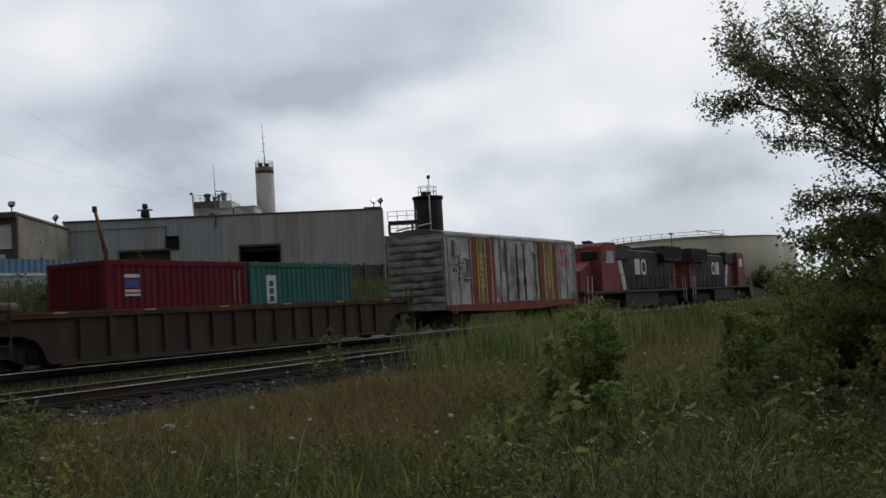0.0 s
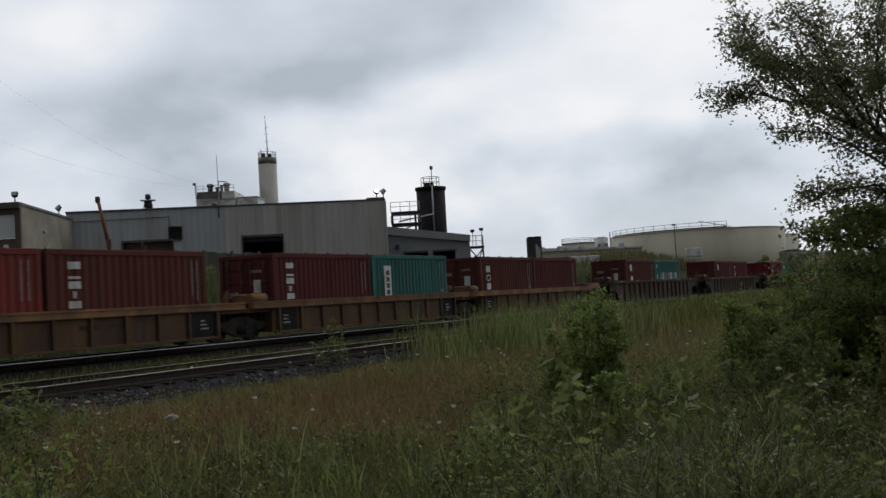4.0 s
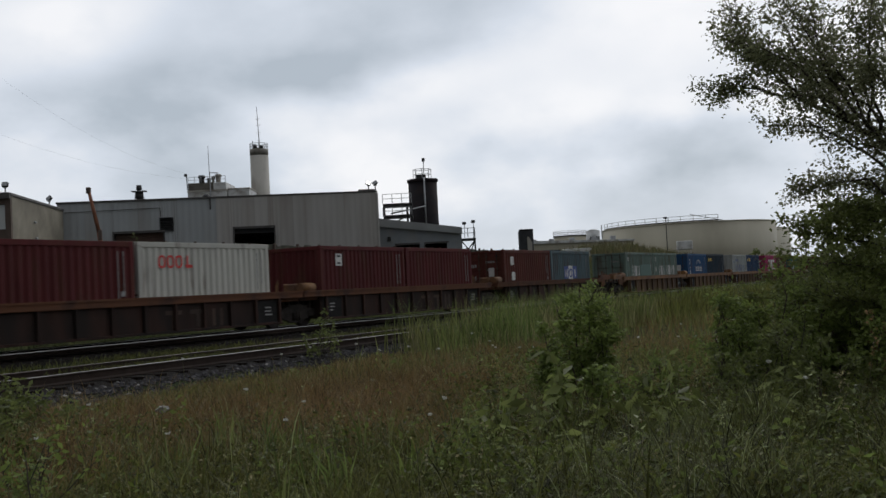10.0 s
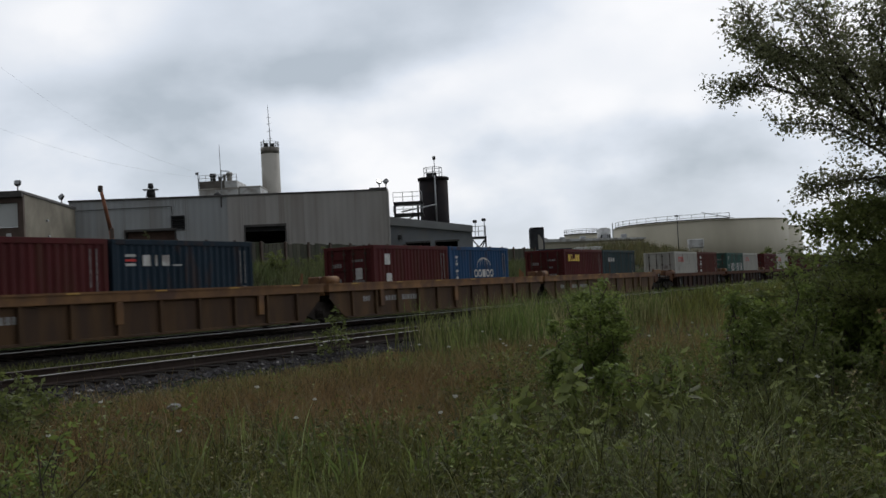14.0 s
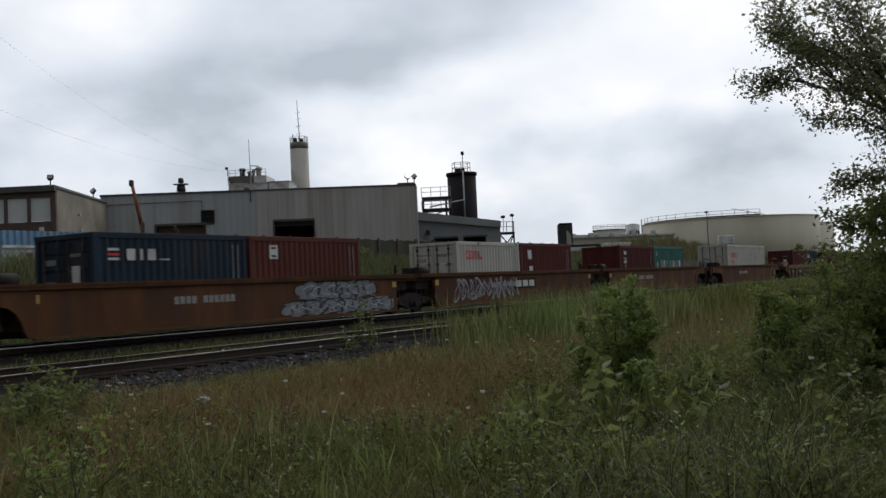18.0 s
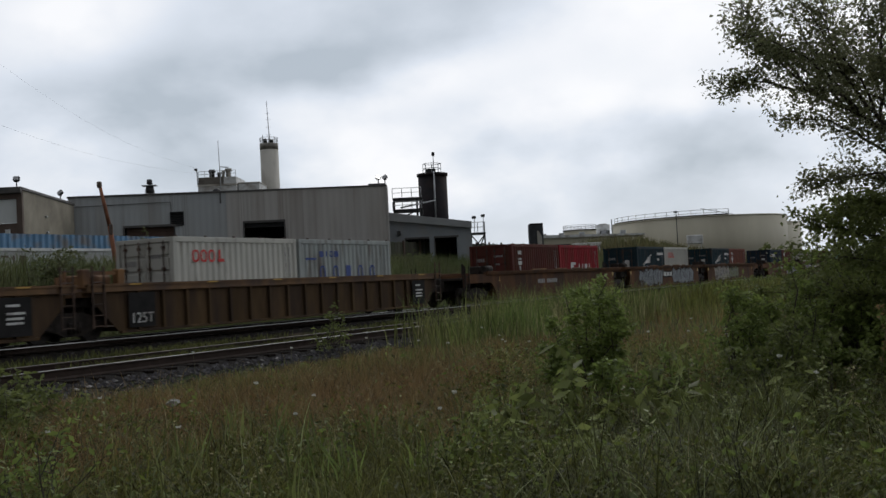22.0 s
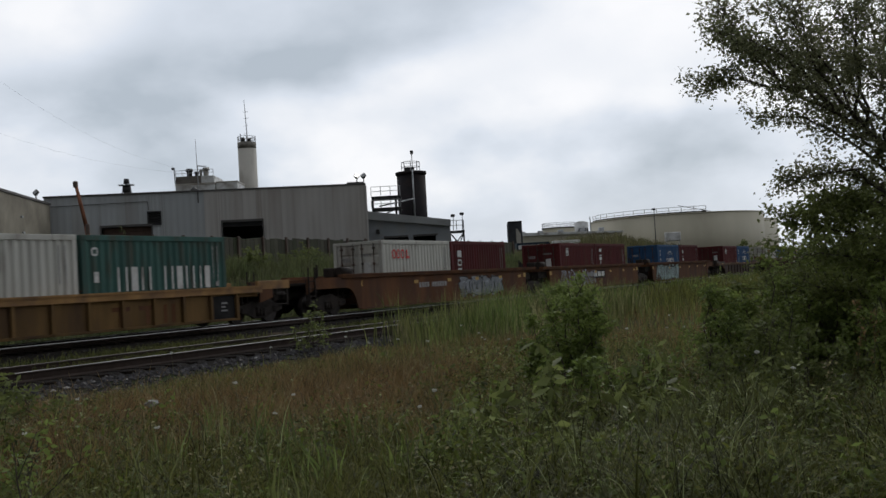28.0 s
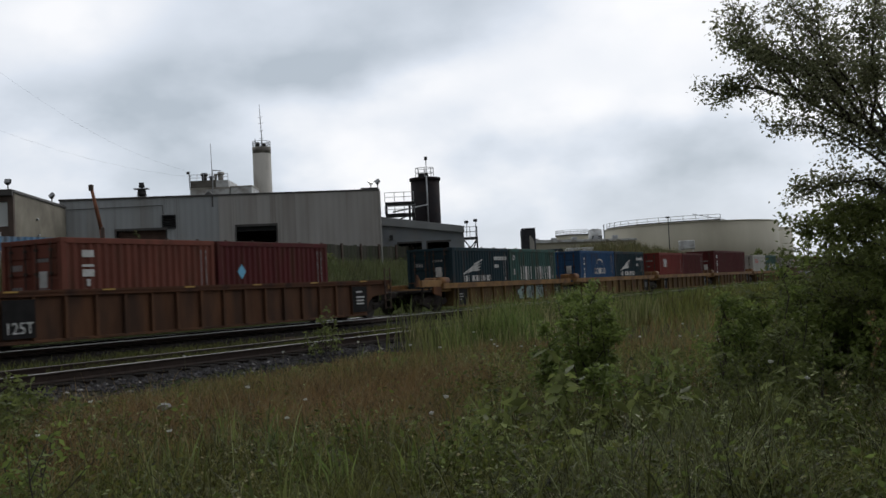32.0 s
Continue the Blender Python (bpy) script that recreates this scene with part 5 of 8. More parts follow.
M_RAIL = mat("rusty_rail_steel", (0.030, 0.019, 0.014), 0.95, 0.0, 0.25, 6, bump=0.1)
M_HEAD = mat("polished_rail_head", (0.36, 0.35, 0.335), 0.3, 1.0, 0.1, 6)
M_HEAD_DULL = mat("worn_siding_head", (0.20, 0.19, 0.175), 0.5, 0.5, 0.4, 0.8)
M_HEAD_RUST = mat("rusted_rail_head", (0.075, 0.06, 0.05), 0.6, 0.1, 0.4, 0.8)
M_TIE = mat("creosoted_tie_wood", (0.014, 0.011, 0.009), 0.95, 0, 0.35, 5, bump=0.5, each=0.3, spec=0.05, stretch=(1, 6, 6))
M_BALLAST = mat("grey_ballast_stone", (0.052, 0.050, 0.052), 0.95, 0, 0.4, 9, spec=0.08, bump=0.3, each=0.45, island=True)


def railway(name, label, centre, head, bright):
    """Two rails on ties; head: height of the rail head."""
    root = thing(name, label, "railway track", kind="structure")
    root.matrix_world = Matrix.Translation(site(0, centre, head)) @ pose(0, 0, 0, 0, 0, 90 - TURN)
    for sy in (-0.755, 0.755):
        bm = bmesh.new()
        pts = [(-0.07, -0.17), (0.07, -0.17), (0.07, -0.155), (0.012, -0.13), (0.012, -0.04), (0.036, -0.03), (0.036, -0.004), (-0.036, -0.004), (-0.036, -0.03), (-0.012, -0.04), (-0.012, -0.13), (-0.07, -0.155)]
        a = [bm.verts.new((-1500, sy + y, z)) for y, z in pts]
        c = [bm.verts.new((1500, sy + y, z)) for y, z in pts]
        for i in range(len(pts)):
            bm.faces.new((a[i], a[(i + 1) % len(pts)], c[(i + 1) % len(pts)], c[i]))
        r = part("rail", bm, M_RAIL, root)
        bm = bmesh.new()
        drop = 0.030 if bright else 0.006
        pts = [(sy - 0.038, -drop - 0.006), (sy - 0.038, -drop), (sy - 0.0352, -0.005), (sy - 0.026, 0), (sy + 0.034, 0), (sy + 0.034, -drop - 0.006)]
        a = [bm.verts.new((-1500, y, z)) for y, z in pts]
        c = [bm.verts.new((1500, y, z)) for y, z in pts]
        for i in range(6):
            bm.faces.new((a[i], a[(i + 1) % 6], c[(i + 1) % 6], c[i]))
        part("rail_head", bm, M_HEAD if bright else M_HEAD_DULL if sy < 0 else M_HEAD_RUST, r, "worn shiny rail head")
    rnd = random.Random(centre)
    def tie(bm):
        box(bm, -0.11, 0.11, -1.3, 1.3, -0.32, -0.165, 0.012)
        return M_TIE
    me = shared(("tie",), tie)
    for i in range(110):
        again("tie", me, root, "", pose(2 + i * 0.55, rnd.uniform(-0.04, 0.04), 0, 0, 0, rnd.uniform(-1, 1)))
    bm = bmesh.new()
    for i in range(500):
        x = 62.5 + i * 0.55
        box(bm, x - 0.11, x + 0.11, -1.3, 1.3, -0.32, -0.17)
    part("far_ties", bm, M_TIE, root)["kind"] = "stuff"


railway("track_main", "straight main railway track with shiny rail heads", TRACK, 0.0, True)
railway("track_siding", "weed-grown second railway track with rusty rails", SIDING, 0.0, False)


def stones(name, label, n, place, size, seed, material):
    """Loose broken stones in one mesh."""
    rnd = np.random.RandomState(seed)
    base = np.array([(1, 0, 0), (-1, 0, 0), (0, 1, 0), (0, -1, 0), (0, 0, 1), (0, 0, -1)], float)
    tri = [(0, 2, 4), (2, 1, 4), (1, 3, 4), (3, 0, 4), (2, 0, 5), (1, 2, 5), (3, 1, 5), (0, 3, 5)]
    verts, faces = [], []
    for i in range(n):
        p = place(rnd)
        r = size * rnd.uniform(0.5, 1.4)
        a = rnd.uniform(0, 6.28)
        v = base * rnd.uniform(0.6, 1.2, (6, 1)) * np.array([1, 0.8, 0.6]) * r
        ca, sa = math.cos(a), math.sin(a)
        v = np.stack([v[:, 0] * ca - v[:, 1] * sa, v[:, 0] * sa + v[:, 1] * ca, v[:, 2]], 1) + np.array(p)
        k = len(verts)
        verts += [tuple(q) for q in v]
        faces += [(k + x, k + y, k + z) for x, y, z in tri]
    tagged(sheet(name, verts, faces, material), label, "gravel", kind="stuff")


def shoulder(lo, hi, n0, n1, lift=0.0):
    def f(rnd):
        s, n = rnd.uniform(lo, hi), rnd.uniform(n0, n1)
        p = site(s, n, land(s, n) + 0.01 + lift)
        return p.x, p.y, p.z
    return f


stones("ballast", "grey broken ballast stones on the track shoulder", 6500, shoulder(8, 34, 11.9, 13.55), 0.055, 3, M_BALLAST)
stones("ballast", "a few pale stones among the weeds", 160, shoulder(10, 30, 12.0, 13.5), 0.06, 8, mat("pale_stone", (0.20, 0.19, 0.18), 0.9, 0, 0.3, 9, each=0.5, island=True))
stones("ballast", "dark ballast stones between the rails", 3500, shoulder(8, 60, 21.4, 25.3), 0.05, 4, M_BALLAST)
stones("ballast", "dark ballast stones of the siding", 2500, shoulder(6, 40, 13.6, 15.9), 0.045, 5, M_BALLAST)

M_BED = mat("dark_ballast_bed", (0.014, 0.012, 0.0105), 0.95, 0, 0.45, 8, spec=0.05, bump=0.8, bump_scale=30)


def ballast_bed(centre, wide):
    ss = list(range(-60, 60, 4)) + list(range(60, 1400, 40))
    ns = [centre - wide, centre - 1.15, centre, centre + 1.15, centre + wide]
    verts = [tuple(site(s, n, land(s, n) + (0.062 if abs(n - centre) < 1.3 else 0.004))) for s in ss for n in ns]
    faces = [(i * 5 + j, i * 5 + 5 + j, i * 5 + 6 + j, i * 5 + 1 + j) for i in range(len(ss) - 1) for j in range(4)]
    tagged(sheet("ballast_bed", verts, faces, M_BED, None, True), "dark crushed-stone bed under the track", "ballast", kind="structure")


# wider here: the dark stone colour also stands in for shade beneath the train
ballast_bed(TRACK, 2.3)
ballast_bed(SIDING, 1.6)


# ---- buildings behind the line ----
M_CLAD = mat("grey_sheet_cladding", (0.43, 0.415, 0.39), 0.7, 0.0, 0.07, 0.5, dirt=(0.33, 0.305, 0.275), dirt_amount=0.5, dirt_scale=0.4, bump=0.03, stretch=(1, 1, 0.2), each=0.05)
M_CLAD_PALE = mat("blue_grey_cladding", (0.38, 0.40, 0.405), 0.7, 0.0, 0.06, 0.5, dirt=(0.31, 0.31, 0.295), dirt_amount=0.4, dirt_scale=0.4, stretch=(1, 1, 0.2), each=0.03)
M_TRIM = mat("dark_roof_trim", (0.09, 0.085, 0.08), 0.6, 0.1, 0.2, 3)
M_BEIGE = mat("beige_stucco", (0.27, 0.245, 0.19), 0.85, 0, 0.12, 0.8, dirt=(0.17, 0.15, 0.115), dirt_amount=0.5, dirt_scale=0.5, bump=0.15)
M_BROWN = mat("brown_panel", (0.10, 0.07, 0.055), 0.7, 0, 0.2, 1.5)
M_CONC = mat("weathered_concrete", (0.45, 0.43, 0.385), 0.9, 0, 0.14, 0.5, dirt=(0.27, 0.245, 0.205), dirt_amount=0.5, dirt_scale=0.35, bump=0.2, stretch=(1, 1, 0.4))
M_WHITE = mat("aged_white_paint", (0.62, 0.63, 0.62), 0.6, 0, 0.1, 1, dirt=(0.35, 0.33, 0.3), dirt_amount=0.4)
M_DARK = mat("dark_interior", (0.02, 0.02, 0.02), 0.9, 0, 0.3, 1)
M_SILO = mat("black_silo_paint", (0.022, 0.019, 0.021), 0.8, 0, 0.2, 1, spec=0.15, dirt=(0.03, 0.022, 0.02), dirt_amount=0.4)
M_METAL = mat("galvanised_steel", (0.42, 0.43, 0.44), 0.5, 0.4, 0.15, 3)
M_BLACK = mat("black_painted_metal", (0.03, 0.03, 0.03), 0.6, 0, 0.2, 3)
M_TANK = mat("cream_tank_paint", (0.47, 0.44, 0.34), 0.65, 0, 0.06, 0.15, dirt=(0.36, 0.33, 0.25), dirt_amount=0.45, dirt_scale=0.12, stretch=(1, 1, 0.3))
M_WOOD = mat("orange_weathered_wood", (0.21, 0.085, 0.045), 0.85, 0, 0.3, 3, bump=0.3, stretch=(4, 4, 0.6))
M_FENCE = mat("grey_fence_boards", (0.078, 0.074, 0.056), 0.9, 0, 0.3, 1.2, dirt=(0.042, 0.05, 0.026), dirt_amount=0.55, dirt_scale=0.6, each=0.14, stretch=(1, 1, 0.3))
M_PANE = mat("white_blind_behind_glass", (0.62, 0.64, 0.62), 0.15, 0, 0.05, 0.5)
M_LIT = bpy.data.materials.new("lit_lamp_face")
M_LIT.use_nodes = True
M_LIT.node_tree.nodes["Principled BSDF"].inputs["Emission Color"].default_value = (1, 0.98, 0.92, 1)
M_LIT.node_tree.nodes["Principled BSDF"].inputs["Emission Strength"].default_value = 2.0


def made(name, material, build, parent, label=""):
    bm = bmesh.new()
    build(bm)
    return part(name, bm, material, parent, label)


def floodlight(root_at, lean, lit=False):
    root = thing("floodlight", "floodlight on a short bracket at the roof edge" if not lit else "lit white floodlight at the roof corner", "lamp", Matrix.Translation(root_at), "roof floodlights")
    made("bracket", M_BLACK, lambda bm: (tube(bm, (0, 0, 0), (0, 0, 0.45), 0.04, seg=6), box(bm, -0.12, 0.12, -0.04, 0.04, 0.4, 0.46)), root)
    h = made("lamp_head", M_BLACK, lambda bm: (box(bm, -0.19, 0.19, -0.1, 0.1, -0.15, 0.15, 0.04),), root)
    h.matrix_local = pose(0, 0, 0.6, -20, lean, 0)
    f = made("lamp_face", M_LIT if lit else M_METAL, lambda bm: box(bm, -0.15, 0.15, -0.115, -0.1, -0.12, 0.12), h)


def metal_hall():
    """The long sheet-clad hall; its own x runs along the front."""
    A, B = Vector((-26.9, 71.96, 0)), Vector((-4.4, 75.0, 0))
    L = (B - A).length
    base, top = 1.9, 8.55
    root = thing("industrial_hall", "long grey sheet-clad industrial hall with open doorways", "building",
                 Matrix.Translation(A) @ pose(0, 0, 0, 0, 0, math.degrees(math.atan2(B.y - A.y, B.x - A.x))))
    holes = [(3.85, 7.28, base, 6.2), (7.1, 7.95, 6.3, 7.18), (12.28, 15.12, base, 6.2)]
    cuts = sorted({0.0, 3.85, 7.1, 7.28, 7.95, 12.28, 15.12, L} | {i * 0.92 for i in range(1, 25)})
    cuts = [c for i, c in enumerate(cuts) if c <= L and (i == 0 or c - cuts[i - 1] > 0.02)]
    for a, c in zip(cuts, cuts[1:]):
        mid = (a + c) / 2
        spans, low = [], base
        for x0, x1, z0, z1 in sorted((h for h in holes if h[0] - 0.01 < mid < h[1] + 0.01), key=lambda h: h[2]):
            if z0 > low:
                spans.append((low, z0))
            low = z1
        spans.append((low, top))
        for z0, z1 in spans:
            pale = mid < 10.6
            made("cladding_panel", M_CLAD_PALE if pale else M_CLAD, lambda bm: corrugate(bm, a, c, z0, z1, lambda u, d, z: (u, d - (0.0 if pale else 0.04), z), 0.46, 0.012), root)
    for a, c, z0, z1 in ((0, 3.85, base, top), (3.85, 7.1, 6.2, top), (7.1, 7.95, 7.18, top), (7.95, 12.28, base, top), (12.28, 15.12, 6.2, top), (15.12, L, base, top), (7.28, 7.95, base, 6.3)):
        made("inner_wall", M_DARK, lambda bm: box(bm, a, c, 0.07, 0.25, z0, z1 - 0.02), root)
    made("side_wall", M_CLAD, lambda bm: corrugate(bm, 0.0, 26, base, top - 0.1, lambda u, d, z: (L - d, u, z), 0.30, 0.022), root)
    made("side_wall", M_CLAD, lambda bm: corrugate(bm, 0.0, 26, base, top - 0.1, lambda u, d, z: (d, u, z), 0.30, 0.022), root)
    made("rear_wall", M_CLAD, lambda bm: box(bm, 0, L, 26, 26.2, base, top - 0.1), root)
    made("roof", M_TRIM, lambda bm: box(bm, -0.05, L + 0.05, 0.0, 26.2, top - 0.06, top + 0.05), root, "low dark roof")
    made("eave_trim", M_TRIM, lambda bm: (box(bm, -0.05, L + 0.06, -0.08, 0.02, top - 0.05, top + 0.07, 0.01)), root, "dark eave trim")
    made("corner_trim", M_CLAD, lambda bm: box(bm, L - 0.02, L + 0.1, -0.1, 0.12, base, top - 0.1, 0.01), root)
    made("downpipe", M_TRIM, lambda bm: (tube(bm, (10.65, -0.08, 7.7), (10.65, -0.08, top), 0.05, seg=6),), root)
    made("conduit", M_TRIM, lambda bm: (tube(bm, (0.1, -0.06, 7.85), (7.1, -0.06, 7.95), 0.025, seg=6), tube(bm, (7.1, -0.06, 7.95), (7.15, -0.06, 7.3), 0.025, seg=6)), root)
    door = made("roller_door", mat("red_brown_door", (0.10, 0.06, 0.045), 0.7, 0, 0.15, 2), lambda bm: box(bm, 3.9, 7.23, 0.34, 0.38, base, 6.2), root, "closed red-brown roller door")
    for i in range(12):
        made("slat", door.data.materials[0], lambda bm: box(bm, 3.9, 7.23, 0.3, 0.34, base + i * 0.36, min(6.19, base + i * 0.36 + 0.34), 0.01), door)
    made("vent_window", M_DARK, lambda bm: [box(bm, 7.12, 7.93, 0.02 + 0.0, 0.07, 6.32 + i * 0.17, 6.32 + i * 0.17 + 0.13, 0.01) for i in range(5)], root, "dark louvred vent")
    made("vent_frame", M_BLACK, lambda bm: (box(bm, 7.04, 7.12, -0.09, 0.06, 6.24, 7.24), box(bm, 7.93, 8.01, -0.09, 0.06, 6.24, 7.24), box(bm, 7.12, 7.93, -0.09, 0.06, 6.24, 6.32), box(bm, 7.12, 7.93, -0.09, 0.06, 7.18, 7.24)), root)
    for a, c in ((3.85, 7.28), (12.28, 15.12)):
        made("door_frame", M_TRIM, lambda bm: (box(bm, a - 0.1, a, -0.1, 0.2, base, 6.3), box(bm, c, c + 0.1, -0.1, 0.2, base, 6.3 if c > 10 else 6.22), box(bm, a - 0.1, c + 0.1, -0.11, 0.2, 6.2, 6.36)), root)
    made("raised_shutter", M_DARK, lambda bm: box(bm, 12.29, 15.11, 0.05, 0.12, 5.85, 6.2), root, "half-raised dark shutter")
    made("inside_shelving", M_METAL, lambda bm: [box(bm, 12.0, 13.2, 4.0, 4.4, z, z + 0.06) for z in (3.2, 4.0, 4.8)] + [box(bm, x, x + 0.08, 4.0, 4.4, base, 5.2) for x in (12.0, 13.1)], root, "pale shelving inside the doorway")
    made("inner_floor", M_CONC, lambda bm: box(bm, 0.1, L - 0.1, 0.2, 26, base - 0.1, base + 0.05), root)
    # roof vent, and the small bits on the roof line
    vent = thing("roof_vent", "black roof ventilator with a hood on legs", "vent", root.matrix_world @ Matrix.Translation((5.55, 1.0, top)))
    made("duct", M_BLACK, lambda bm: (tube(bm, (0, 0, 0.2), (0, 0, 0.72), 0.28, seg=12),), vent)
    made("collar", M_METAL, lambda bm: (box(bm, -0.52, 0.52, -0.4, 0.4, 0.72, 0.77),), vent)
    made("hood", M_BLACK, lambda bm: (tube(bm, (0, 0, 0.77), (0, 0, 0.86), 0.12, seg=8), tube(bm, (0, 0, 0.86), (0, 0, 1.2), 0.22, 0.18, 12)), vent)
    for sx in (-0.35, 0.35):
        made("leg", M_METAL, lambda bm: tube(bm, (sx, 0, 0.0), (sx * 0.7, 0, 0.75), 0.03, seg=6), vent)
    hood = thing("roof_cowl", "small dark conical roof cowl", "vent", root.matrix_world @ Matrix.Translation((10.3, 1.0, top)))
    made("cone", M_BLACK, lambda bm: tube(bm, (0, 0, 0.04), (0, 0, 0.4), 0.42, 0.1, 12), hood)
    cr = root.matrix_world @ Vector((L - 0.55, 0.2, top + 0.05))
    floodlight(cr, 25, True)
    floodlight(root.matrix_world @ Vector((L - 0.05, 0.25, top + 0.05)), -35)
    made("roof_box", M_TRIM, lambda bm: box(bm, L - 1.3, L - 0.1, 0.1, 0.6, top + 0.04, top + 0.2, 0.02), root)


def office_block():
    """Beige block with a glazed brown front, closer to the line."""
    C = Vector((-25.2, 60.0, 0))
    root = thing("office_block", "beige stucco block with brown window front", "building", Matrix.Translation(C))
    base, top = 1.8, 8.05
    back = 11.6
    made("front_wall", M_BROWN, lambda bm: (box(bm, -24, 0, 0.0, 0.3, base, 5.95), box(bm, -24, 0, 0.0, 0.3, 7.42, top), box(bm, -0.28, 0, 0.0, 0.3, 5.95, 7.42)) , root, "brown panelled front wall")
    for i in range(10):
        x = -0.12 - i * 1.42
        w = made("window", M_BROWN, lambda bm: (box(bm, x - 0.16, x, -0.03, 0.25, 5.95, 7.42),), root, "tall window between brown mullions")
        made("pane", M_PANE, lambda bm: box(bm, x - 1.42, x - 0.16, 0.12, 0.16, 5.97, 7.4), w, "pale blind behind glass")
    made("side_wall", M_BEIGE, lambda bm: prism(bm, [(0, base), (1, base), (1, top), (0, top)], 0, 0.01) if False else [box(bm, -0.3, 0.0, 0.3, back, base, top - 0.08)], root, "beige stucco side wall").matrix_local = pose(0, 0, 0, 0, 0, 5.6)
    def slab(bm):
        lean = back * math.tan(radians(5.6))
        lo = [bm.verts.new((x, y, top - 0.1)) for x, y in ((-24, 0.3), (-0.04, 0.3), (-lean, back), (-24, back))]
        hi = [bm.verts.new((v.co.x, v.co.y, top - 0.02)) for v in lo]
        bm.faces.new(lo), bm.faces.new(hi)
        for i in range(4):
            bm.faces.new((lo[i], lo[(i + 1) % 4], hi[(i + 1) % 4], hi[i]))
    made("roof", M_TRIM, slab, root)
    made("fascia", M_TRIM, lambda bm: box(bm, -24, 0.06, -0.2, 0.02, top - 0.32, top + 0.06, 0.02), root, "dark roof fascia")
    e = made("side_fascia", M_TRIM, lambda bm: box(bm, -0.05, 0.08, 0.0, back, top - 0.12, top + 0.05, 0.01), root)
    e.matrix_local = pose(0, 0, 0, 0, 0, 5.6)
    made("corner_post", M_BROWN, lambda bm: box(bm, -0.28, 0.05, -0.04, 0.1, base, top - 0.3), root)
    made("alarm_box", M_WHITE, lambda bm: box(bm, -1.0, -0.7, -0.08, -0.0, 5.3, 5.6, 0.02), root, "white box on the wall")
    for y, z in ((4.6, 6.6), (4.8, 5.6)):
        b = made("wall_fitting", M_METAL, lambda bm: box(bm, 0.0, 0.12, y, y + 0.3, z, z + 0.12, 0.02), root)
        b.matrix_local = pose(0, 0, 0, 0, 0, 5.6)
    floodlight(C + Vector((-0.45, 0.5, top)), 0)
    floodlight(C + Vector((-0.9, 8.5, top - 0.1)), -40)
    floodlight(C + Vector((-9.5, 0.6, top)), 10)


def railing(bm, pts, h=1.0, post=0.03, closed=False):
    pts = [Vector(p) for p in pts]
    pairs = list(zip(pts, pts[1:] + pts[:1])) if closed else list(zip(pts, pts[1:]))
    for p in pts:
        tube(bm, p, p + Vector((0, 0, h)), post, seg=5)
    for p, q in pairs:
        for k in (0.52, 1.0):
            tube(bm, p + Vector((0, 0, h * k)), q + Vector((0, 0, h * k)), post * 0.85, seg=5)


def ring(x, y, z, r, n, a0=0.0, a1=2 * math.pi):
    return [(x + r * math.cos(a0 + (a1 - a0) * i / n), y + r * math.sin(a0 + (a1 - a0) * i / n), z) for i in range(n + (0 if a1 - a0 > 6.2 else 1))]


def black_silo():
    root = thing("silo", "tall black cylindrical silo with a railed top", "silo", Matrix.Translation((-1.08, 85, 0)))
    made("shell", M_SILO, lambda bm: tube(bm, (0, 0, 1.5), (0, 0, 10.2), 1.2, seg=32), root)
    made("rim", M_SILO, lambda bm: tube(bm, (0, 0, 10.1), (0, 0, 10.33), 1.3, seg=32), root)
    made("railing", M_METAL, lambda bm: railing(bm, ring(0, 0, 10.33, 0.75, 8), 0.85, 0.03, True), root, "pale pipe railing")
    made("lamp_pole", M_METAL, lambda bm: tube(bm, (0.15, 0, 10.3), (0.15, 0, 11.9), 0.035, seg=6), root)
    made("lamp_head", M_BLACK, lambda bm: box(bm, 0.02, 0.28, -0.12, 0.12, 11.85, 12.15, 0.04), root)
    made("fill_pipe", M_METAL, lambda bm: (tube(bm, (0.15, -1.25, 6.3), (0.15, -1.25, 10.4), 0.07, seg=8), tube(bm, (0.15, -1.28, 8.0), (-2.6, -3.5, 7.35), 0.06, seg=8)), root, "pale fill pipe")
    made("filter_box", M_BLACK, lambda bm: box(bm, -0.5, 0.3, -0.3, 0.3, 10.33, 10.75, 0.04), root)
    deck = thing("steel_platform", "two-level black steel platform with white railings", "platform", Matrix.Translation((-4.2, 80, 0)))
    for z in (7.05, 7.95):
        made("deck", M_BLACK, lambda bm: box(bm, 0.0, 2.3, -0.9, 2.0, z - 0.12, z, 0.01), deck)
        made("railing", M_METAL, lambda bm: railing(bm, [(0.0, -0.85, z), (0.75, -0.85, z), (1.5, -0.85, z), (2.25, -0.85, z)], 0.62 if z < 7.5 else 0.75, 0.028), deck, "white pipe railing")
    for x in (0.1, 1.9, 2.25):
        made("column", M_BLACK, lambda bm: box(bm, x - 0.08, x + 0.08, -0.8, -0.64, 2, 7.95), deck)
    made("brace", M_BLACK, lambda bm: tube(bm, (0.1, -0.85, 6.2), (2.2, -0.85, 7.0), 0.05, seg=6), deck)


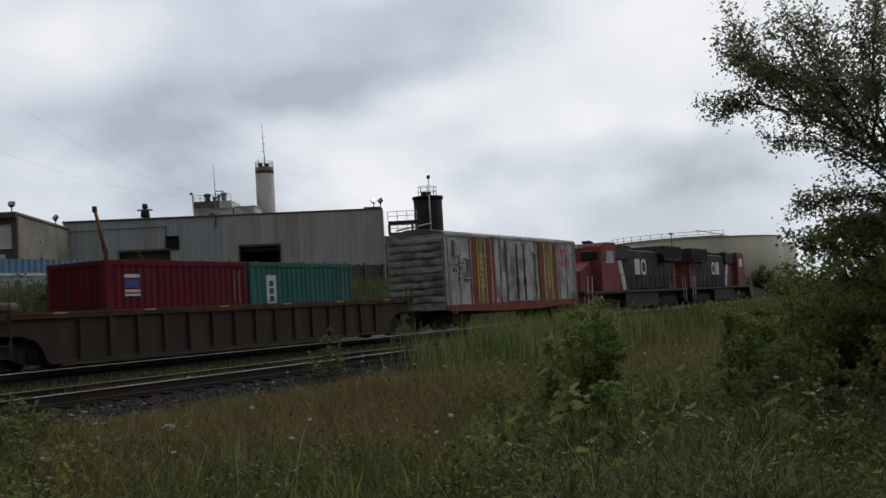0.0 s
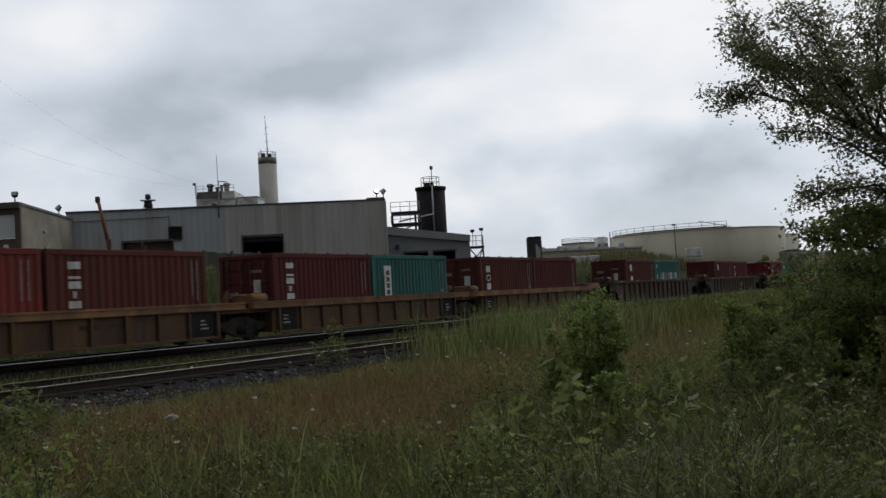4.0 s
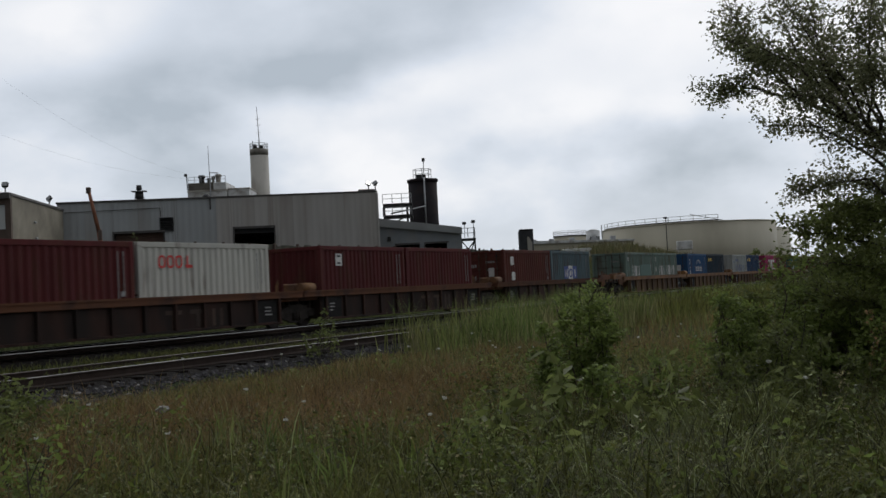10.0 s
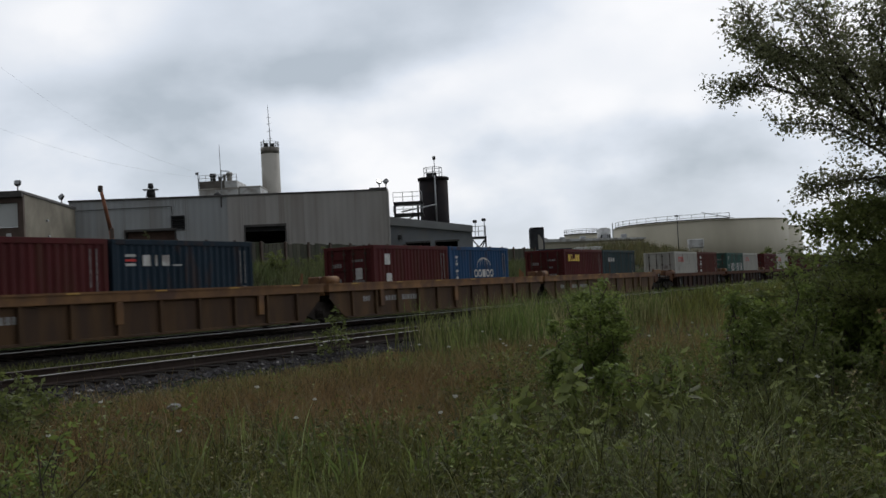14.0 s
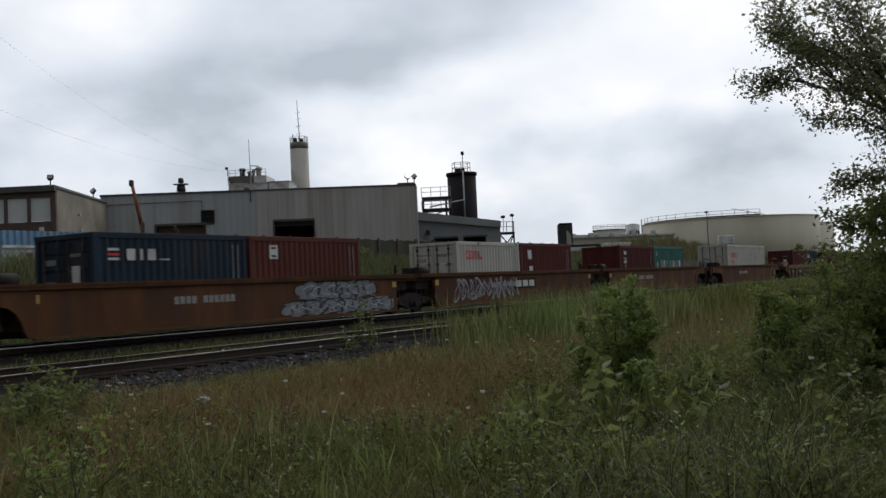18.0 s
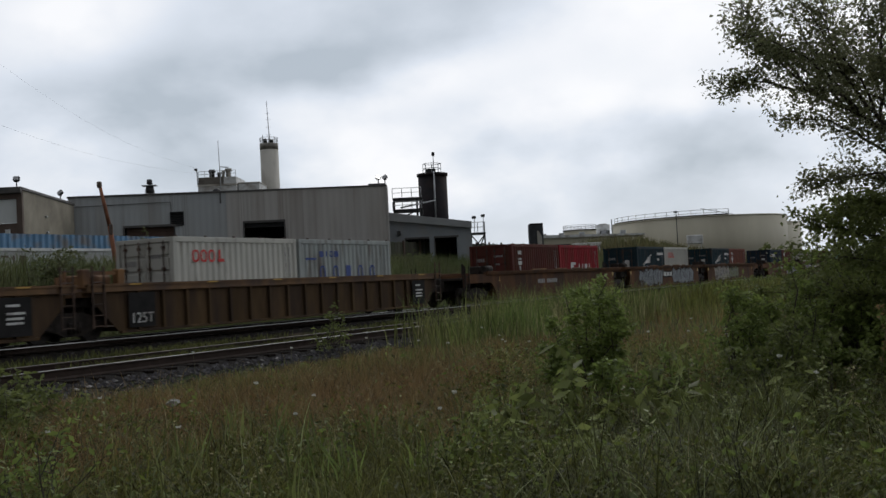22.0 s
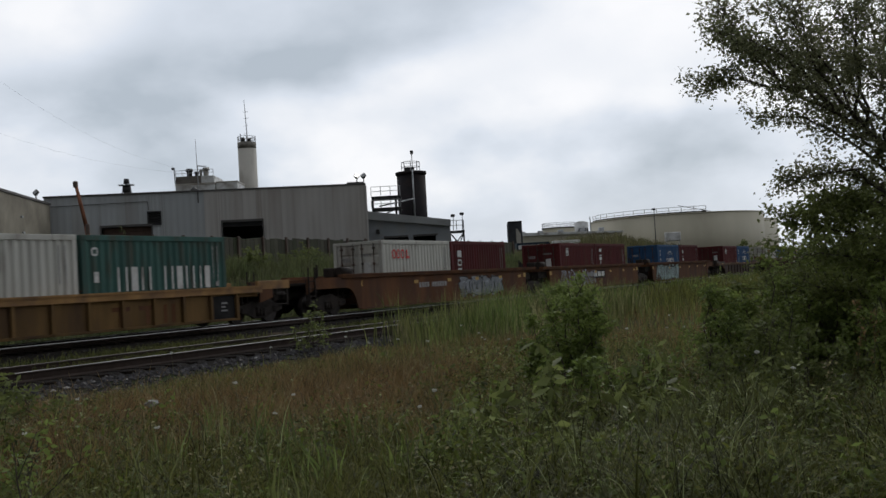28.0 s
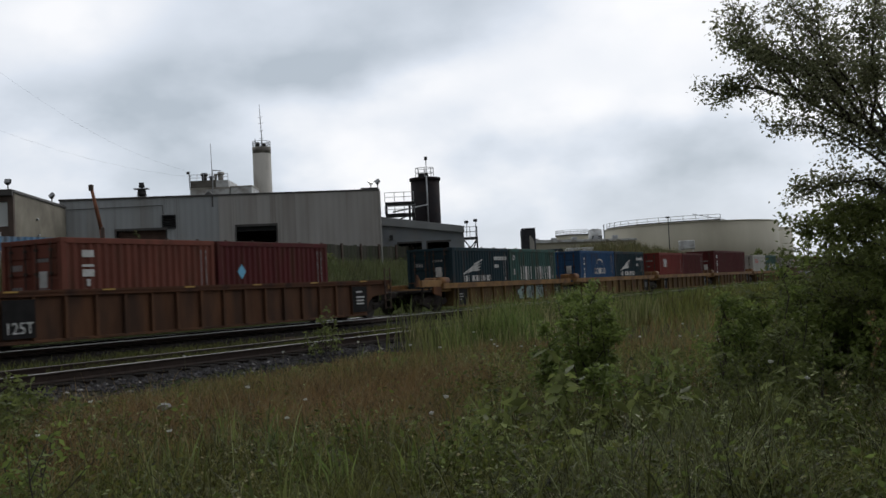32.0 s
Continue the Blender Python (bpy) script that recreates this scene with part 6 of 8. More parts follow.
def low_annex():
    root = thing("loading_annex", "low pale annex with a sloping grey fascia", "building", Matrix.Translation((-4.35, 78.0, 0)))
    # bluish-white wall, darkened so its colour carries the fascia's shadow
    M_AN = mat("shaded_blue_white_wall", (0.25, 0.27, 0.285), 0.7, 0, 0.08, 0.8, dirt=(0.26, 0.26, 0.25), dirt_amount=0.4)
    M_FA = mat("grey_fascia", (0.28, 0.29, 0.29), 0.6, 0, 0.1, 1)
    w = 6.2
    made("fascia", M_FA, lambda bm: prism(bm, [(-0.35, 6.13), (-0.35, 6.78), (w, 5.75), (w, 5.25)], -0.25, 0.0), root, "sloping grey fascia board")
    made("roof", M_TRIM, lambda bm: prism(bm, [(-0.35, 6.62), (-0.35, 6.74), (w, 5.71), (w, 5.6)], 0.0, 16), root)
    for a, c, z0, z1 in ((-0.35, 1.0, 1.8, 4.75), (2.9, 3.25, 1.8, 4.75), (5.0, w - 0.05, 1.8, 4.75)):
        made("wall", M_AN, lambda bm: box(bm, a, c, 0.05, 0.3, z0, z1), root, "pale blue-grey wall")
    made("upper_wall", M_AN, lambda bm: prism(bm, [(-0.35, 4.75), (w - 0.05, 4.75), (w - 0.05, 5.3), (-0.35, 6.2)], 0.05, 0.3), root, "pale blue-grey wall")
    made("side_wall", M_AN, lambda bm: box(bm, w - 0.3, w - 0.05, 0.3, 16, 1.8, 5.4), root)
    made("inner_back", M_DARK, lambda bm: box(bm, 0.2, w - 0.4, 6, 6.2, 1.8, 5.2), root)
    for a in (1.0, 3.25):
        made("doorway_frame", M_TRIM, lambda bm: (box(bm, a, a + 1.9, 0.0, 0.35, 4.62, 4.75), box(bm, a, a + 0.08, 0.0, 0.3, 1.8, 4.62)), root)
    made("wall_lamp", M_BLACK, lambda bm: box(bm, 0.45, 0.72, -0.25, 0.05, 4.95, 5.3, 0.03), root)
    st = thing("stair_platform", "small steel stair platform with lamp poles", "platform", Matrix.Translation((1.75, 79.0, 0)))
    made("deck", M_BLACK, lambda bm: box(bm, -0.1, 1.15, -0.6, 0.8, 4.75, 4.9), st)
    made("railing", M_METAL, lambda bm: railing(bm, [(-0.05, -0.55, 4.9), (0.55, -0.55, 4.9), (1.1, -0.55, 4.9), (1.1, 0.7, 4.9)], 0.8, 0.03), st)
    for x0, x1 in ((0.0, 1.1), (1.1, 0.0), (0.5, 1.1)):
        made("strut", M_BLACK, lambda bm: tube(bm, (x0, -0.5, 3.4), (x1, -0.5, 4.75), 0.05, seg=6), st)
    for x in (0.02, 1.08):
        made("leg", M_BLACK, lambda bm: box(bm, x - 0.06, x + 0.06, -0.56, -0.44, 1.8, 4.75), st)
    for x, z in ((0.3, 6.0), (1.0, 6.1)):
        made("lamp_pole", M_METAL, lambda bm: tube(bm, (x, 0, 4.9), (x + 0.05, 0, z), 0.03, seg=6), st)
        made("lamp_head", M_BLACK, lambda bm: (box(bm, x - 0.15, x + 0.18, -0.12, 0.12, z, z + 0.22, 0.05),), st)


def concrete_tower():
    root = thing("concrete_silo", "tall round concrete silo with rooftop mast", "silo", Matrix.Translation((-27.6, 160, 0)))
    made("shaft", M_CONC, lambda bm: tube(bm, (0, 0, 0), (0, 0, 23.6), 1.44, seg=32), root)
    made("crown", mat("stained_concrete", (0.24, 0.225, 0.195), 0.9, 0, 0.4, 0.8), lambda bm: tube(bm, (0, 0, 23.6), (0, 0, 24.6), 1.45, seg=32), root, "dark stained crown")
    made("railing", M_METAL, lambda bm: railing(bm, ring(0, 0, 24.6, 1.4, 9), 0.9, 0.05, True), root)
    made("mast", M_METAL, lambda bm: (tube(bm, (0.15, 0, 24.6), (-0.1, 0, 31.4), 0.09, 0.04, 6), *[tube(bm, (-0.35, 0, z), (0.4, 0, z + 0.1), 0.03, seg=5) for z in (26.0, 27.2, 28.4, 29.4)]), root, "thin aerial mast")
    made("aerial_gear", M_BLACK, lambda bm: (box(bm, -0.9, -0.3, -0.4, 0.4, 24.6, 25.4, 0.05), tube(bm, (-0.95, 0, 24.6), (-0.95, 0, 26.0), 0.06, seg=6), box(bm, 0.2, 0.7, -0.3, 0.3, 24.6, 25.2, 0.05)), root)
    pent = thing("roof_penthouse", "white rooftop plant room with ducts", "building", Matrix.Translation((-24.7, 110, 0)))
    made("block", M_WHITE, lambda bm: box(bm, -2.2, 2.0, 0, 5, 8, 12.95, 0.03), pent)
    made("band", M_CONC, lambda bm: box(bm, -2.24, 2.04, -0.05, 5, 12.95, 13.15), pent, "stained concrete band")
    made("upper_wall", mat("grimy_plant_wall", (0.20, 0.185, 0.16), 0.9, 0, 0.35, 1.2, dirt=(0.07, 0.06, 0.05), dirt_amount=0.5), lambda bm: box(bm, -2.15, 0.6, 0.05, 4.9, 13.15, 13.95, 0.02), pent, "grimy upper wall")
    made("upper_block", M_WHITE, lambda bm: box(bm, 0.62, 1.98, 0.02, 4.9, 13.15, 13.9, 0.02), pent)
    made("lower_block", M_WHITE, lambda bm: box(bm, 2.1, 4.4, 0.5, 5, 8, 13.1, 0.03), pent, "lower white block")
    made("lower_coping", M_CONC, lambda bm: box(bm, 2.06, 4.46, 0.45, 5, 13.1, 13.25, 0.02), pent)
    for x, w, h in ((-0.75, 0.42, 0.9), (0.05, 0.3, 0.55), (0.5, 0.22, 0.75), (1.05, 0.42, 0.95)):
        made("roof_fan", M_BLACK if x < 0.3 else M_CONC, lambda bm: (tube(bm, (x, 0.6, 13.9), (x, 0.6, 13.9 + h * 0.7), w * 0.7, seg=10), tube(bm, (x, 0.6, 13.9 + h * 0.7), (x, 0.6, 13.9 + h), w, w * 0.8, 10)), pent)
    made("pipe", M_METAL, lambda bm: (tube(bm, (0.3, -0.12, 12.3), (0.3, -0.12, 15.0), 0.06, seg=6), tube(bm, (0.3, -0.12, 15.0), (1.15, 0.3, 14.95), 0.06, seg=6)), pent)
    made("railing", M_METAL, lambda bm: railing(bm, [(-2.1, 0, 13.9), (-1.4, 0, 13.9), (-0.7, 0, 13.9), (0, 0, 13.9), (0.7, 0, 13.9), (1.4, 0, 13.9), (1.95, 0, 13.9)], 0.7, 0.03), pent)
    made("mast", M_METAL, lambda bm: tube(bm, (0.14, 0.5, 14.4), (0.08, 0.5, 18.0), 0.045, 0.025, 6), pent)
    made("bracket", M_BLACK, lambda bm: (tube(bm, (-2.2, 0, 13.2), (-2.25, 0, 14.8), 0.05, seg=6), box(bm, -2.5, -2.2, -0.1, 0.1, 14.7, 14.95)), pent)
    # plain lower building that carries the plant room
    bl = thing("rear_building", "plain pale building behind the hall", "building", Matrix.Translation((-26, 110, 0)))
    made("wall", M_CONC, lambda bm: box(bm, -6, 9, 0.6, 22, 1.5, 8.0), bl)
    for k, (p, q) in enumerate((((-26.7, 110, 14.9), (-27.0, 40, 19.0)), ((-26.7, 110.2, 14.4), (-34.0, 40, 17.0)))):
        cable = thing("overhead_cable", "thin dark overhead cable", "cable", group="overhead cables")
        pts = [Vector(p).lerp(Vector(q), i / 14) - Vector((0, 0, 2.2 * math.sin(math.pi * i / 14))) for i in range(15)]
        made("wire", M_BLACK, lambda bm: [tube(bm, a, c, 0.004, seg=4) for a, c in zip(pts, pts[1:])], cable)


def storage_tanks():
    for x, y, r, top in ((45.3, 184.5, 15.4, 10.1), (55.2, 205, 15.0, 9.6)):
        root = thing("storage_tank", "large cream cylindrical storage tank", "tank", Matrix.Translation((x, y, 0)), "storage tanks")
        made("shell", M_TANK, lambda bm: tube(bm, (0, 0, -0.5), (0, 0, top), r, seg=72), root)
        made("rim", M_TANK, lambda bm: [tube(bm, p, q, 0.09, seg=5) for p, q in zip(ring(0, 0, top, r, 72), ring(0, 0, top, r, 72)[1:] + ring(0, 0, top, r, 72)[:1])], root)
        if r > 15.2:
            made("walkway_railing", M_METAL, lambda bm: railing(bm, ring(0, 0, top, r - 0.3, 12, math.radians(182), math.radians(276)), 1.1, 0.05), root, "pale walkway railing on the rim")
            way = ring(0, 0, top + 0.18, r - 0.3, 12, math.radians(182), math.radians(276))
            for p, q in zip(way, way[1:]):
                made("walkway_plank", M_BLACK, lambda bm: tube(bm, p, q, 0.12, seg=4), root)
            made("ladder", M_METAL, lambda bm: [tube(bm, (-r - 0.15, dy, 1.0), (-r - 0.15, dy, top + 1.1), 0.05, seg=5) for dy in (-0.3, 0.3)], root)
            made("stair", M_METAL, lambda bm: [tube(bm, (p[0], p[1], p[2]), (q[0], q[1], q[2]), 0.06, seg=4) for p, q in [((-3.2, -r - 0.1, top + 1.3), (2.2, -r - 0.1, top + 0.1))]], root)
    p = thing("lamp_post", "thin lamp post before the cream tank", "lamp post", Matrix.Translation((34.2, 152, 0)))
    made("pole", M_BLACK, lambda bm: tube(bm, (0, 0, 2), (0, 0, 9.9), 0.09, 0.06, 8), p)
    made("lamp_head", M_BLACK, lambda bm: box(bm, -0.35, 0.2, -0.15, 0.15, 9.9, 10.15, 0.04), p)
    b = thing("site_tank", "small white tank on legs", "tank", Matrix.Translation((35.8, 148, 0)))
    made("body", M_WHITE, lambda bm: (box(bm, -1.1, 1.1, -0.5, 0.5, 5.0, 6.3, 0.1),), b)
    for sx in (-0.9, 0.9):
        made("leg", M_WHITE, lambda bm: box(bm, sx - 0.06, sx + 0.06, -0.1, 0.1, 2.0, 5.0), b)


def far_yard():
    """The things between the hall and the tanks."""
    k = thing("hopper", "dark grey boxy hopper with a pale chute side", "hopper", Matrix.Translation((12.15, 140, 0)))
    made("body", mat("dark_hopper_paint", (0.035, 0.037, 0.042), 0.7, 0, 0.3, 1.5), lambda bm: box(bm, -0.98, 0.98, 0, 2.0, 2.0, 8.62, 0.12), k)
    made("cap", M_SILO, lambda bm: box(bm, -0.9, 0.98, -0.04, 2.0, 8.55, 8.76, 0.06), k)
    made("chute", M_CONC, lambda bm: prism(bm, [(0.1, 2.0), (0.75, 2.0), (0.75, 6.9), (0.3, 7.7), (0.1, 7.7)], -0.1, -0.02), k, "pale sloping chute")
    lb = thing("low_shed", "long low cream shed behind the line", "building", Matrix.Translation((17.5, 158, 0)))
    made("wall", M_TANK, lambda bm: box(bm, -3.9, 12.8, 0, 9, 1.5, 7.35), lb)
    made("roof", M_WHITE, lambda bm: prism(bm, [(-4.0, 7.35), (13.0, 7.1), (13.0, 7.35), (-4.0, 7.85)], -0.3, 9.3), lb, "pale flat shed roof")
    for x in (-2.6, 0.2, 3.4, 6.8, 9.8):
        made("roof_unit", M_METAL, lambda bm: box(bm, x - 0.4, x + 0.4, 0.5, 1.5, 7.5, 8.05, 0.05), lb)
    t2 = thing("round_tank", "low cream round tank with a railed rim", "tank", Matrix.Translation((22.05, 170, 0)))
    made("shell", M_TANK, lambda bm: tube(bm, (0, 0, 2), (0, 0, 8.75), 2.75, seg=36), t2)
    made("rim", M_BLACK, lambda bm: tube(bm, (0, 0, 8.75), (0, 0, 8.9), 2.85, seg=36), t2)
    made("railing", M_METAL, lambda bm: railing(bm, ring(0, 0, 8.9, 2.75, 14), 0.75, 0.04, True), t2)
    t3 = thing("white_vessel", "short white vessel on the shed roof", "tank", Matrix.Translation((24.4, 160, 0)))
    made("shell", M_WHITE, lambda bm: (tube(bm, (0, 0, 7.2), (0, 0, 9.0), 1.08, seg=24), tube(bm, (0, 0, 9.0), (0, 0, 9.25), 1.08, 0.5, 24)), t3)
    made("pipework", M_BLACK, lambda bm: [tube(bm, (-0.7 + i * 0.35, -1.2, 7.5), (-0.5 + i * 0.3, -1.2, 8.1), 0.12, seg=6) for i in range(5)], t3)
    for i, (x, y, w, col) in enumerate(((13.3, 128, 4.2, M["navy"]), (17.4, 127, 3.4, M_WHITE))):
        tr = thing("parked_trailer", "parked blue and white trailer behind the fence" if i == 0 else "parked white trailer behind the fence", "trailer", Matrix.Translation((x, y, -1.0)))
        made("box", col, lambda bm: box(bm, -w / 2, w / 2, 0, 2.4, 4.4, 6.3, 0.06), tr)
        made("stripe", M_WHITE, lambda bm: box(bm, -w / 2 + 0.2, w / 2 - 0.5, -0.02, 0.0, 5.5, 6.0), tr, "white band on the side")
        made("chassis", M_BLACK, lambda bm: box(bm, -w / 2, w / 2, 0.1, 2.3, 3.0, 4.4), tr)


def yard_edge():
    # board fence along the top of the bank
    root = thing("board_fence", "grey weathered board fence along the bank", "fence", Matrix.Translation(site(41.5, 40.0, 0)) @ pose(0, 0, 0, 0, 0, 90 - TURN))
    rnd = random.Random(4)
    def post(bm):
        box(bm, -0.07, 0.07, -0.14, 0.0, 1.7, 4.5, 0.01)
        return M_BROWN
    def board(bm):
        box(bm, 0.01, 0.39, 0.0, 0.03, 1.8, 4.4, 0.005)
        return M_FENCE
    for i in range(21):
        again("post", shared(("fence_post",), post), root, "", pose(i * 2.4, 0, 0))
    for i in range(120):
        again("board", shared(("fence_board",), board), root, "", pose(i * 0.4, 0, rnd.uniform(-0.07, 0.05)))
    made("top_rail", M_BROWN, lambda bm: box(bm, 0, 48, 0.03, 0.1, 4.0, 4.12), root)
    # blue open-top bin
    b = thing("roll_off_trailer", "long blue ribbed open-top trailer with pale lower band", "trailer", Matrix.Translation(site(35.1, 41.5, 0)) @ pose(0, 0, 0, 0, 0, 90 - TURN))
    blue = mat("pale_blue_bin_paint", (0.14, 0.27, 0.42), 0.5, 0, 0.15, 1, dirt=(0.2, 0.2, 0.2), dirt_amount=0.4)
    made("upper_side", blue, lambda bm: corrugate(bm, -6.1, 6.1, 3.75, 4.42, lambda u, d, z: (u, -1.25 + d, z), 0.36, 0.09), b)
    made("lower_side", M_CLAD_PALE, lambda bm: box(bm, -6.1, 6.1, -1.2, -1.14, 2.4, 3.62), b, "pale grey lower side")
    made("band", M_WHITE, lambda bm: box(bm, -6.1, 6.1, -1.26, -1.16, 3.62, 3.75), b, "white rail")
    made("rear_side", blue, lambda bm: box(bm, -6.1, 6.1, 1.15, 1.2, 2.4, 4.4), b)
    made("end", blue, lambda bm: (box(bm, 6.05, 6.1, -1.14, 1.15, 2.4, 4.4), box(bm, -6.1, -6.05, -1.14, 1.15, 2.4, 4.4)), b)
    made("cargo", M_CONC, lambda bm: box(bm, -6.0, 6.0, -1.1, 1.1, 2.5, 4.05), b, "pale load inside")
    made("sign", M_BROWN, lambda bm: glyphs(bm, "bzib", -4.9, 2.95, 2.0, 0.45, -1.2), b, "dark red-brown sign bars")
    made("chassis", M_BLACK, lambda bm: box(bm, -6.0, 6.0, -0.9, 0.9, 2.1, 2.4), b)
    for x in (-4.8, -3.6, 4.6):
        made("wheel", M_BLACK, lambda bm: tube(bm, (x, -1.15, 2.3), (x, -0.85, 2.3), 0.5, seg=16), b)
    # leaning pole
    p = thing("leaning_pole", "leaning orange-brown wooden pole", "pole", Matrix.Translation((-15.9, 48, 0)))
    made("pole", M_WOOD, lambda bm: (tube(bm, (0.3, 0, 1.5), (-0.1, 0, 4.6), 0.12, 0.11, 8), tube(bm, (-0.1, 0, 4.6), (-0.5, 0, 6.55), 0.10, 0.08, 8)), p)
    made("bark_ridge", M_BROWN, lambda bm: (box(bm, -0.62, -0.42, -0.1, 0.1, 6.45, 6.75, 0.03), box(bm, -0.08, 0.1, -0.2, -0.1, 4.2, 4.7, 0.03)), p)


metal_hall()
office_block()
black_silo()
low_annex()
concrete_tower()
storage_tanks()
far_yard()
yard_edge()


# ---- plants ----
def leaf_mat(name, col, alt, each=0.6, trans=0.4, rough=0.5):
    return mat(name, col, rough, 0, 0.25, 0.7, second=alt, patch=0.5, patch_scale=0.5, each=each, island=True, spec=0.22, translucent=trans)


M_GRASS = leaf_mat("green_grass", (0.114, 0.13, 0.030), (0.125, 0.124, 0.036), 0.75)
M_DRY = leaf_mat("dry_brown_grass", (0.205, 0.130, 0.058), (0.16, 0.115, 0.046), 0.75)
M_STRAW = leaf_mat("pale_straw", (0.36, 0.31, 0.18), (0.28, 0.26, 0.13))
M_BANK = leaf_mat("bank_weed", (0.108, 0.135, 0.052), (0.12, 0.13, 0.058), 0.5)
M_REED = leaf_mat("reed_green", (0.14, 0.195, 0.055), (0.165, 0.175, 0.062), 0.6)
M_LEAF = leaf_mat("shrub_leaf", (0.162, 0.190, 0.060), (0.134, 0.160, 0.052), 0.35, 0.5)
M_LEAF_LIGHT = leaf_mat("young_leaf", (0.184, 0.236, 0.062), (0.152, 0.20, 0.055), 0.4, 0.5)
M_TREE = leaf_mat("tree_leaf", (0.185, 0.20, 0.10), (0.20, 0.205, 0.115), 0.35, 0.5)
M_MOUND = leaf_mat("faded_mound_weed", (0.15, 0.13, 0.062), (0.12, 0.12, 0.055), 0.5)
M_BARK = mat("grey_brown_bark", (0.06, 0.05, 0.04), 0.9, 0, 0.35, 6, bump=0.5)
M_STEM = mat("green_stem", (0.10, 0.10, 0.045), 0.8, 0, 0.25, 6)
M_FLOWER = mat("white_flower", (0.62, 0.62, 0.56), 0.7, 0, 0.1, 30)
M_SCRAP = mat("grimy_white_plastic", (0.28, 0.28, 0.26), 0.6, 0, 0.2, 20)
M_WEED = leaf_mat("grey_green_weed", (0.112, 0.138, 0.032), (0.094, 0.118, 0.027), 0.7)


M_LUSH = leaf_mat("lush_grass", (0.09, 0.098, 0.026), (0.078, 0.084, 0.024), 0.9)
M_PALE = leaf_mat("pale_grey_green_grass", (0.27, 0.31, 0.13), (0.23, 0.26, 0.11), 0.6, 0.3)
M_BROAD = leaf_mat("broad_yellow_green_leaf", (0.24, 0.275, 0.09), (0.20, 0.235, 0.075), 0.5, 0.4)


def blades(name, label, spots, tall, wide, material, seed, bend=0.35, category="grass"):
    """Blades of grass at the spots (x, y, z, size), all in one mesh."""
    rnd = np.random.RandomState(seed)
    p = np.array(spots, float)
    n = len(p)
    a = rnd.uniform(0, 2 * np.pi, n)
    h = p[:, 3] * tall * rnd.uniform(0.55, 1.25, n)
    w = wide * rnd.uniform(0.7, 1.4, n)
    lean = bend * h * rnd.uniform(0.2, 1.3, n)
    face = rnd.uniform(0, 2 * np.pi, n)
    sx, sy = np.cos(face) * w, np.sin(face) * w
    lx, ly = np.cos(a) * lean, np.sin(a) * lean
    v = np.empty((n, 5, 3))
    base = p[:, :3]
    v[:, 0] = base + np.stack([-sx, -sy, np.zeros(n) - 0.03], 1)
    v[:, 1] = base + np.stack([sx, sy, np.zeros(n) - 0.03], 1)
    mid = np.stack([lx * 0.35, ly * 0.35, h * 0.6], 1)
    v[:, 2] = base + mid + np.stack([sx * 0.8, sy * 0.8, np.zeros(n)], 1)
    v[:, 3] = base + mid - np.stack([sx * 0.8, sy * 0.8, np.zeros(n)], 1)
    v[:, 4] = base + np.stack([lx, ly, h], 1)
    k = np.arange(n) * 5
    me = bpy.data.meshes.new(name)
    me.vertices.add(n * 5)
    me.vertices.foreach_set("co", v.reshape(-1))
    loops = np.stack([k, k + 1, k + 2, k + 3, k + 3, k + 2, k + 4], 1).reshape(-1)
    me.loops.add(len(loops))
    me.loops.foreach_set("vertex_index", loops.astype(np.int32))
    me.polygons.add(2 * n)
    starts = np.stack([np.arange(n) * 7, np.arange(n) * 7 + 4], 1).reshape(-1)
    me.polygons.foreach_set("loop_start", starts.astype(np.int32))
    me.update(calc_edges=True)
    me.validate()
    me.materials.append(material)
    return tagged(new(name, me), label, category, kind="stuff")


def field(n, y0, y1, seed, keep, size=lambda x, y: 1.0, spread=0.56):
    """Spots over the meadow before the camera; keep(x, y): how likely a spot is taken."""
    rnd = np.random.RandomState(seed)
    out = []
    while len(out) < n:
        y = math.sqrt(rnd.uniform(y0 * y0, y1 * y1))
        x = rnd.uniform(-spread, spread) * y
        across = x * OFF.x + y * OFF.y
        if across > 11.85 + 0.5 * noise.noise((x * 0.6, y * 0.6, 5)) or rnd.uniform() > keep(x, y):
            continue
        out.append((x, y, ground_height(x, y), size(x, y)))
    return out


def dryness(x, y):
    v = noise.noise((x * 0.35, y * 0.22, 7.0)) * 0.9 + noise.noise((x * 1.1, y * 0.7, 3.0)) * 0.4
    far = hump(y, 8.0, 11.5)
    return min(1.0, max(0.0, 0.30 + 0.45 * far + 1.15 * v - 0.42 * hump(x, 0.8, 3.5)))


def short(x, y):
    """Grass is low towards the track shoulder and by the camera's feet."""
    return (1 - 0.5 * hump(x * OFF.x + y * OFF.y, 8.5, 11.5)) * (0.8 + 0.45 * noise.noise((x * 0.9, y * 0.9, 1)) + 0.35 * noise.noise((x * 3.1, y * 2.2, 6)))


def tuft(x, y):
    """Grass grows in tufts with darker gaps between."""
    return min(1.0, max(0.12, 0.5 + 1.5 * noise.noise((x * 2.6, y * 1.7, 2))))


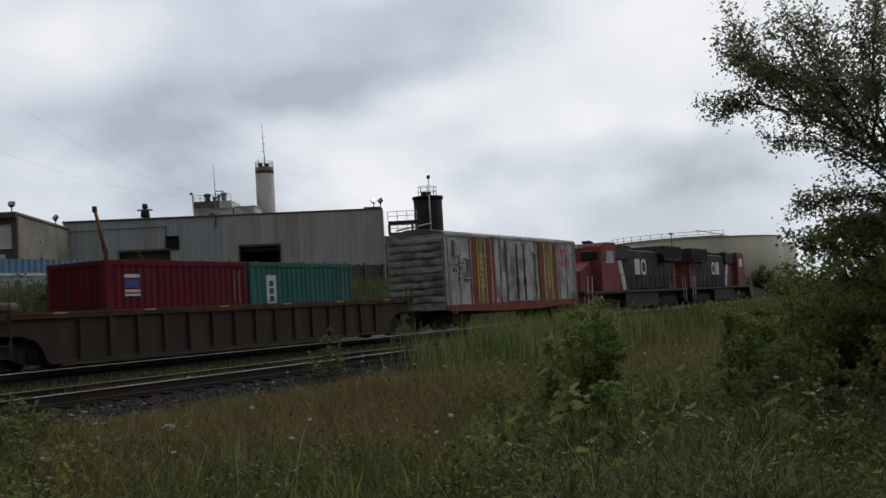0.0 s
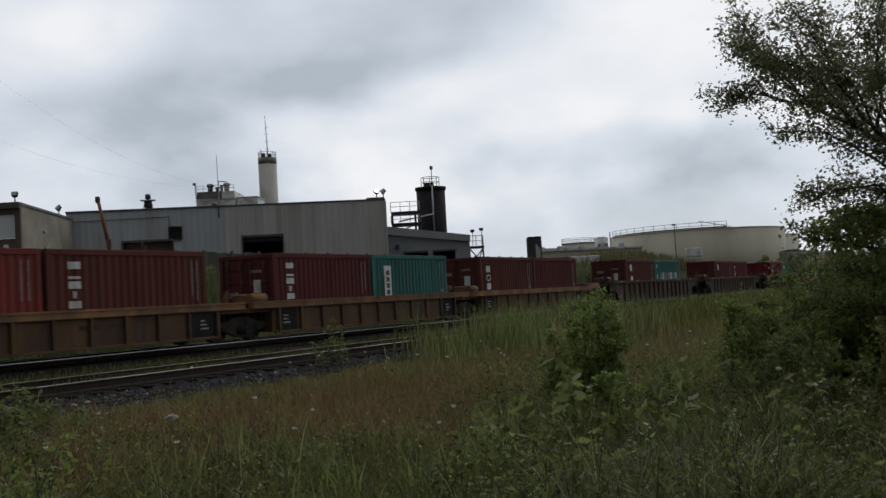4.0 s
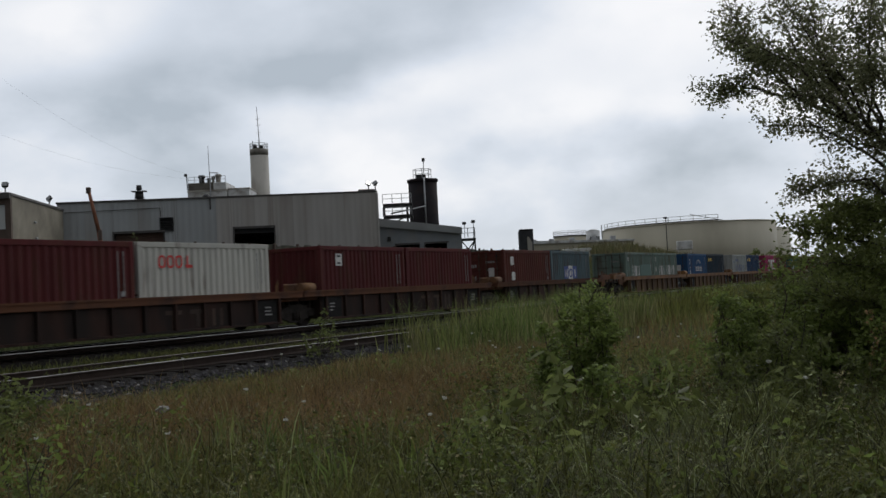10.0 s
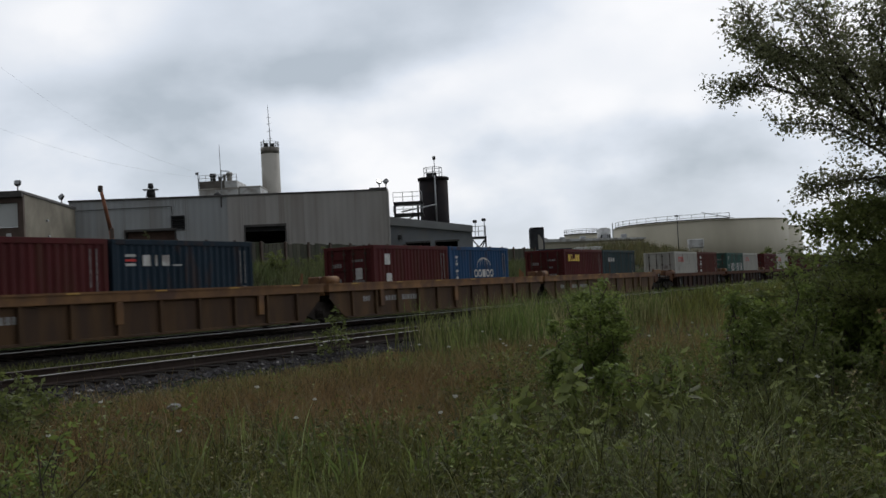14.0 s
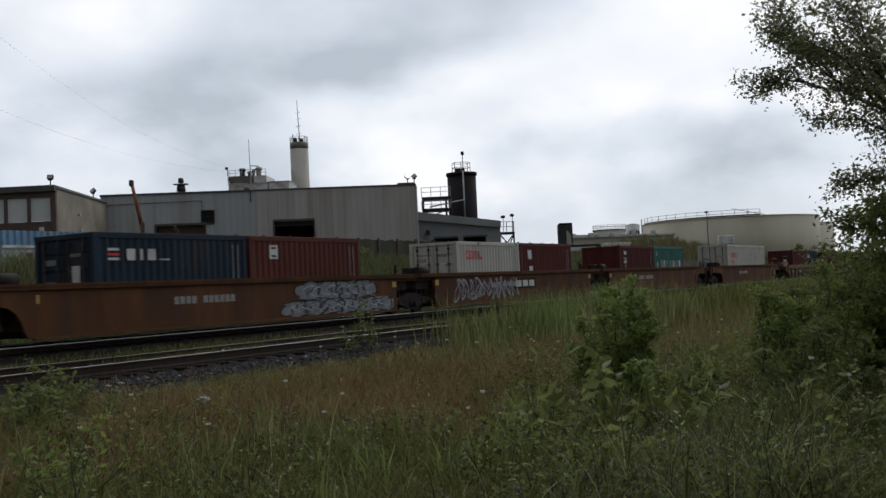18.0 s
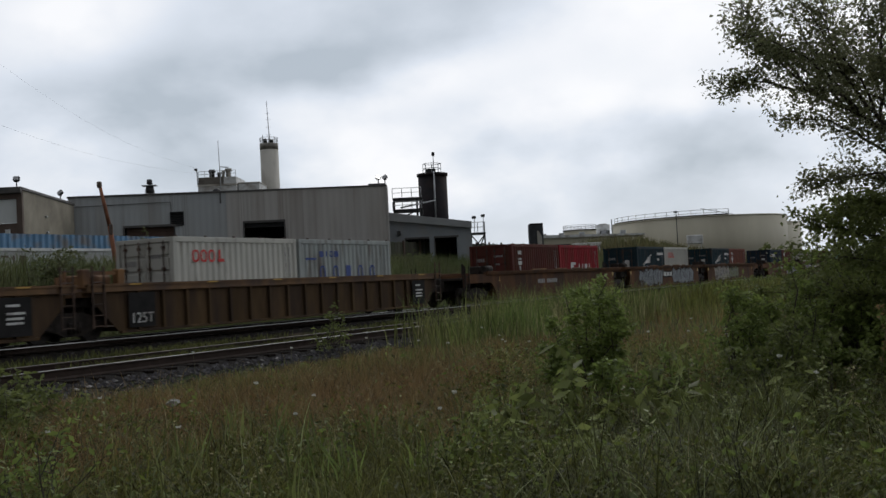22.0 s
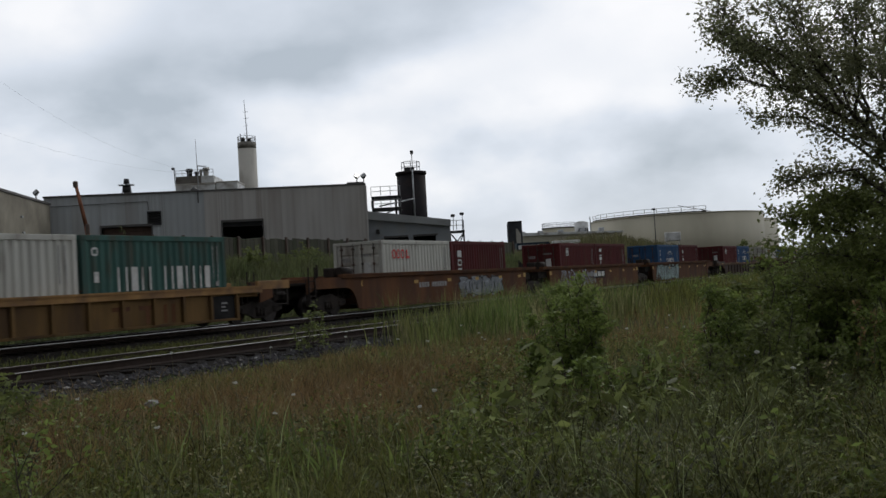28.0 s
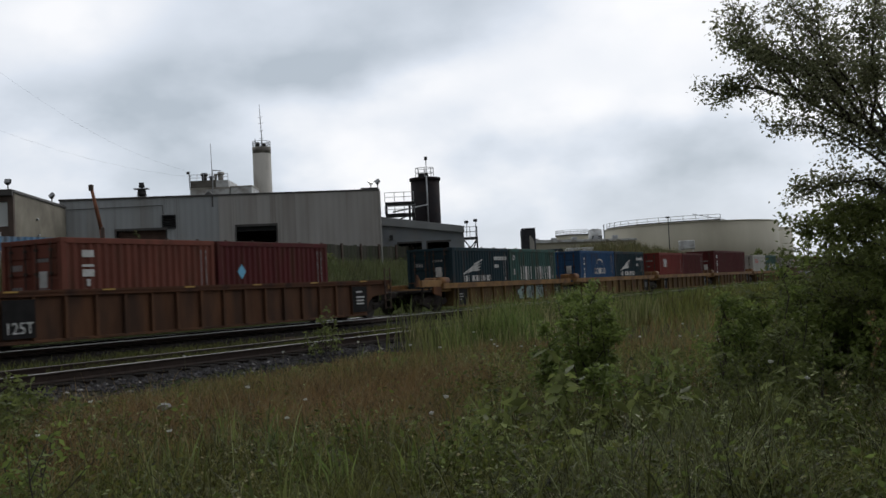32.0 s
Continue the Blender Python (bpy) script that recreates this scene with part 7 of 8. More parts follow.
blades("dry_grass", "dry brown meadow grass", field(95000, 5.8, 24, 11, lambda x, y: dryness(x, y) ** 1.3 * tuft(x, y), short), 0.42, 0.003, M_DRY, 1, 0.8)
blades("green_grass", "green meadow grass and weeds", field(85000, 5.8, 24, 12, lambda x, y: ((1 - dryness(x, y)) ** 1.2 + 0.06) * tuft(y, x), short), 0.36, 0.0042, M_GRASS, 2, 1.1)
blades("straw", "pale dead stalks in the meadow", field(5000, 5.8, 24, 13, lambda x, y: 0.5, short), 0.55, 0.0025, M_STRAW, 14, 0.6)
blades("broad_grass", "tufts of broad light green grass", field(700, 6.2, 11, 15, lambda x, y: 1.0 if noise.noise((x * 1.6, y * 1.6, 9)) > 0.3 else 0.01), 0.55, 0.009, M_REED, 16, 0.4)


# single tufts of broad blades close by
rnd_t = random.Random(5)
for x, y in ((-0.3, 7.9), (0.28, 7.8), (-0.1, 8.3)):
    blades("broad_grass", "bright tuft of broad upright grass", [(x + rnd_t.gauss(0, 0.06), y + rnd_t.gauss(0, 0.06), ground_height(x, y), 1.0) for _ in range(26)], 0.46, 0.009, M_LEAF_LIGHT, int(x * 10) + 40, 0.3)


def along(n, s0, s1, n0, n1, seed, size=1.0, clump=0.0):
    rnd = np.random.RandomState(seed)
    out = []
    while len(out) < n:
        s, m = rnd.uniform(s0, s1), rnd.uniform(n0, n1)
        if clump and noise.noise((s * 0.4, m * 0.6, seed)) < rnd.uniform(-clump, 0.4):
            continue
        p = site(s, m, land(s, m))
        out.append((p.x, p.y, p.z, size))
    return out


def near_spots(n, r0, r1, seed):
    """Spots on the meadow all round the camera's place."""
    rnd = np.random.RandomState(seed)
    out = []
    while len(out) < n:
        a, d = rnd.uniform(0, 2 * math.pi), math.sqrt(rnd.uniform(r0 * r0, r1 * r1))
        x, y = d * math.sin(a), d * math.cos(a)
        if abs(x) < 0.56 * y and y > 5.8 or x * OFF.x + y * OFF.y > 12:
            continue
        out.append((x, y, ground_height(x, y), 1.0))
    return out


blades("dry_grass", "dry meadow grass all round the clearing", near_spots(16000, 0.3, 12, 81), 0.3, 0.004, M_DRY, 82, 0.8)
blades("green_grass", "short green meadow grass in the clearing", near_spots(22000, 0.3, 12, 83), 0.26, 0.005, M_GRASS, 84, 0.9)


def reed_bed(n, s0, s1, n0, n1, seed, fade):
    """Reeds that thin out and shrink towards their near end."""
    rnd = np.random.RandomState(seed)
    out = []
    while len(out) < n:
        s, m = rnd.uniform(s0, s1), rnd.uniform(n0, n1)
        v = noise.noise((s * 0.55, m * 0.8, seed))
        full = hump(s + 4 * v, s0, s0 + fade)
        if rnd.uniform() > full * min(1.0, max(0.06, 0.5 + 1.3 * noise.noise((s * 1.3, m * 1.6, 2)))):
            continue
        p = site(s, m, land(s, m))
        out.append((p.x, p.y, p.z, (0.55 + 0.45 * full) * (1 + 0.45 * v)))
    return out


blades("reeds", "tall green reeds beside the siding", reed_bed(4300, 18.0, 33, 10.0, 12.7, 21, 7), 1.08, 0.009, M_REED, 3, 0.35, "reeds")
blades("reeds", "dry stalks among the reeds", reed_bed(1300, 18.0, 33, 9.6, 12.7, 41, 8), 1.0, 0.006, M_STRAW, 42, 0.35, "reeds")
blades("reeds", "tall grass further along the siding", reed_bed(8000, 29, 72, 8.0, 13.2, 22, 5), 0.78, 0.011, M_GRASS, 4, 0.35, "reeds")
blades("track_grass", "low grass between the two tracks", along(17000, 8, 60, 15.4, 20.3, 23, 1.0, 0.2), 0.22, 0.008, M_LUSH, 5, 0.6)
blades("track_grass", "weeds between the siding rails", along(15000, 6, 50, 14.1, 15.2, 24, 1.0, 0.1), 0.22, 0.007, M_LUSH, 6, 0.6)
blades("far_meadow", "dry meadow grass towards the thicket", along(16000, 14, 64, -10, 9.5, 28, 1.0, 0.6), 0.5, 0.007, M_DRY, 10, 0.5)
blades("far_meadow", "green meadow grass towards the thicket", along(12000, 14, 64, -10, 10.5, 29, 1.0, 0.6), 0.55, 0.009, M_REED, 17, 0.5)
blades("shoulder_weeds", "low weeds creeping over the ballast shoulder", along(4200, 6, 34, 11.0, 12.5, 30, 1.0, 0.12), 0.16, 0.006, M_GRASS, 18, 0.8)
blades("bank_grass", "tall green weeds on the bank behind the train", along(38000, 12, 100, 27.8, 39.3, 25, 1.0, 0.5), 1.08, 0.016, M_BANK, 7, 0.6)
blades("bank_grass", "dry weeds on the far mound", along(9000, 95, 165, 36, 52, 26, 1.0, 0.4), 1.3, 0.04, M_MOUND, 8, 0.35)
blades("far_grass", "tall meadow grass along the line", along(12000, 60, 150, -6, 20, 27, 1.0, 0.3), 0.7, 0.03, M_REED, 9, 0.4)


def leaf_cloud(name, spots, size, material, parent, seed, slim=0.4, droop=0.3, label=""):
    """Many single folded leaves at the spots."""
    rnd = np.random.RandomState(seed)
    p = np.array(spots, float)
    n = len(p)
    d = rnd.normal(size=(n, 3))
    d[:, 2] = d[:, 2] * 0.6 - droop
    d /= np.linalg.norm(d, axis=1)[:, None]
    up = rnd.normal(size=(n, 3)) + np.array([0, 0, 0.8])
    side = np.cross(d, up)
    side /= np.linalg.norm(side, axis=1)[:, None]
    fold = np.cross(side, d)
    ln = size * rnd.uniform(0.6, 1.35, n)[:, None]
    w = ln * slim * 0.5
    v = np.empty((n, 5, 3))
    v[:, 0] = p
    v[:, 1] = p + d * ln * 0.45 + side * w + fold * w * 0.3
    v[:, 2] = p + d * ln
    v[:, 3] = p + d * ln * 0.45 - side * w + fold * w * 0.3
    v[:, 4] = p + d * ln * 0.45
    k = np.arange(n) * 5
    me = bpy.data.meshes.new(name)
    me.vertices.add(n * 5)
    me.vertices.foreach_set("co", v.reshape(-1))
    loops = np.stack([k, k + 1, k + 2, k + 4, k, k + 4, k + 2, k + 3], 1).reshape(-1)
    me.loops.add(len(loops))
    me.loops.foreach_set("vertex_index", loops.astype(np.int32))
    me.polygons.add(2 * n)
    me.polygons.foreach_set("loop_start", (np.arange(2 * n) * 4).astype(np.int32))
    me.update(calc_edges=True)
    me.validate()
    me.materials.append(material)
    ob = new(name, me)
    ob.parent = parent
    ob["kind"] = "stuff"
    if label:
        ob["label"] = label
    return ob


def herbs(n, y0, y1, seed, keep, low, high):
    """Places for the small leaves of low weeds among the grass."""
    rnd = np.random.RandomState(seed)
    out = []
    for x, y, z, k in field(n // 8, y0, y1, seed, keep, short):
        h = rnd.uniform(low, high) * k
        for i in range(8):
            f = rnd.uniform(0.15, 1.0)
            out.append((x + rnd.normal(0, 0.05), y + rnd.normal(0, 0.05), z + h * f))
    return out


def leafy(x, y):
    return min(1.0, max(0.03, 0.30 + 0.9 * noise.noise((x * 0.7, y * 0.6, 12.0)) + 0.55 * hump(x, -1.5, 2.0) - 0.5 * hump(y, 11, 15) - 0.12))


for label, n, size, m, seed, slim in (("small leaves of meadow weeds", 30000, 0.055, M_GRASS, 61, 0.4), ("grey-green leaves of meadow weeds", 30000, 0.06, M_WEED, 62, 0.35), ("fresh leaves of low shoots", 8000, 0.07, M_LEAF_LIGHT, 63, 0.5), ("pale dry seed tufts", 9000, 0.028, M_STRAW, 64, 0.6), ("pale grey-green seed heads", 7000, 0.034, M_PALE, 65, 0.5)):
    tagged(leaf_cloud("meadow_weeds", herbs(n, 5.8, 20, seed, leafy, 0.22, 0.62), size, m, None, seed, slim, -0.1), label, "weeds", kind="stuff")


def arched(name, label, spots, long, wide, material, seed, curl=0.32):
    """Long blades that rise and bow over at the tip."""
    rnd = np.random.RandomState(seed)
    p = np.array(spots, float)
    n, k = len(p), 6
    a = rnd.uniform(0, 2 * np.pi, n)
    ln = long * rnd.uniform(0.55, 1.3, n) * p[:, 3] / k
    rise = rnd.uniform(1.15, 1.6, n)
    turn = curl * rnd.uniform(0.3, 1.4, n)
    w = wide * rnd.uniform(0.6, 1.3, n)
    face = a + np.pi / 2 + rnd.uniform(-0.6, 0.6, n)
    at = p[:, :3].copy()
    v = np.empty((n, 2 * (k + 1), 3))
    for i in range(k + 1):
        f = w * (1 - (i / (k + 0.3)) ** 2)
        side = np.stack([np.cos(face) * f, np.sin(face) * f, np.zeros(n)], 1)
        v[:, 2 * i], v[:, 2 * i + 1] = at - side, at + side
        ang = rise - turn * i
        at = at + np.stack([np.cos(a) * np.cos(ang) * ln, np.sin(a) * np.cos(ang) * ln, np.sin(ang) * ln], 1)
    base = (np.arange(n) * 2 * (k + 1))[:, None]
    loops = np.concatenate([base + np.array([2 * i, 2 * i + 1, 2 * i + 3, 2 * i + 2]) for i in range(k)], 1).reshape(-1)
    me = bpy.data.meshes.new(name)
    me.vertices.add(n * 2 * (k + 1))
    me.vertices.foreach_set("co", v.reshape(-1))
    me.loops.add(len(loops))
    me.loops.foreach_set("vertex_index", loops.astype(np.int32))
    me.polygons.add(n * k)
    me.polygons.foreach_set("loop_start", (np.arange(n * k) * 4).astype(np.int32))
    me.update(calc_edges=True)
    me.validate()
    me.materials.append(material)
    return tagged(new(name, me), label, "grass", kind="stuff")


def lush(x, y):
    """Long tangled grass grows at the thicket's side of the meadow."""
    return min(1.0, max(0.02, hump(x, -0.6, 1.6) * (0.35 + 1.5 * noise.noise((x * 1.3, y * 1.1, 21)))))


def patchy(x, y):
    return 0.06 + 0.94 * max(0.0, min(1.0, 3 * noise.noise((x * 0.9, y * 0.8, 30)) - 0.2)) * (1 - 0.8 * hump(y, 9, 12))


def even(x, y):
    return 0.9 + 0.3 * noise.noise((x * 2, y * 2, 3))


arched("long_grass", "long tangled grey-green grass bowing over", field(6500, 5.6, 10.5, 71, lush, even), 0.72, 0.0045, M_LUSH, 72)
arched("long_grass", "long fresh green grass bowing over", field(5000, 5.6, 10.5, 73, lush, even), 0.66, 0.005, M_LUSH, 74)
arched("long_grass", "pale tipped grass among the weeds", field(1000, 5.6, 10, 79, lush, even), 0.78, 0.004, M_PALE, 80)
arched("long_grass", "tufts of long green grass in the meadow", field(4500, 5.6, 12, 75, patchy, even), 0.55, 0.0045, M_GRASS, 76)
arched("long_grass", "bowed brown seed stalks in the meadow", field(6000, 5.6, 16, 77, lambda x, y: dryness(x, y) * tuft(y, x), even), 0.55, 0.003, M_DRY, 78, 0.22)


def limb(bm, p, q, r0, r1, rnd, wobble=0.08, parts=5):
    """A bent tapering branch; returns the points along it."""
    p, q = Vector(p), Vector(q)
    d = (q - p).length
    pts = [p]
    for i in range(1, parts):
        pts.append(p.lerp(q, i / parts) + Vector((rnd.uniform(-1, 1), rnd.uniform(-1, 1), rnd.uniform(-0.4, 1))) * d * wobble)
    pts.append(q)
    rings = []
    for i, a in enumerate(pts):
        turn = (pts[min(i + 1, parts)] - pts[max(i - 1, 0)]).to_track_quat("Z", "Y")
        r = r0 + (r1 - r0) * i / parts
        rings.append([bm.verts.new(a + turn @ Vector((r * math.cos(k * math.pi / 3), r * math.sin(k * math.pi / 3), 0))) for k in range(6)])
    for a, c in zip(rings, rings[1:]):
        for k in range(6):
            bm.faces.new((a[k], a[(k + 1) % 6], c[(k + 1) % 6], c[k])).smooth = True
    return pts


def shrub(name, label, x, y, tall, wide, leaves, size, material, seed, stems=7, slim=0.45, low=0.12, droop=0.25, category="shrub", bark=None):
    """Several stems from the ground with twigs and single leaves."""
    rnd = random.Random(seed)
    root = thing(name, label, category, Matrix.Translation((x, y, ground_height(x, y) - 0.03)))
    spots = []
    sprigs = bmesh.new()
    for i in range(stems):
        bm = bmesh.new()
        a = 2 * math.pi * (i + rnd.random()) / stems
        reach = wide * math.sqrt(rnd.random())
        h = tall * rnd.uniform(0.72, 1.0) * (1 - 0.45 * (reach / wide) ** 2)
        q = Vector((math.cos(a) * reach, math.sin(a) * reach, h))
        pts = limb(bm, (math.cos(a) * (0.04 + 0.45 * reach), math.sin(a) * (0.04 + 0.45 * reach), 0), q, 0.008 * tall + 0.003, 0.003, rnd)
        for k in range(5 + int(tall * 3)):
            f = low + (1 - low) * (k + rnd.random()) / (5 + int(tall * 3))
            idx = min(int(f * 5), 4)
            b = pts[idx].lerp(pts[idx + 1], f * 5 - idx)
            t = b + Vector((rnd.uniform(-1, 1), rnd.uniform(-1, 1), rnd.uniform(-0.2, 0.8))) * wide * 0.36
            tube(sprigs, b, t, 0.004, 0.002, 4, False)
            for _ in range(max(3, leaves // (stems * (5 + int(tall * 3))))):
                g = b.lerp(t, rnd.uniform(0.2, 1.05))
                spots.append((g.x + rnd.gauss(0, 0.035), g.y + rnd.gauss(0, 0.035), g.z + rnd.gauss(0, 0.035)))
        part("stem", bm, bark or M_BARK, root)
    part("twig_growth", sprigs, bark or M_BARK, root)["kind"] = "stuff"
    leaf_cloud("foliage", spots, size, material, root, seed, slim, droop)
    return root


shrub("sapling", "bushy green sapling standing in the meadow", 1.62, 12.2, 1.9, 0.56, 7500, 0.062, M_LEAF_LIGHT, 31, 16, 0.5, 0.25)
shrub("sapling", "low green shoots beside the sapling", 1.25, 9.6, 1.2, 0.32, 520, 0.075, M_LEAF_LIGHT, 32, 4, low=0.55)
shrub("sapling", "low green shoots beside the sapling", 2.1, 10.4, 1.0, 0.55, 1300, 0.07, M_LEAF_LIGHT, 42, 8)
shrub("shrub", "grey-green shrub at the edge of the thicket", 3.3, 10.0, 1.15, 0.75, 4600, 0.06, M_LEAF, 43, 13)
shrub("shrub", "bright green shrub at the edge of the thicket", 3.25, 11.4, 1.75, 0.55, 4600, 0.062, M_LEAF_LIGHT, 44, 12)
shrub("shrub", "dense dark green shrub under the tree", 4.35, 12.4, 1.75, 1.1, 9500, 0.064, M_LEAF, 33, 18)
shrub("shrub", "broad green shrub with slender leaves", 5.6, 12.0, 2.3, 1.2, 8500, 0.075, M_LEAF, 34, 20)
shrub("shrub", "leafy shrub at the edge of the thicket", 3.85, 11.4, 1.8, 0.7, 6000, 0.062, M_LEAF_LIGHT, 35, 12)
shrub("shrub", "dense green shrub in the thicket", 4.7, 10.2, 1.35, 0.9, 7000, 0.062, M_LEAF_LIGHT, 36, 14)
shrub("shrub", "tall dark shrub behind the thicket", 6.8, 14.6, 2.9, 1.3, 6000, 0.085, M_LEAF, 37, 18)
shrub("shrub", "dense tall green shrub beneath the tree", 5.05, 12.7, 3.0, 0.9, 6000, 0.085, M_LEAF, 45, 20)
shrub("shrub", "tall leafy shrub beneath the tree", 4.75, 11.6, 2.3, 0.75, 4200, 0.08, M_LEAF_LIGHT, 46, 16)
shrub("weed_clump", "young green shrub with thin dark stems", -3.15, 7.4, 0.98, 0.38, 420, 0.07, M_LEAF_LIGHT, 38, 7, low=0.3)
shrub("weed_clump", "dark leafy weeds at the meadow edge", -5.0, 11.0, 0.7, 0.5, 800, 0.09, M_LEAF, 47, 9)
shrub("weed_clump", "leafy weeds by the track shoulder", -5.3, 12.3, 0.7, 0.75, 1500, 0.085, M_LEAF, 39, 11)
shrub("weed_clump", "leafy weeds beside the rails", -2.6, 21.9, 1.15, 0.4, 420, 0.09, M_LEAF, 40, 6)
for i, (x, y, h) in enumerate(((0.45, 9.5, 0.8), (1.2, 9.0, 0.7), (2.6, 9.2, 0.9), (3.4, 8.6, 0.8), (2.0, 10.0, 0.95), (2.9, 10.6, 1.0), (-1.0, 8.2, 0.6), (0.1, 8.0, 0.7), (3.0, 7.8, 0.75), (2.2, 8.1, 0.7), (-3.9, 9.3, 0.7))):
    shrub("weed_clump", "grey-green leafy weed in the long grass", x, y, h, 0.28, 220, 0.07, M_WEED, 50 + i, 5, 0.4, 0.25, 0.4, "weed", M_STEM)


for i, (x, y, h) in enumerate(((0.88, 9.0, 0.98), (1.62, 9.0, 0.7), (1.95, 9.1, 0.82), (2.0, 8.5, 0.7), (3.1, 9.4, 0.85), (0.35, 8.8, 0.6), (2.75, 8.7, 0.65), (1.0, 8.0, 0.5))):
    shrub("broadleaf_weed", "weed with broad drooping yellow-green leaves", x, y, h * 1.2, 0.3, 90, 0.165, M_BROAD, 90 + i, 4, 0.42, 0.35, 0.7, "weed", M_STEM)


def bough(bm, pts, r0, r1, rnd, twist=0.05):
    """A branch through the points, bent a little between them; returns the points along it."""
    out = []
    for k, (a, c) in enumerate(zip(pts, pts[1:])):
        f0, f1 = k / (len(pts) - 1), (k + 1) / (len(pts) - 1)
        got = limb(bm, a, c, r0 + (r1 - r0) * f0, r0 + (r1 - r0) * f1, rnd, twist, 4)
        out += got if not out else got[1:]
    return out


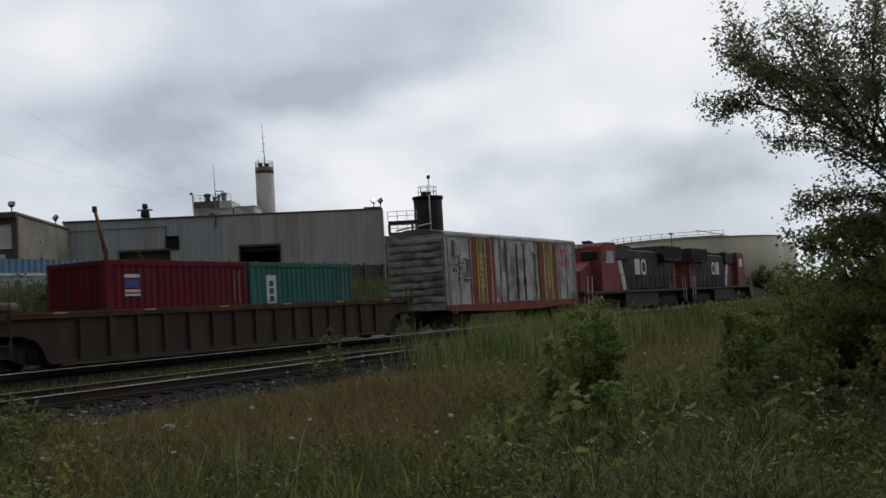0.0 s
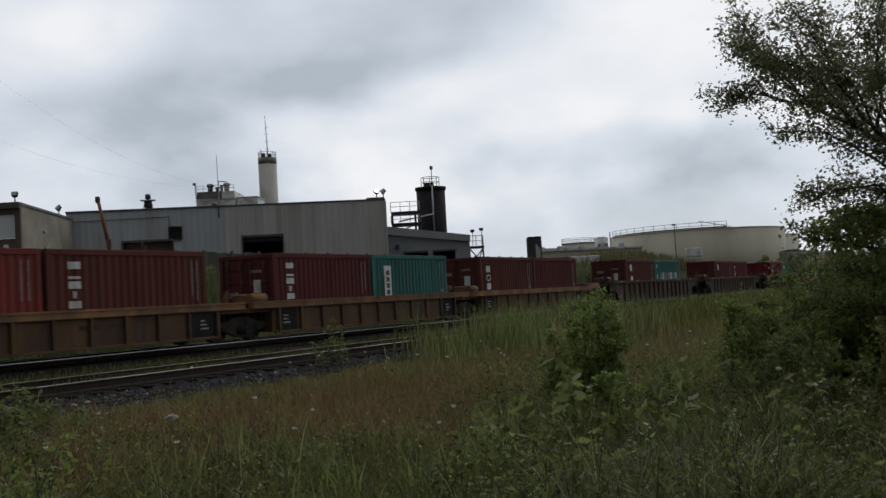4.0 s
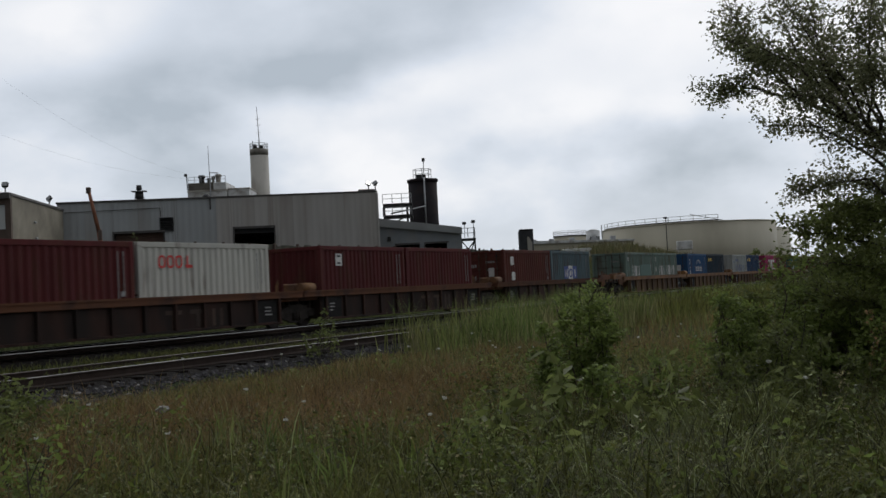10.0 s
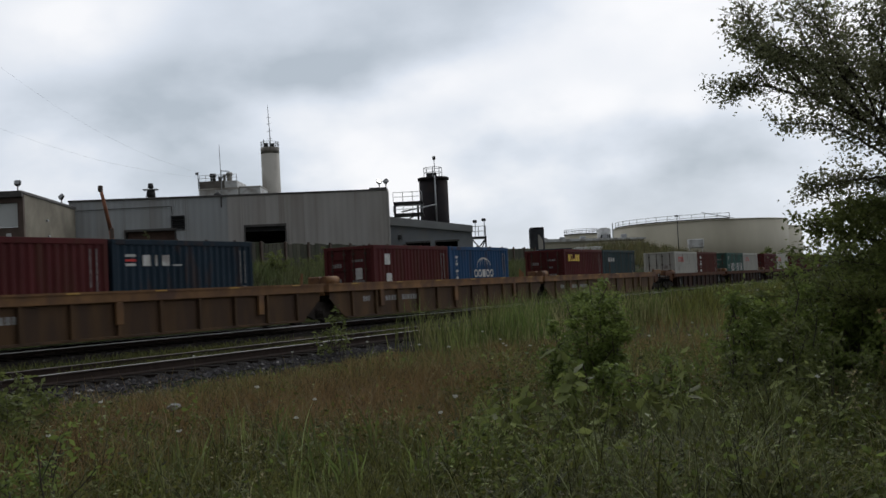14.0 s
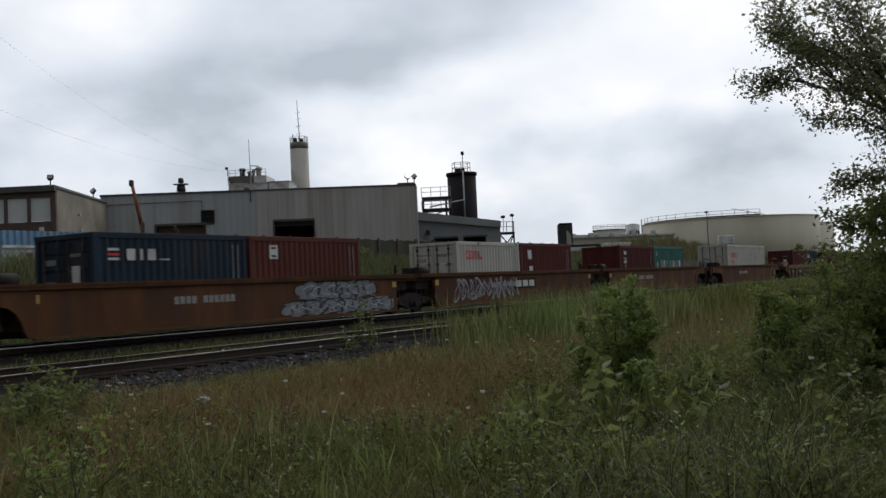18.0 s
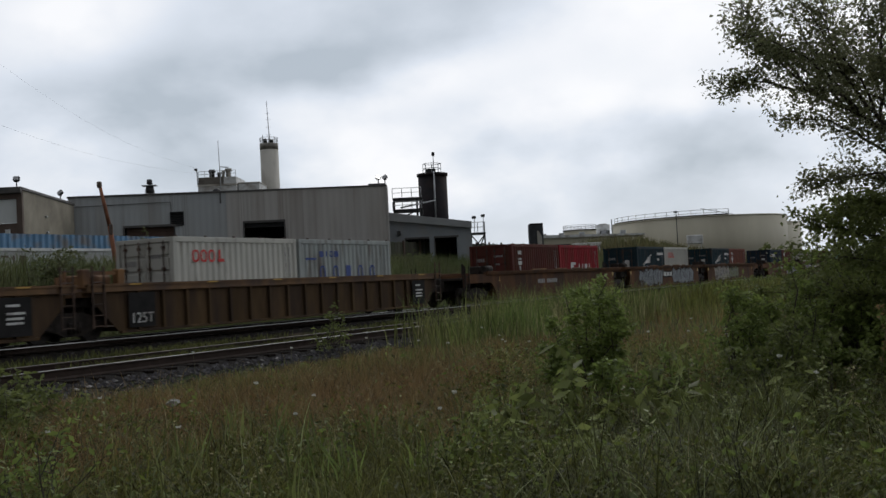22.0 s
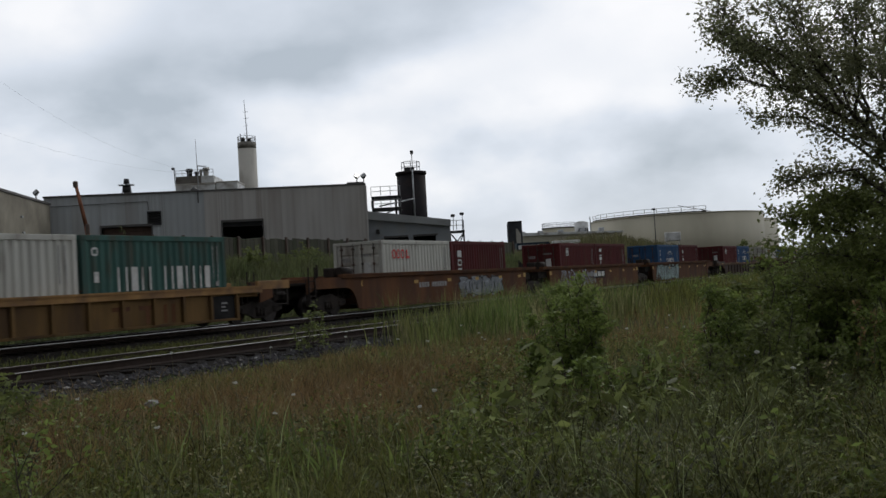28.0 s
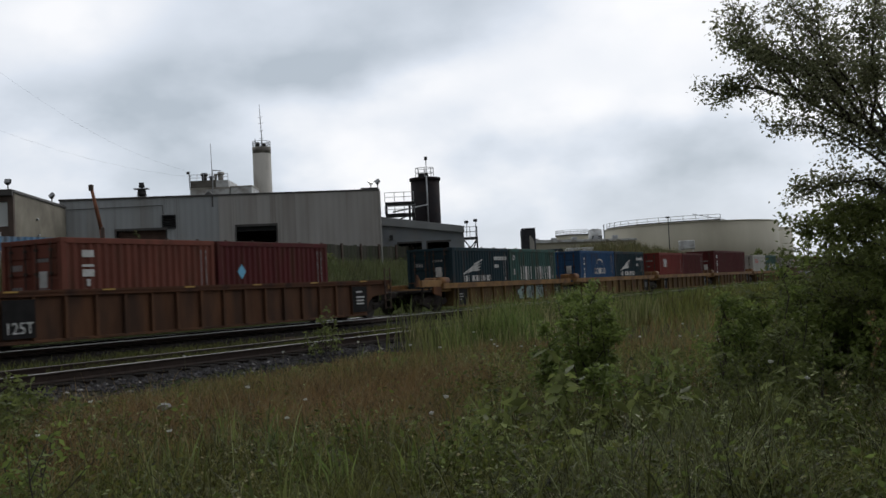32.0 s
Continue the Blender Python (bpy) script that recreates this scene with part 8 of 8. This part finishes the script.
def tree():
    """The tree at the side: one leaning main limb, risers from it, low sprays beneath."""
    rnd = random.Random(8)
    base = Vector((5.9, 11.1, ground_height(5.9, 11.1) - 0.05))
    root = thing("tree", "tall broadleaf tree with long sparse limbs and small leaves", "tree", Matrix.Translation(base))
    bm = bmesh.new()
    bough(bm, [(0, 0, 0), (-0.2, 0.05, 1.4), (-0.45, 0.0, 2.4)], 0.13, 0.085, rnd, 0.02)
    bough(bm, [(-0.45, 0.0, 2.4), (-0.3, 0.2, 3.6), (-0.1, 0.3, 6.4)], 0.08, 0.025, rnd, 0.02)
    part("trunk", bm, M_BARK, root)
    # points of each bough, its thickness, twigs, their length
    boughs = [
        ([(-0.45, 0, 2.4), (-0.92, 0.0, 2.98), (-1.45, 0.0, 3.35), (-2.36, 0.05, 3.72)], 0.05, 34, 0.42),
        ([(-1.33, 0, 3.27), (-1.66, 0.1, 3.84), (-1.99, 0.15, 4.48)], 0.022, 34, 0.42),
        ([(-1.05, 0, 3.08), (-1.12, -0.1, 3.93), (-1.0, -0.15, 4.9)], 0.026, 38, 0.42),
        ([(-1.75, 0, 3.48), (-2.25, -0.1, 3.96), (-2.58, -0.1, 4.2)], 0.016, 40, 0.36),
        ([(-2.05, 0, 3.6), (-2.45, 0.1, 3.75), (-2.75, 0.1, 3.66)], 0.014, 34, 0.3),
        ([(-0.92, 0, 2.98), (-1.41, 0.25, 3.82), (-1.6, 0.3, 4.75)], 0.026, 38, 0.42),
        ([(-1.9, 0, 3.55), (-2.3, 0.2, 4.28), (-2.5, 0.2, 4.6)], 0.018, 34, 0.40),
        ([(-1.5, 0, 3.38), (-2.0, -0.4, 3.85), (-2.45, -0.5, 4.05)], 0.016, 32, 0.40),
        ([(-0.7, 0.1, 2.75), (-0.85, -0.5, 3.6), (-0.95, -0.7, 4.4)], 0.022, 34, 0.42),
        ([(-0.4, 0, 2.9), (-0.6, 0.4, 3.9), (-0.75, 0.5, 5.0)], 0.026, 34, 0.45),
        ([(-1.2, 0, 3.2), (-1.75, -0.5, 3.45), (-2.2, -0.6, 3.5)], 0.014, 30, 0.34),
        ([(-0.5, 0, 2.35), (-1.1, 0.1, 2.92), (-1.64, 0.1, 3.26), (-2.25, 0.1, 3.28)], 0.022, 34, 0.28),
        ([(-0.7, 0, 2.5), (-1.2, -0.3, 2.95), (-1.5, -0.3, 3.02)], 0.014, 18, 0.3),
        ([(-0.45, 0, 2.05), (-1.15, 0.0, 2.64), (-1.69, 0.0, 2.57), (-2.02, 0.0, 2.5)], 0.018, 34, 0.22),
        ([(-0.4, 0.1, 2.0), (-1.0, 0.3, 2.55), (-1.45, 0.3, 2.7)], 0.016, 26, 0.3),
        ([(-0.3, 0, 1.7), (-1.0, -0.2, 2.25), (-1.5, -0.2, 2.35)], 0.018, 34, 0.34),
        ([(-0.25, 0, 1.4), (-1.1, 0.2, 1.95), (-1.9, 0.2, 2.1)], 0.02, 46, 0.34),
        ([(-0.2, 0, 1.1), (-1.0, -0.3, 1.6), (-1.75, -0.3, 1.75)], 0.02, 46, 0.36),
        ([(-0.1, 0, 0.8), (-1.0, 0.2, 1.2), (-1.7, 0.1, 1.4)], 0.02, 42, 0.36),
        ([(-0.3, 0.2, 1.8), (-0.7, 0.6, 2.3), (-1.2, 0.8, 2.3)], 0.018, 34, 0.36),
        ([(-0.2, -0.2, 1.2), (-0.8, -0.6, 1.7), (-1.2, -0.8, 1.9)], 0.018, 34, 0.36),
        ([(-0.95, 0, 3.0), (-1.25, 0.5, 3.5), (-1.75, 0.6, 4.1)], 0.02, 40, 0.42),
        ([(-0.8, 0, 2.85), (-1.0, -0.6, 3.35), (-1.45, -0.8, 3.75)], 0.02, 40, 0.42),
        ([(-0.6, 0, 2.6), (-0.75, 0.5, 3.1), (-1.05, 0.7, 3.5)], 0.02, 40, 0.42),
        ([(-1.0, 0, 3.05), (-1.35, 0.2, 3.9), (-1.9, 0.3, 4.8)], 0.02, 40, 0.45),
        ([(-0.45, 0, 2.5), (-0.7, -0.3, 3.0), (-0.8, -0.3, 3.3)], 0.02, 34, 0.4),
        ([(-0.4, 0, 2.0), (-0.8, 0.1, 2.4), (-1.15, 0.15, 2.6)], 0.016, 34, 0.32),
        ([(-0.5, 0, 2.3), (-0.8, -0.2, 2.7), (-1.0, -0.2, 2.85)], 0.016, 30, 0.3),
        ([(-0.3, 0, 1.6), (-0.9, 0.3, 2.15), (-1.5, 0.4, 2.25)], 0.018, 40, 0.36),
        ([(-0.9, 0.0, 3.0), (-1.0, 0.5, 3.9), (-1.3, 0.7, 4.6)], 0.02, 44, 0.45),
        ([(-0.6, 0.1, 2.9), (-0.8, -0.2, 3.7), (-0.85, -0.3, 4.5)], 0.02, 44, 0.45),
        ([(-0.5, 0.1, 3.0), (-1.0, 0.8, 3.7), (-1.2, 1.0, 4.3)], 0.02, 44, 0.45),
        ([(-1.0, 0.0, 3.1), (-1.25, -0.5, 3.8), (-1.5, -0.6, 4.4)], 0.02, 44, 0.45),
        ([(-1.3, 0.0, 3.3), (-1.9, 0.4, 4.0), (-2.35, 0.5, 4.35)], 0.018, 36, 0.4),
        ([(-0.2, 0.2, 4.0), (0.5, 0.5, 4.9), (1.0, 0.7, 5.8)], 0.035, 30, 0.5),
        ([(-0.3, 0.2, 3.2), (0.8, 0.3, 3.9), (1.7, 0.4, 4.6)], 0.035, 32, 0.5),
        ([(-0.4, 0, 2.4), (0.8, -0.4, 3.0), (1.7, -0.5, 3.4)], 0.035, 32, 0.5),
        ([(-0.3, 0.1, 2.2), (0.0, 1.2, 3.2), (0.2, 2.0, 4.2)], 0.035, 30, 0.5),
        # unseen bough towards the camera, added to shade the right foreground
        ([(-0.3, 0, 2.6), (0.3, -1.4, 3.4), (0.5, -2.6, 4.0)], 0.035, 34, 0.5),
        ([(-0.15, 0.3, 4.6), (-0.5, 0.4, 5.6), (-0.6, 0.5, 6.5)], 0.03, 34, 0.5),
    ]
    twigs, low, high = bmesh.new(), [], []
    for line, r, n, reach in boughs:
        bm = bmesh.new()
        pts = bough(bm, line, r, 0.004, rnd)
        part("limb", bm, M_BARK, root)
        for k in range(n):
            f = (0.30 if len(line) == 3 else 0.42) + (0.70 if len(line) == 3 else 0.58) * (k + rnd.random()) / n
            f *= len(pts) - 1
            i = min(int(f), len(pts) - 2)
            b = pts[i].lerp(pts[i + 1], f - i)
            away = (pts[-1] - pts[0]).normalized()
            q = b + (away * rnd.uniform(-0.1, 0.9) + Vector((rnd.uniform(-0.8, 0.8), rnd.uniform(-0.8, 0.8), rnd.uniform(-0.75, 0.75)))) * reach * rnd.uniform(0.4, 1.0)
            limb(twigs, b, q, 0.0035, 0.0015, rnd, 0.1, 2)
            # leaves sit in small bunches along the twig
            for g in range(rnd.randint(4, 6)):
                c = b.lerp(q, rnd.uniform(0.25, 1.05))
                for _ in range(rnd.randint(4, 7)):
                    (low if line[-1][2] < 2.45 else high).append((c.x + rnd.gauss(0, 0.055), c.y + rnd.gauss(0, 0.055), c.z + rnd.gauss(0, 0.055)))
    part("twig_growth", twigs, M_BARK, root)["kind"] = "stuff"
    leaf_cloud("lower_foliage", low, 0.06, M_LEAF, root, 6, 0.55, 0.4)
    leaf_cloud("crown", high, 0.044, M_TREE, root, 5, 0.62, 0.35)


tree()


def flower(x, y, h, seed):
    """A wild carrot with a flat white head."""
    rnd = random.Random(seed)
    root = thing("wild_carrot", "wild carrot with a flat white flower head", "flower", Matrix.Translation((x, y, ground_height(x, y) - 0.02)), "white wild flowers")
    bm = bmesh.new()
    tip = Vector((rnd.uniform(-0.06, 0.06), rnd.uniform(-0.06, 0.06), h))
    pts = limb(bm, (0, 0, 0), tip, 0.004, 0.002, rnd, 0.02, 3)
    part("stem", bm, M_STEM, root)
    bm = bmesh.new()
    for i in range(14):
        a, r = rnd.uniform(0, 6.28), math.sqrt(rnd.random()) * 0.022
        c = tip + Vector((math.cos(a) * r, math.sin(a) * r, rnd.uniform(0, 0.015)))
        tube(bm, c, c + Vector((0, 0, 0.012)), 0.004, 0.007, 5)
    part("flower_head", bm, M_FLOWER, root)


rnd_f = random.Random(77)
for i in range(46):
    y = math.sqrt(rnd_f.uniform(50, 400))
    x = rnd_f.uniform(-0.42, 0.46) * y
    if x * OFF.x + y * OFF.y < 11.5:
        flower(x, y, rnd_f.uniform(0.5, 0.85), i)


def pale_weed(x, y, h, seed):
    root = thing("milkweed", "weed with a few large pale folded leaves", "weed", Matrix.Translation((x, y, ground_height(x, y) - 0.02)))
    rnd = random.Random(seed)
    bm = bmesh.new()
    limb(bm, (0, 0, 0), (0.02, 0, h), 0.006, 0.003, rnd, 0.02, 3)
    part("stem", bm, M_STEM, root)
    leaf_cloud("pale_leaves", [(rnd.gauss(0, 0.03), rnd.gauss(0, 0.03), h + rnd.gauss(0, 0.03)) for _ in range(5)], 0.07, M_PALE, root, seed, 0.55, -0.2, "pale undersides of folded leaves")
    leaf_cloud("leaves", [(rnd.gauss(0, 0.06), rnd.gauss(0, 0.06), h * rnd.uniform(0.3, 0.95)) for _ in range(40)], 0.09, M_LEAF_LIGHT, root, seed + 1, 0.4)


pale_weed(0.16, 8.5, 0.56, 3)
pale_weed(1.5, 8.0, 0.52, 6)
pale_weed(0.85, 8.0, 0.46, 7)


def seed_stalk(x, y, h, seed, material, words):
    """A tall single stalk with small seed heads along its upper part."""
    rnd = random.Random(seed)
    root = thing("seed_stalk", words, "weed", Matrix.Translation((x, y, ground_height(x, y) - 0.02)), "tall seed stalks")
    bm = bmesh.new()
    pts = limb(bm, (0, 0, 0), (rnd.uniform(-0.12, 0.12), 0, h), 0.006, 0.003, rnd, 0.03, 4)
    part("stem", bm, M_STEM, root)
    spots = []
    for i in range(60):
        f = 0.55 + 0.45 * rnd.random()
        k = min(int(f * 4), 3)
        c = pts[k].lerp(pts[k + 1], f * 4 - k)
        spots.append((c.x + rnd.gauss(0, 0.022), c.y + rnd.gauss(0, 0.022), c.z))
    leaf_cloud("seed_head", spots, 0.035, material, root, seed, 0.55, 0.1)
    leaf_cloud("foliage", [(pts[1].x + rnd.gauss(0, 0.05), pts[1].y + rnd.gauss(0, 0.05), h * rnd.uniform(0.1, 0.6)) for _ in range(26)], 0.09, M_LEAF, root, seed + 1, 0.3, 0.2)


for i, (x, y, h, m, words) in enumerate(((2.72, 7.6, 0.95, M_PALE, "tall weed with pale seed heads"), (3.95, 9.4, 1.25, M_DRY, "tall dry brown seed stalk"), (4.15, 9.7, 1.15, M_DRY, "tall dry brown seed stalk"),
                                         (1.15, 7.7, 0.62, M_PALE, "tall weed with pale seed heads"), (2.2, 7.9, 0.7, M_PALE, "tall weed with pale seed heads"), (3.3, 8.3, 0.8, M_STRAW, "tall straw-coloured seed stalk"))):
    seed_stalk(x, y, h, 300 + i, m, words)


def litter(x, y, size, seed):
    """A crumpled scrap of white plastic caught in the grass."""
    rnd = random.Random(seed)
    bm = bmesh.new()
    bmesh.ops.create_icosphere(bm, subdivisions=2, radius=size)
    for v in bm.verts:
        v.co = Vector((v.co.x * 1.2, v.co.y * 0.8, v.co.z * 0.75)) * rnd.uniform(0.6, 1.15)
    ob = part("litter", bm, M_SCRAP, None)
    ob.matrix_world = Matrix.Translation((x, y, ground_height(x, y) + 0.3))
    tagged(ob, "crumpled white plastic scrap caught in the grass", "litter")


litter(-3.42, 12.3, 0.075, 9)


def bare_sapling(x, y, seed):
    """A thin forked stem with a few leaves left at its tips."""
    rnd = random.Random(seed)
    g = ground_height(x, y)
    root = thing("sapling", "thin dark forked sapling with few leaves", "sapling", Matrix.Translation((x, y, g - 0.02)))
    bm = bmesh.new()
    a = limb(bm, (0, 0, 0), (-0.03, 0.02, 0.42), 0.008, 0.006, rnd, 0.012, 4)
    b = limb(bm, a[-1], (-0.08, 0.03, 0.86), 0.006, 0.003, rnd, 0.015, 4)
    part("stem", bm, M_BARK, root)
    tips = [b[-1], b[2]]
    for base, tip in ((a[-1], (0.40, -0.02, 0.80)), (a[2], (-0.30, 0.06, 0.52)), (b[2], (0.06, 0.05, 0.92))):
        bm = bmesh.new()
        c = limb(bm, base, tip, 0.0045, 0.002, rnd, 0.02, 4)
        part("branch", bm, M_BARK, root)
        tips += [c[-1], c[3]]
    spots = [(t.x + rnd.gauss(0, 0.035), t.y + rnd.gauss(0, 0.035), t.z + rnd.gauss(0, 0.03)) for t in tips for _ in range(4)]
    leaf_cloud("leaves", spots, 0.06, M_LEAF_LIGHT, root, seed, 0.45)


bare_sapling(-2.42, 6.0, 12)

# bushes on the bank and by the tanks
for i, (s, n, h, w) in enumerate(((36.5, 36.0, 2.3, 1.6), (39.5, 37.0, 2.0, 1.3), (29.0, 34.5, 1.9, 1.3), (52, 37.5, 1.7, 1.4), (64, 38, 1.6, 1.4), (45, 36, 1.7, 1.2))):
    p = site(s, n)
    shrub("bank_bush", "rounded green bush on the weedy bank", p.x, p.y, h, w, 1500, 0.17, M_LEAF if i % 2 else M_BANK, 70 + i, 9, 0.4)
for i, (x, y, h, w) in enumerate(((49.5, 160, 3.6, 2.4), (53.5, 163, 3.0, 3.0), (58, 160, 2.8, 3.2))):
    shrub("far_bush", "dark green bush near the cream tank", x, y, h, w, 900, 0.6, M_LEAF, 80 + i, 9, 0.5)

motions()
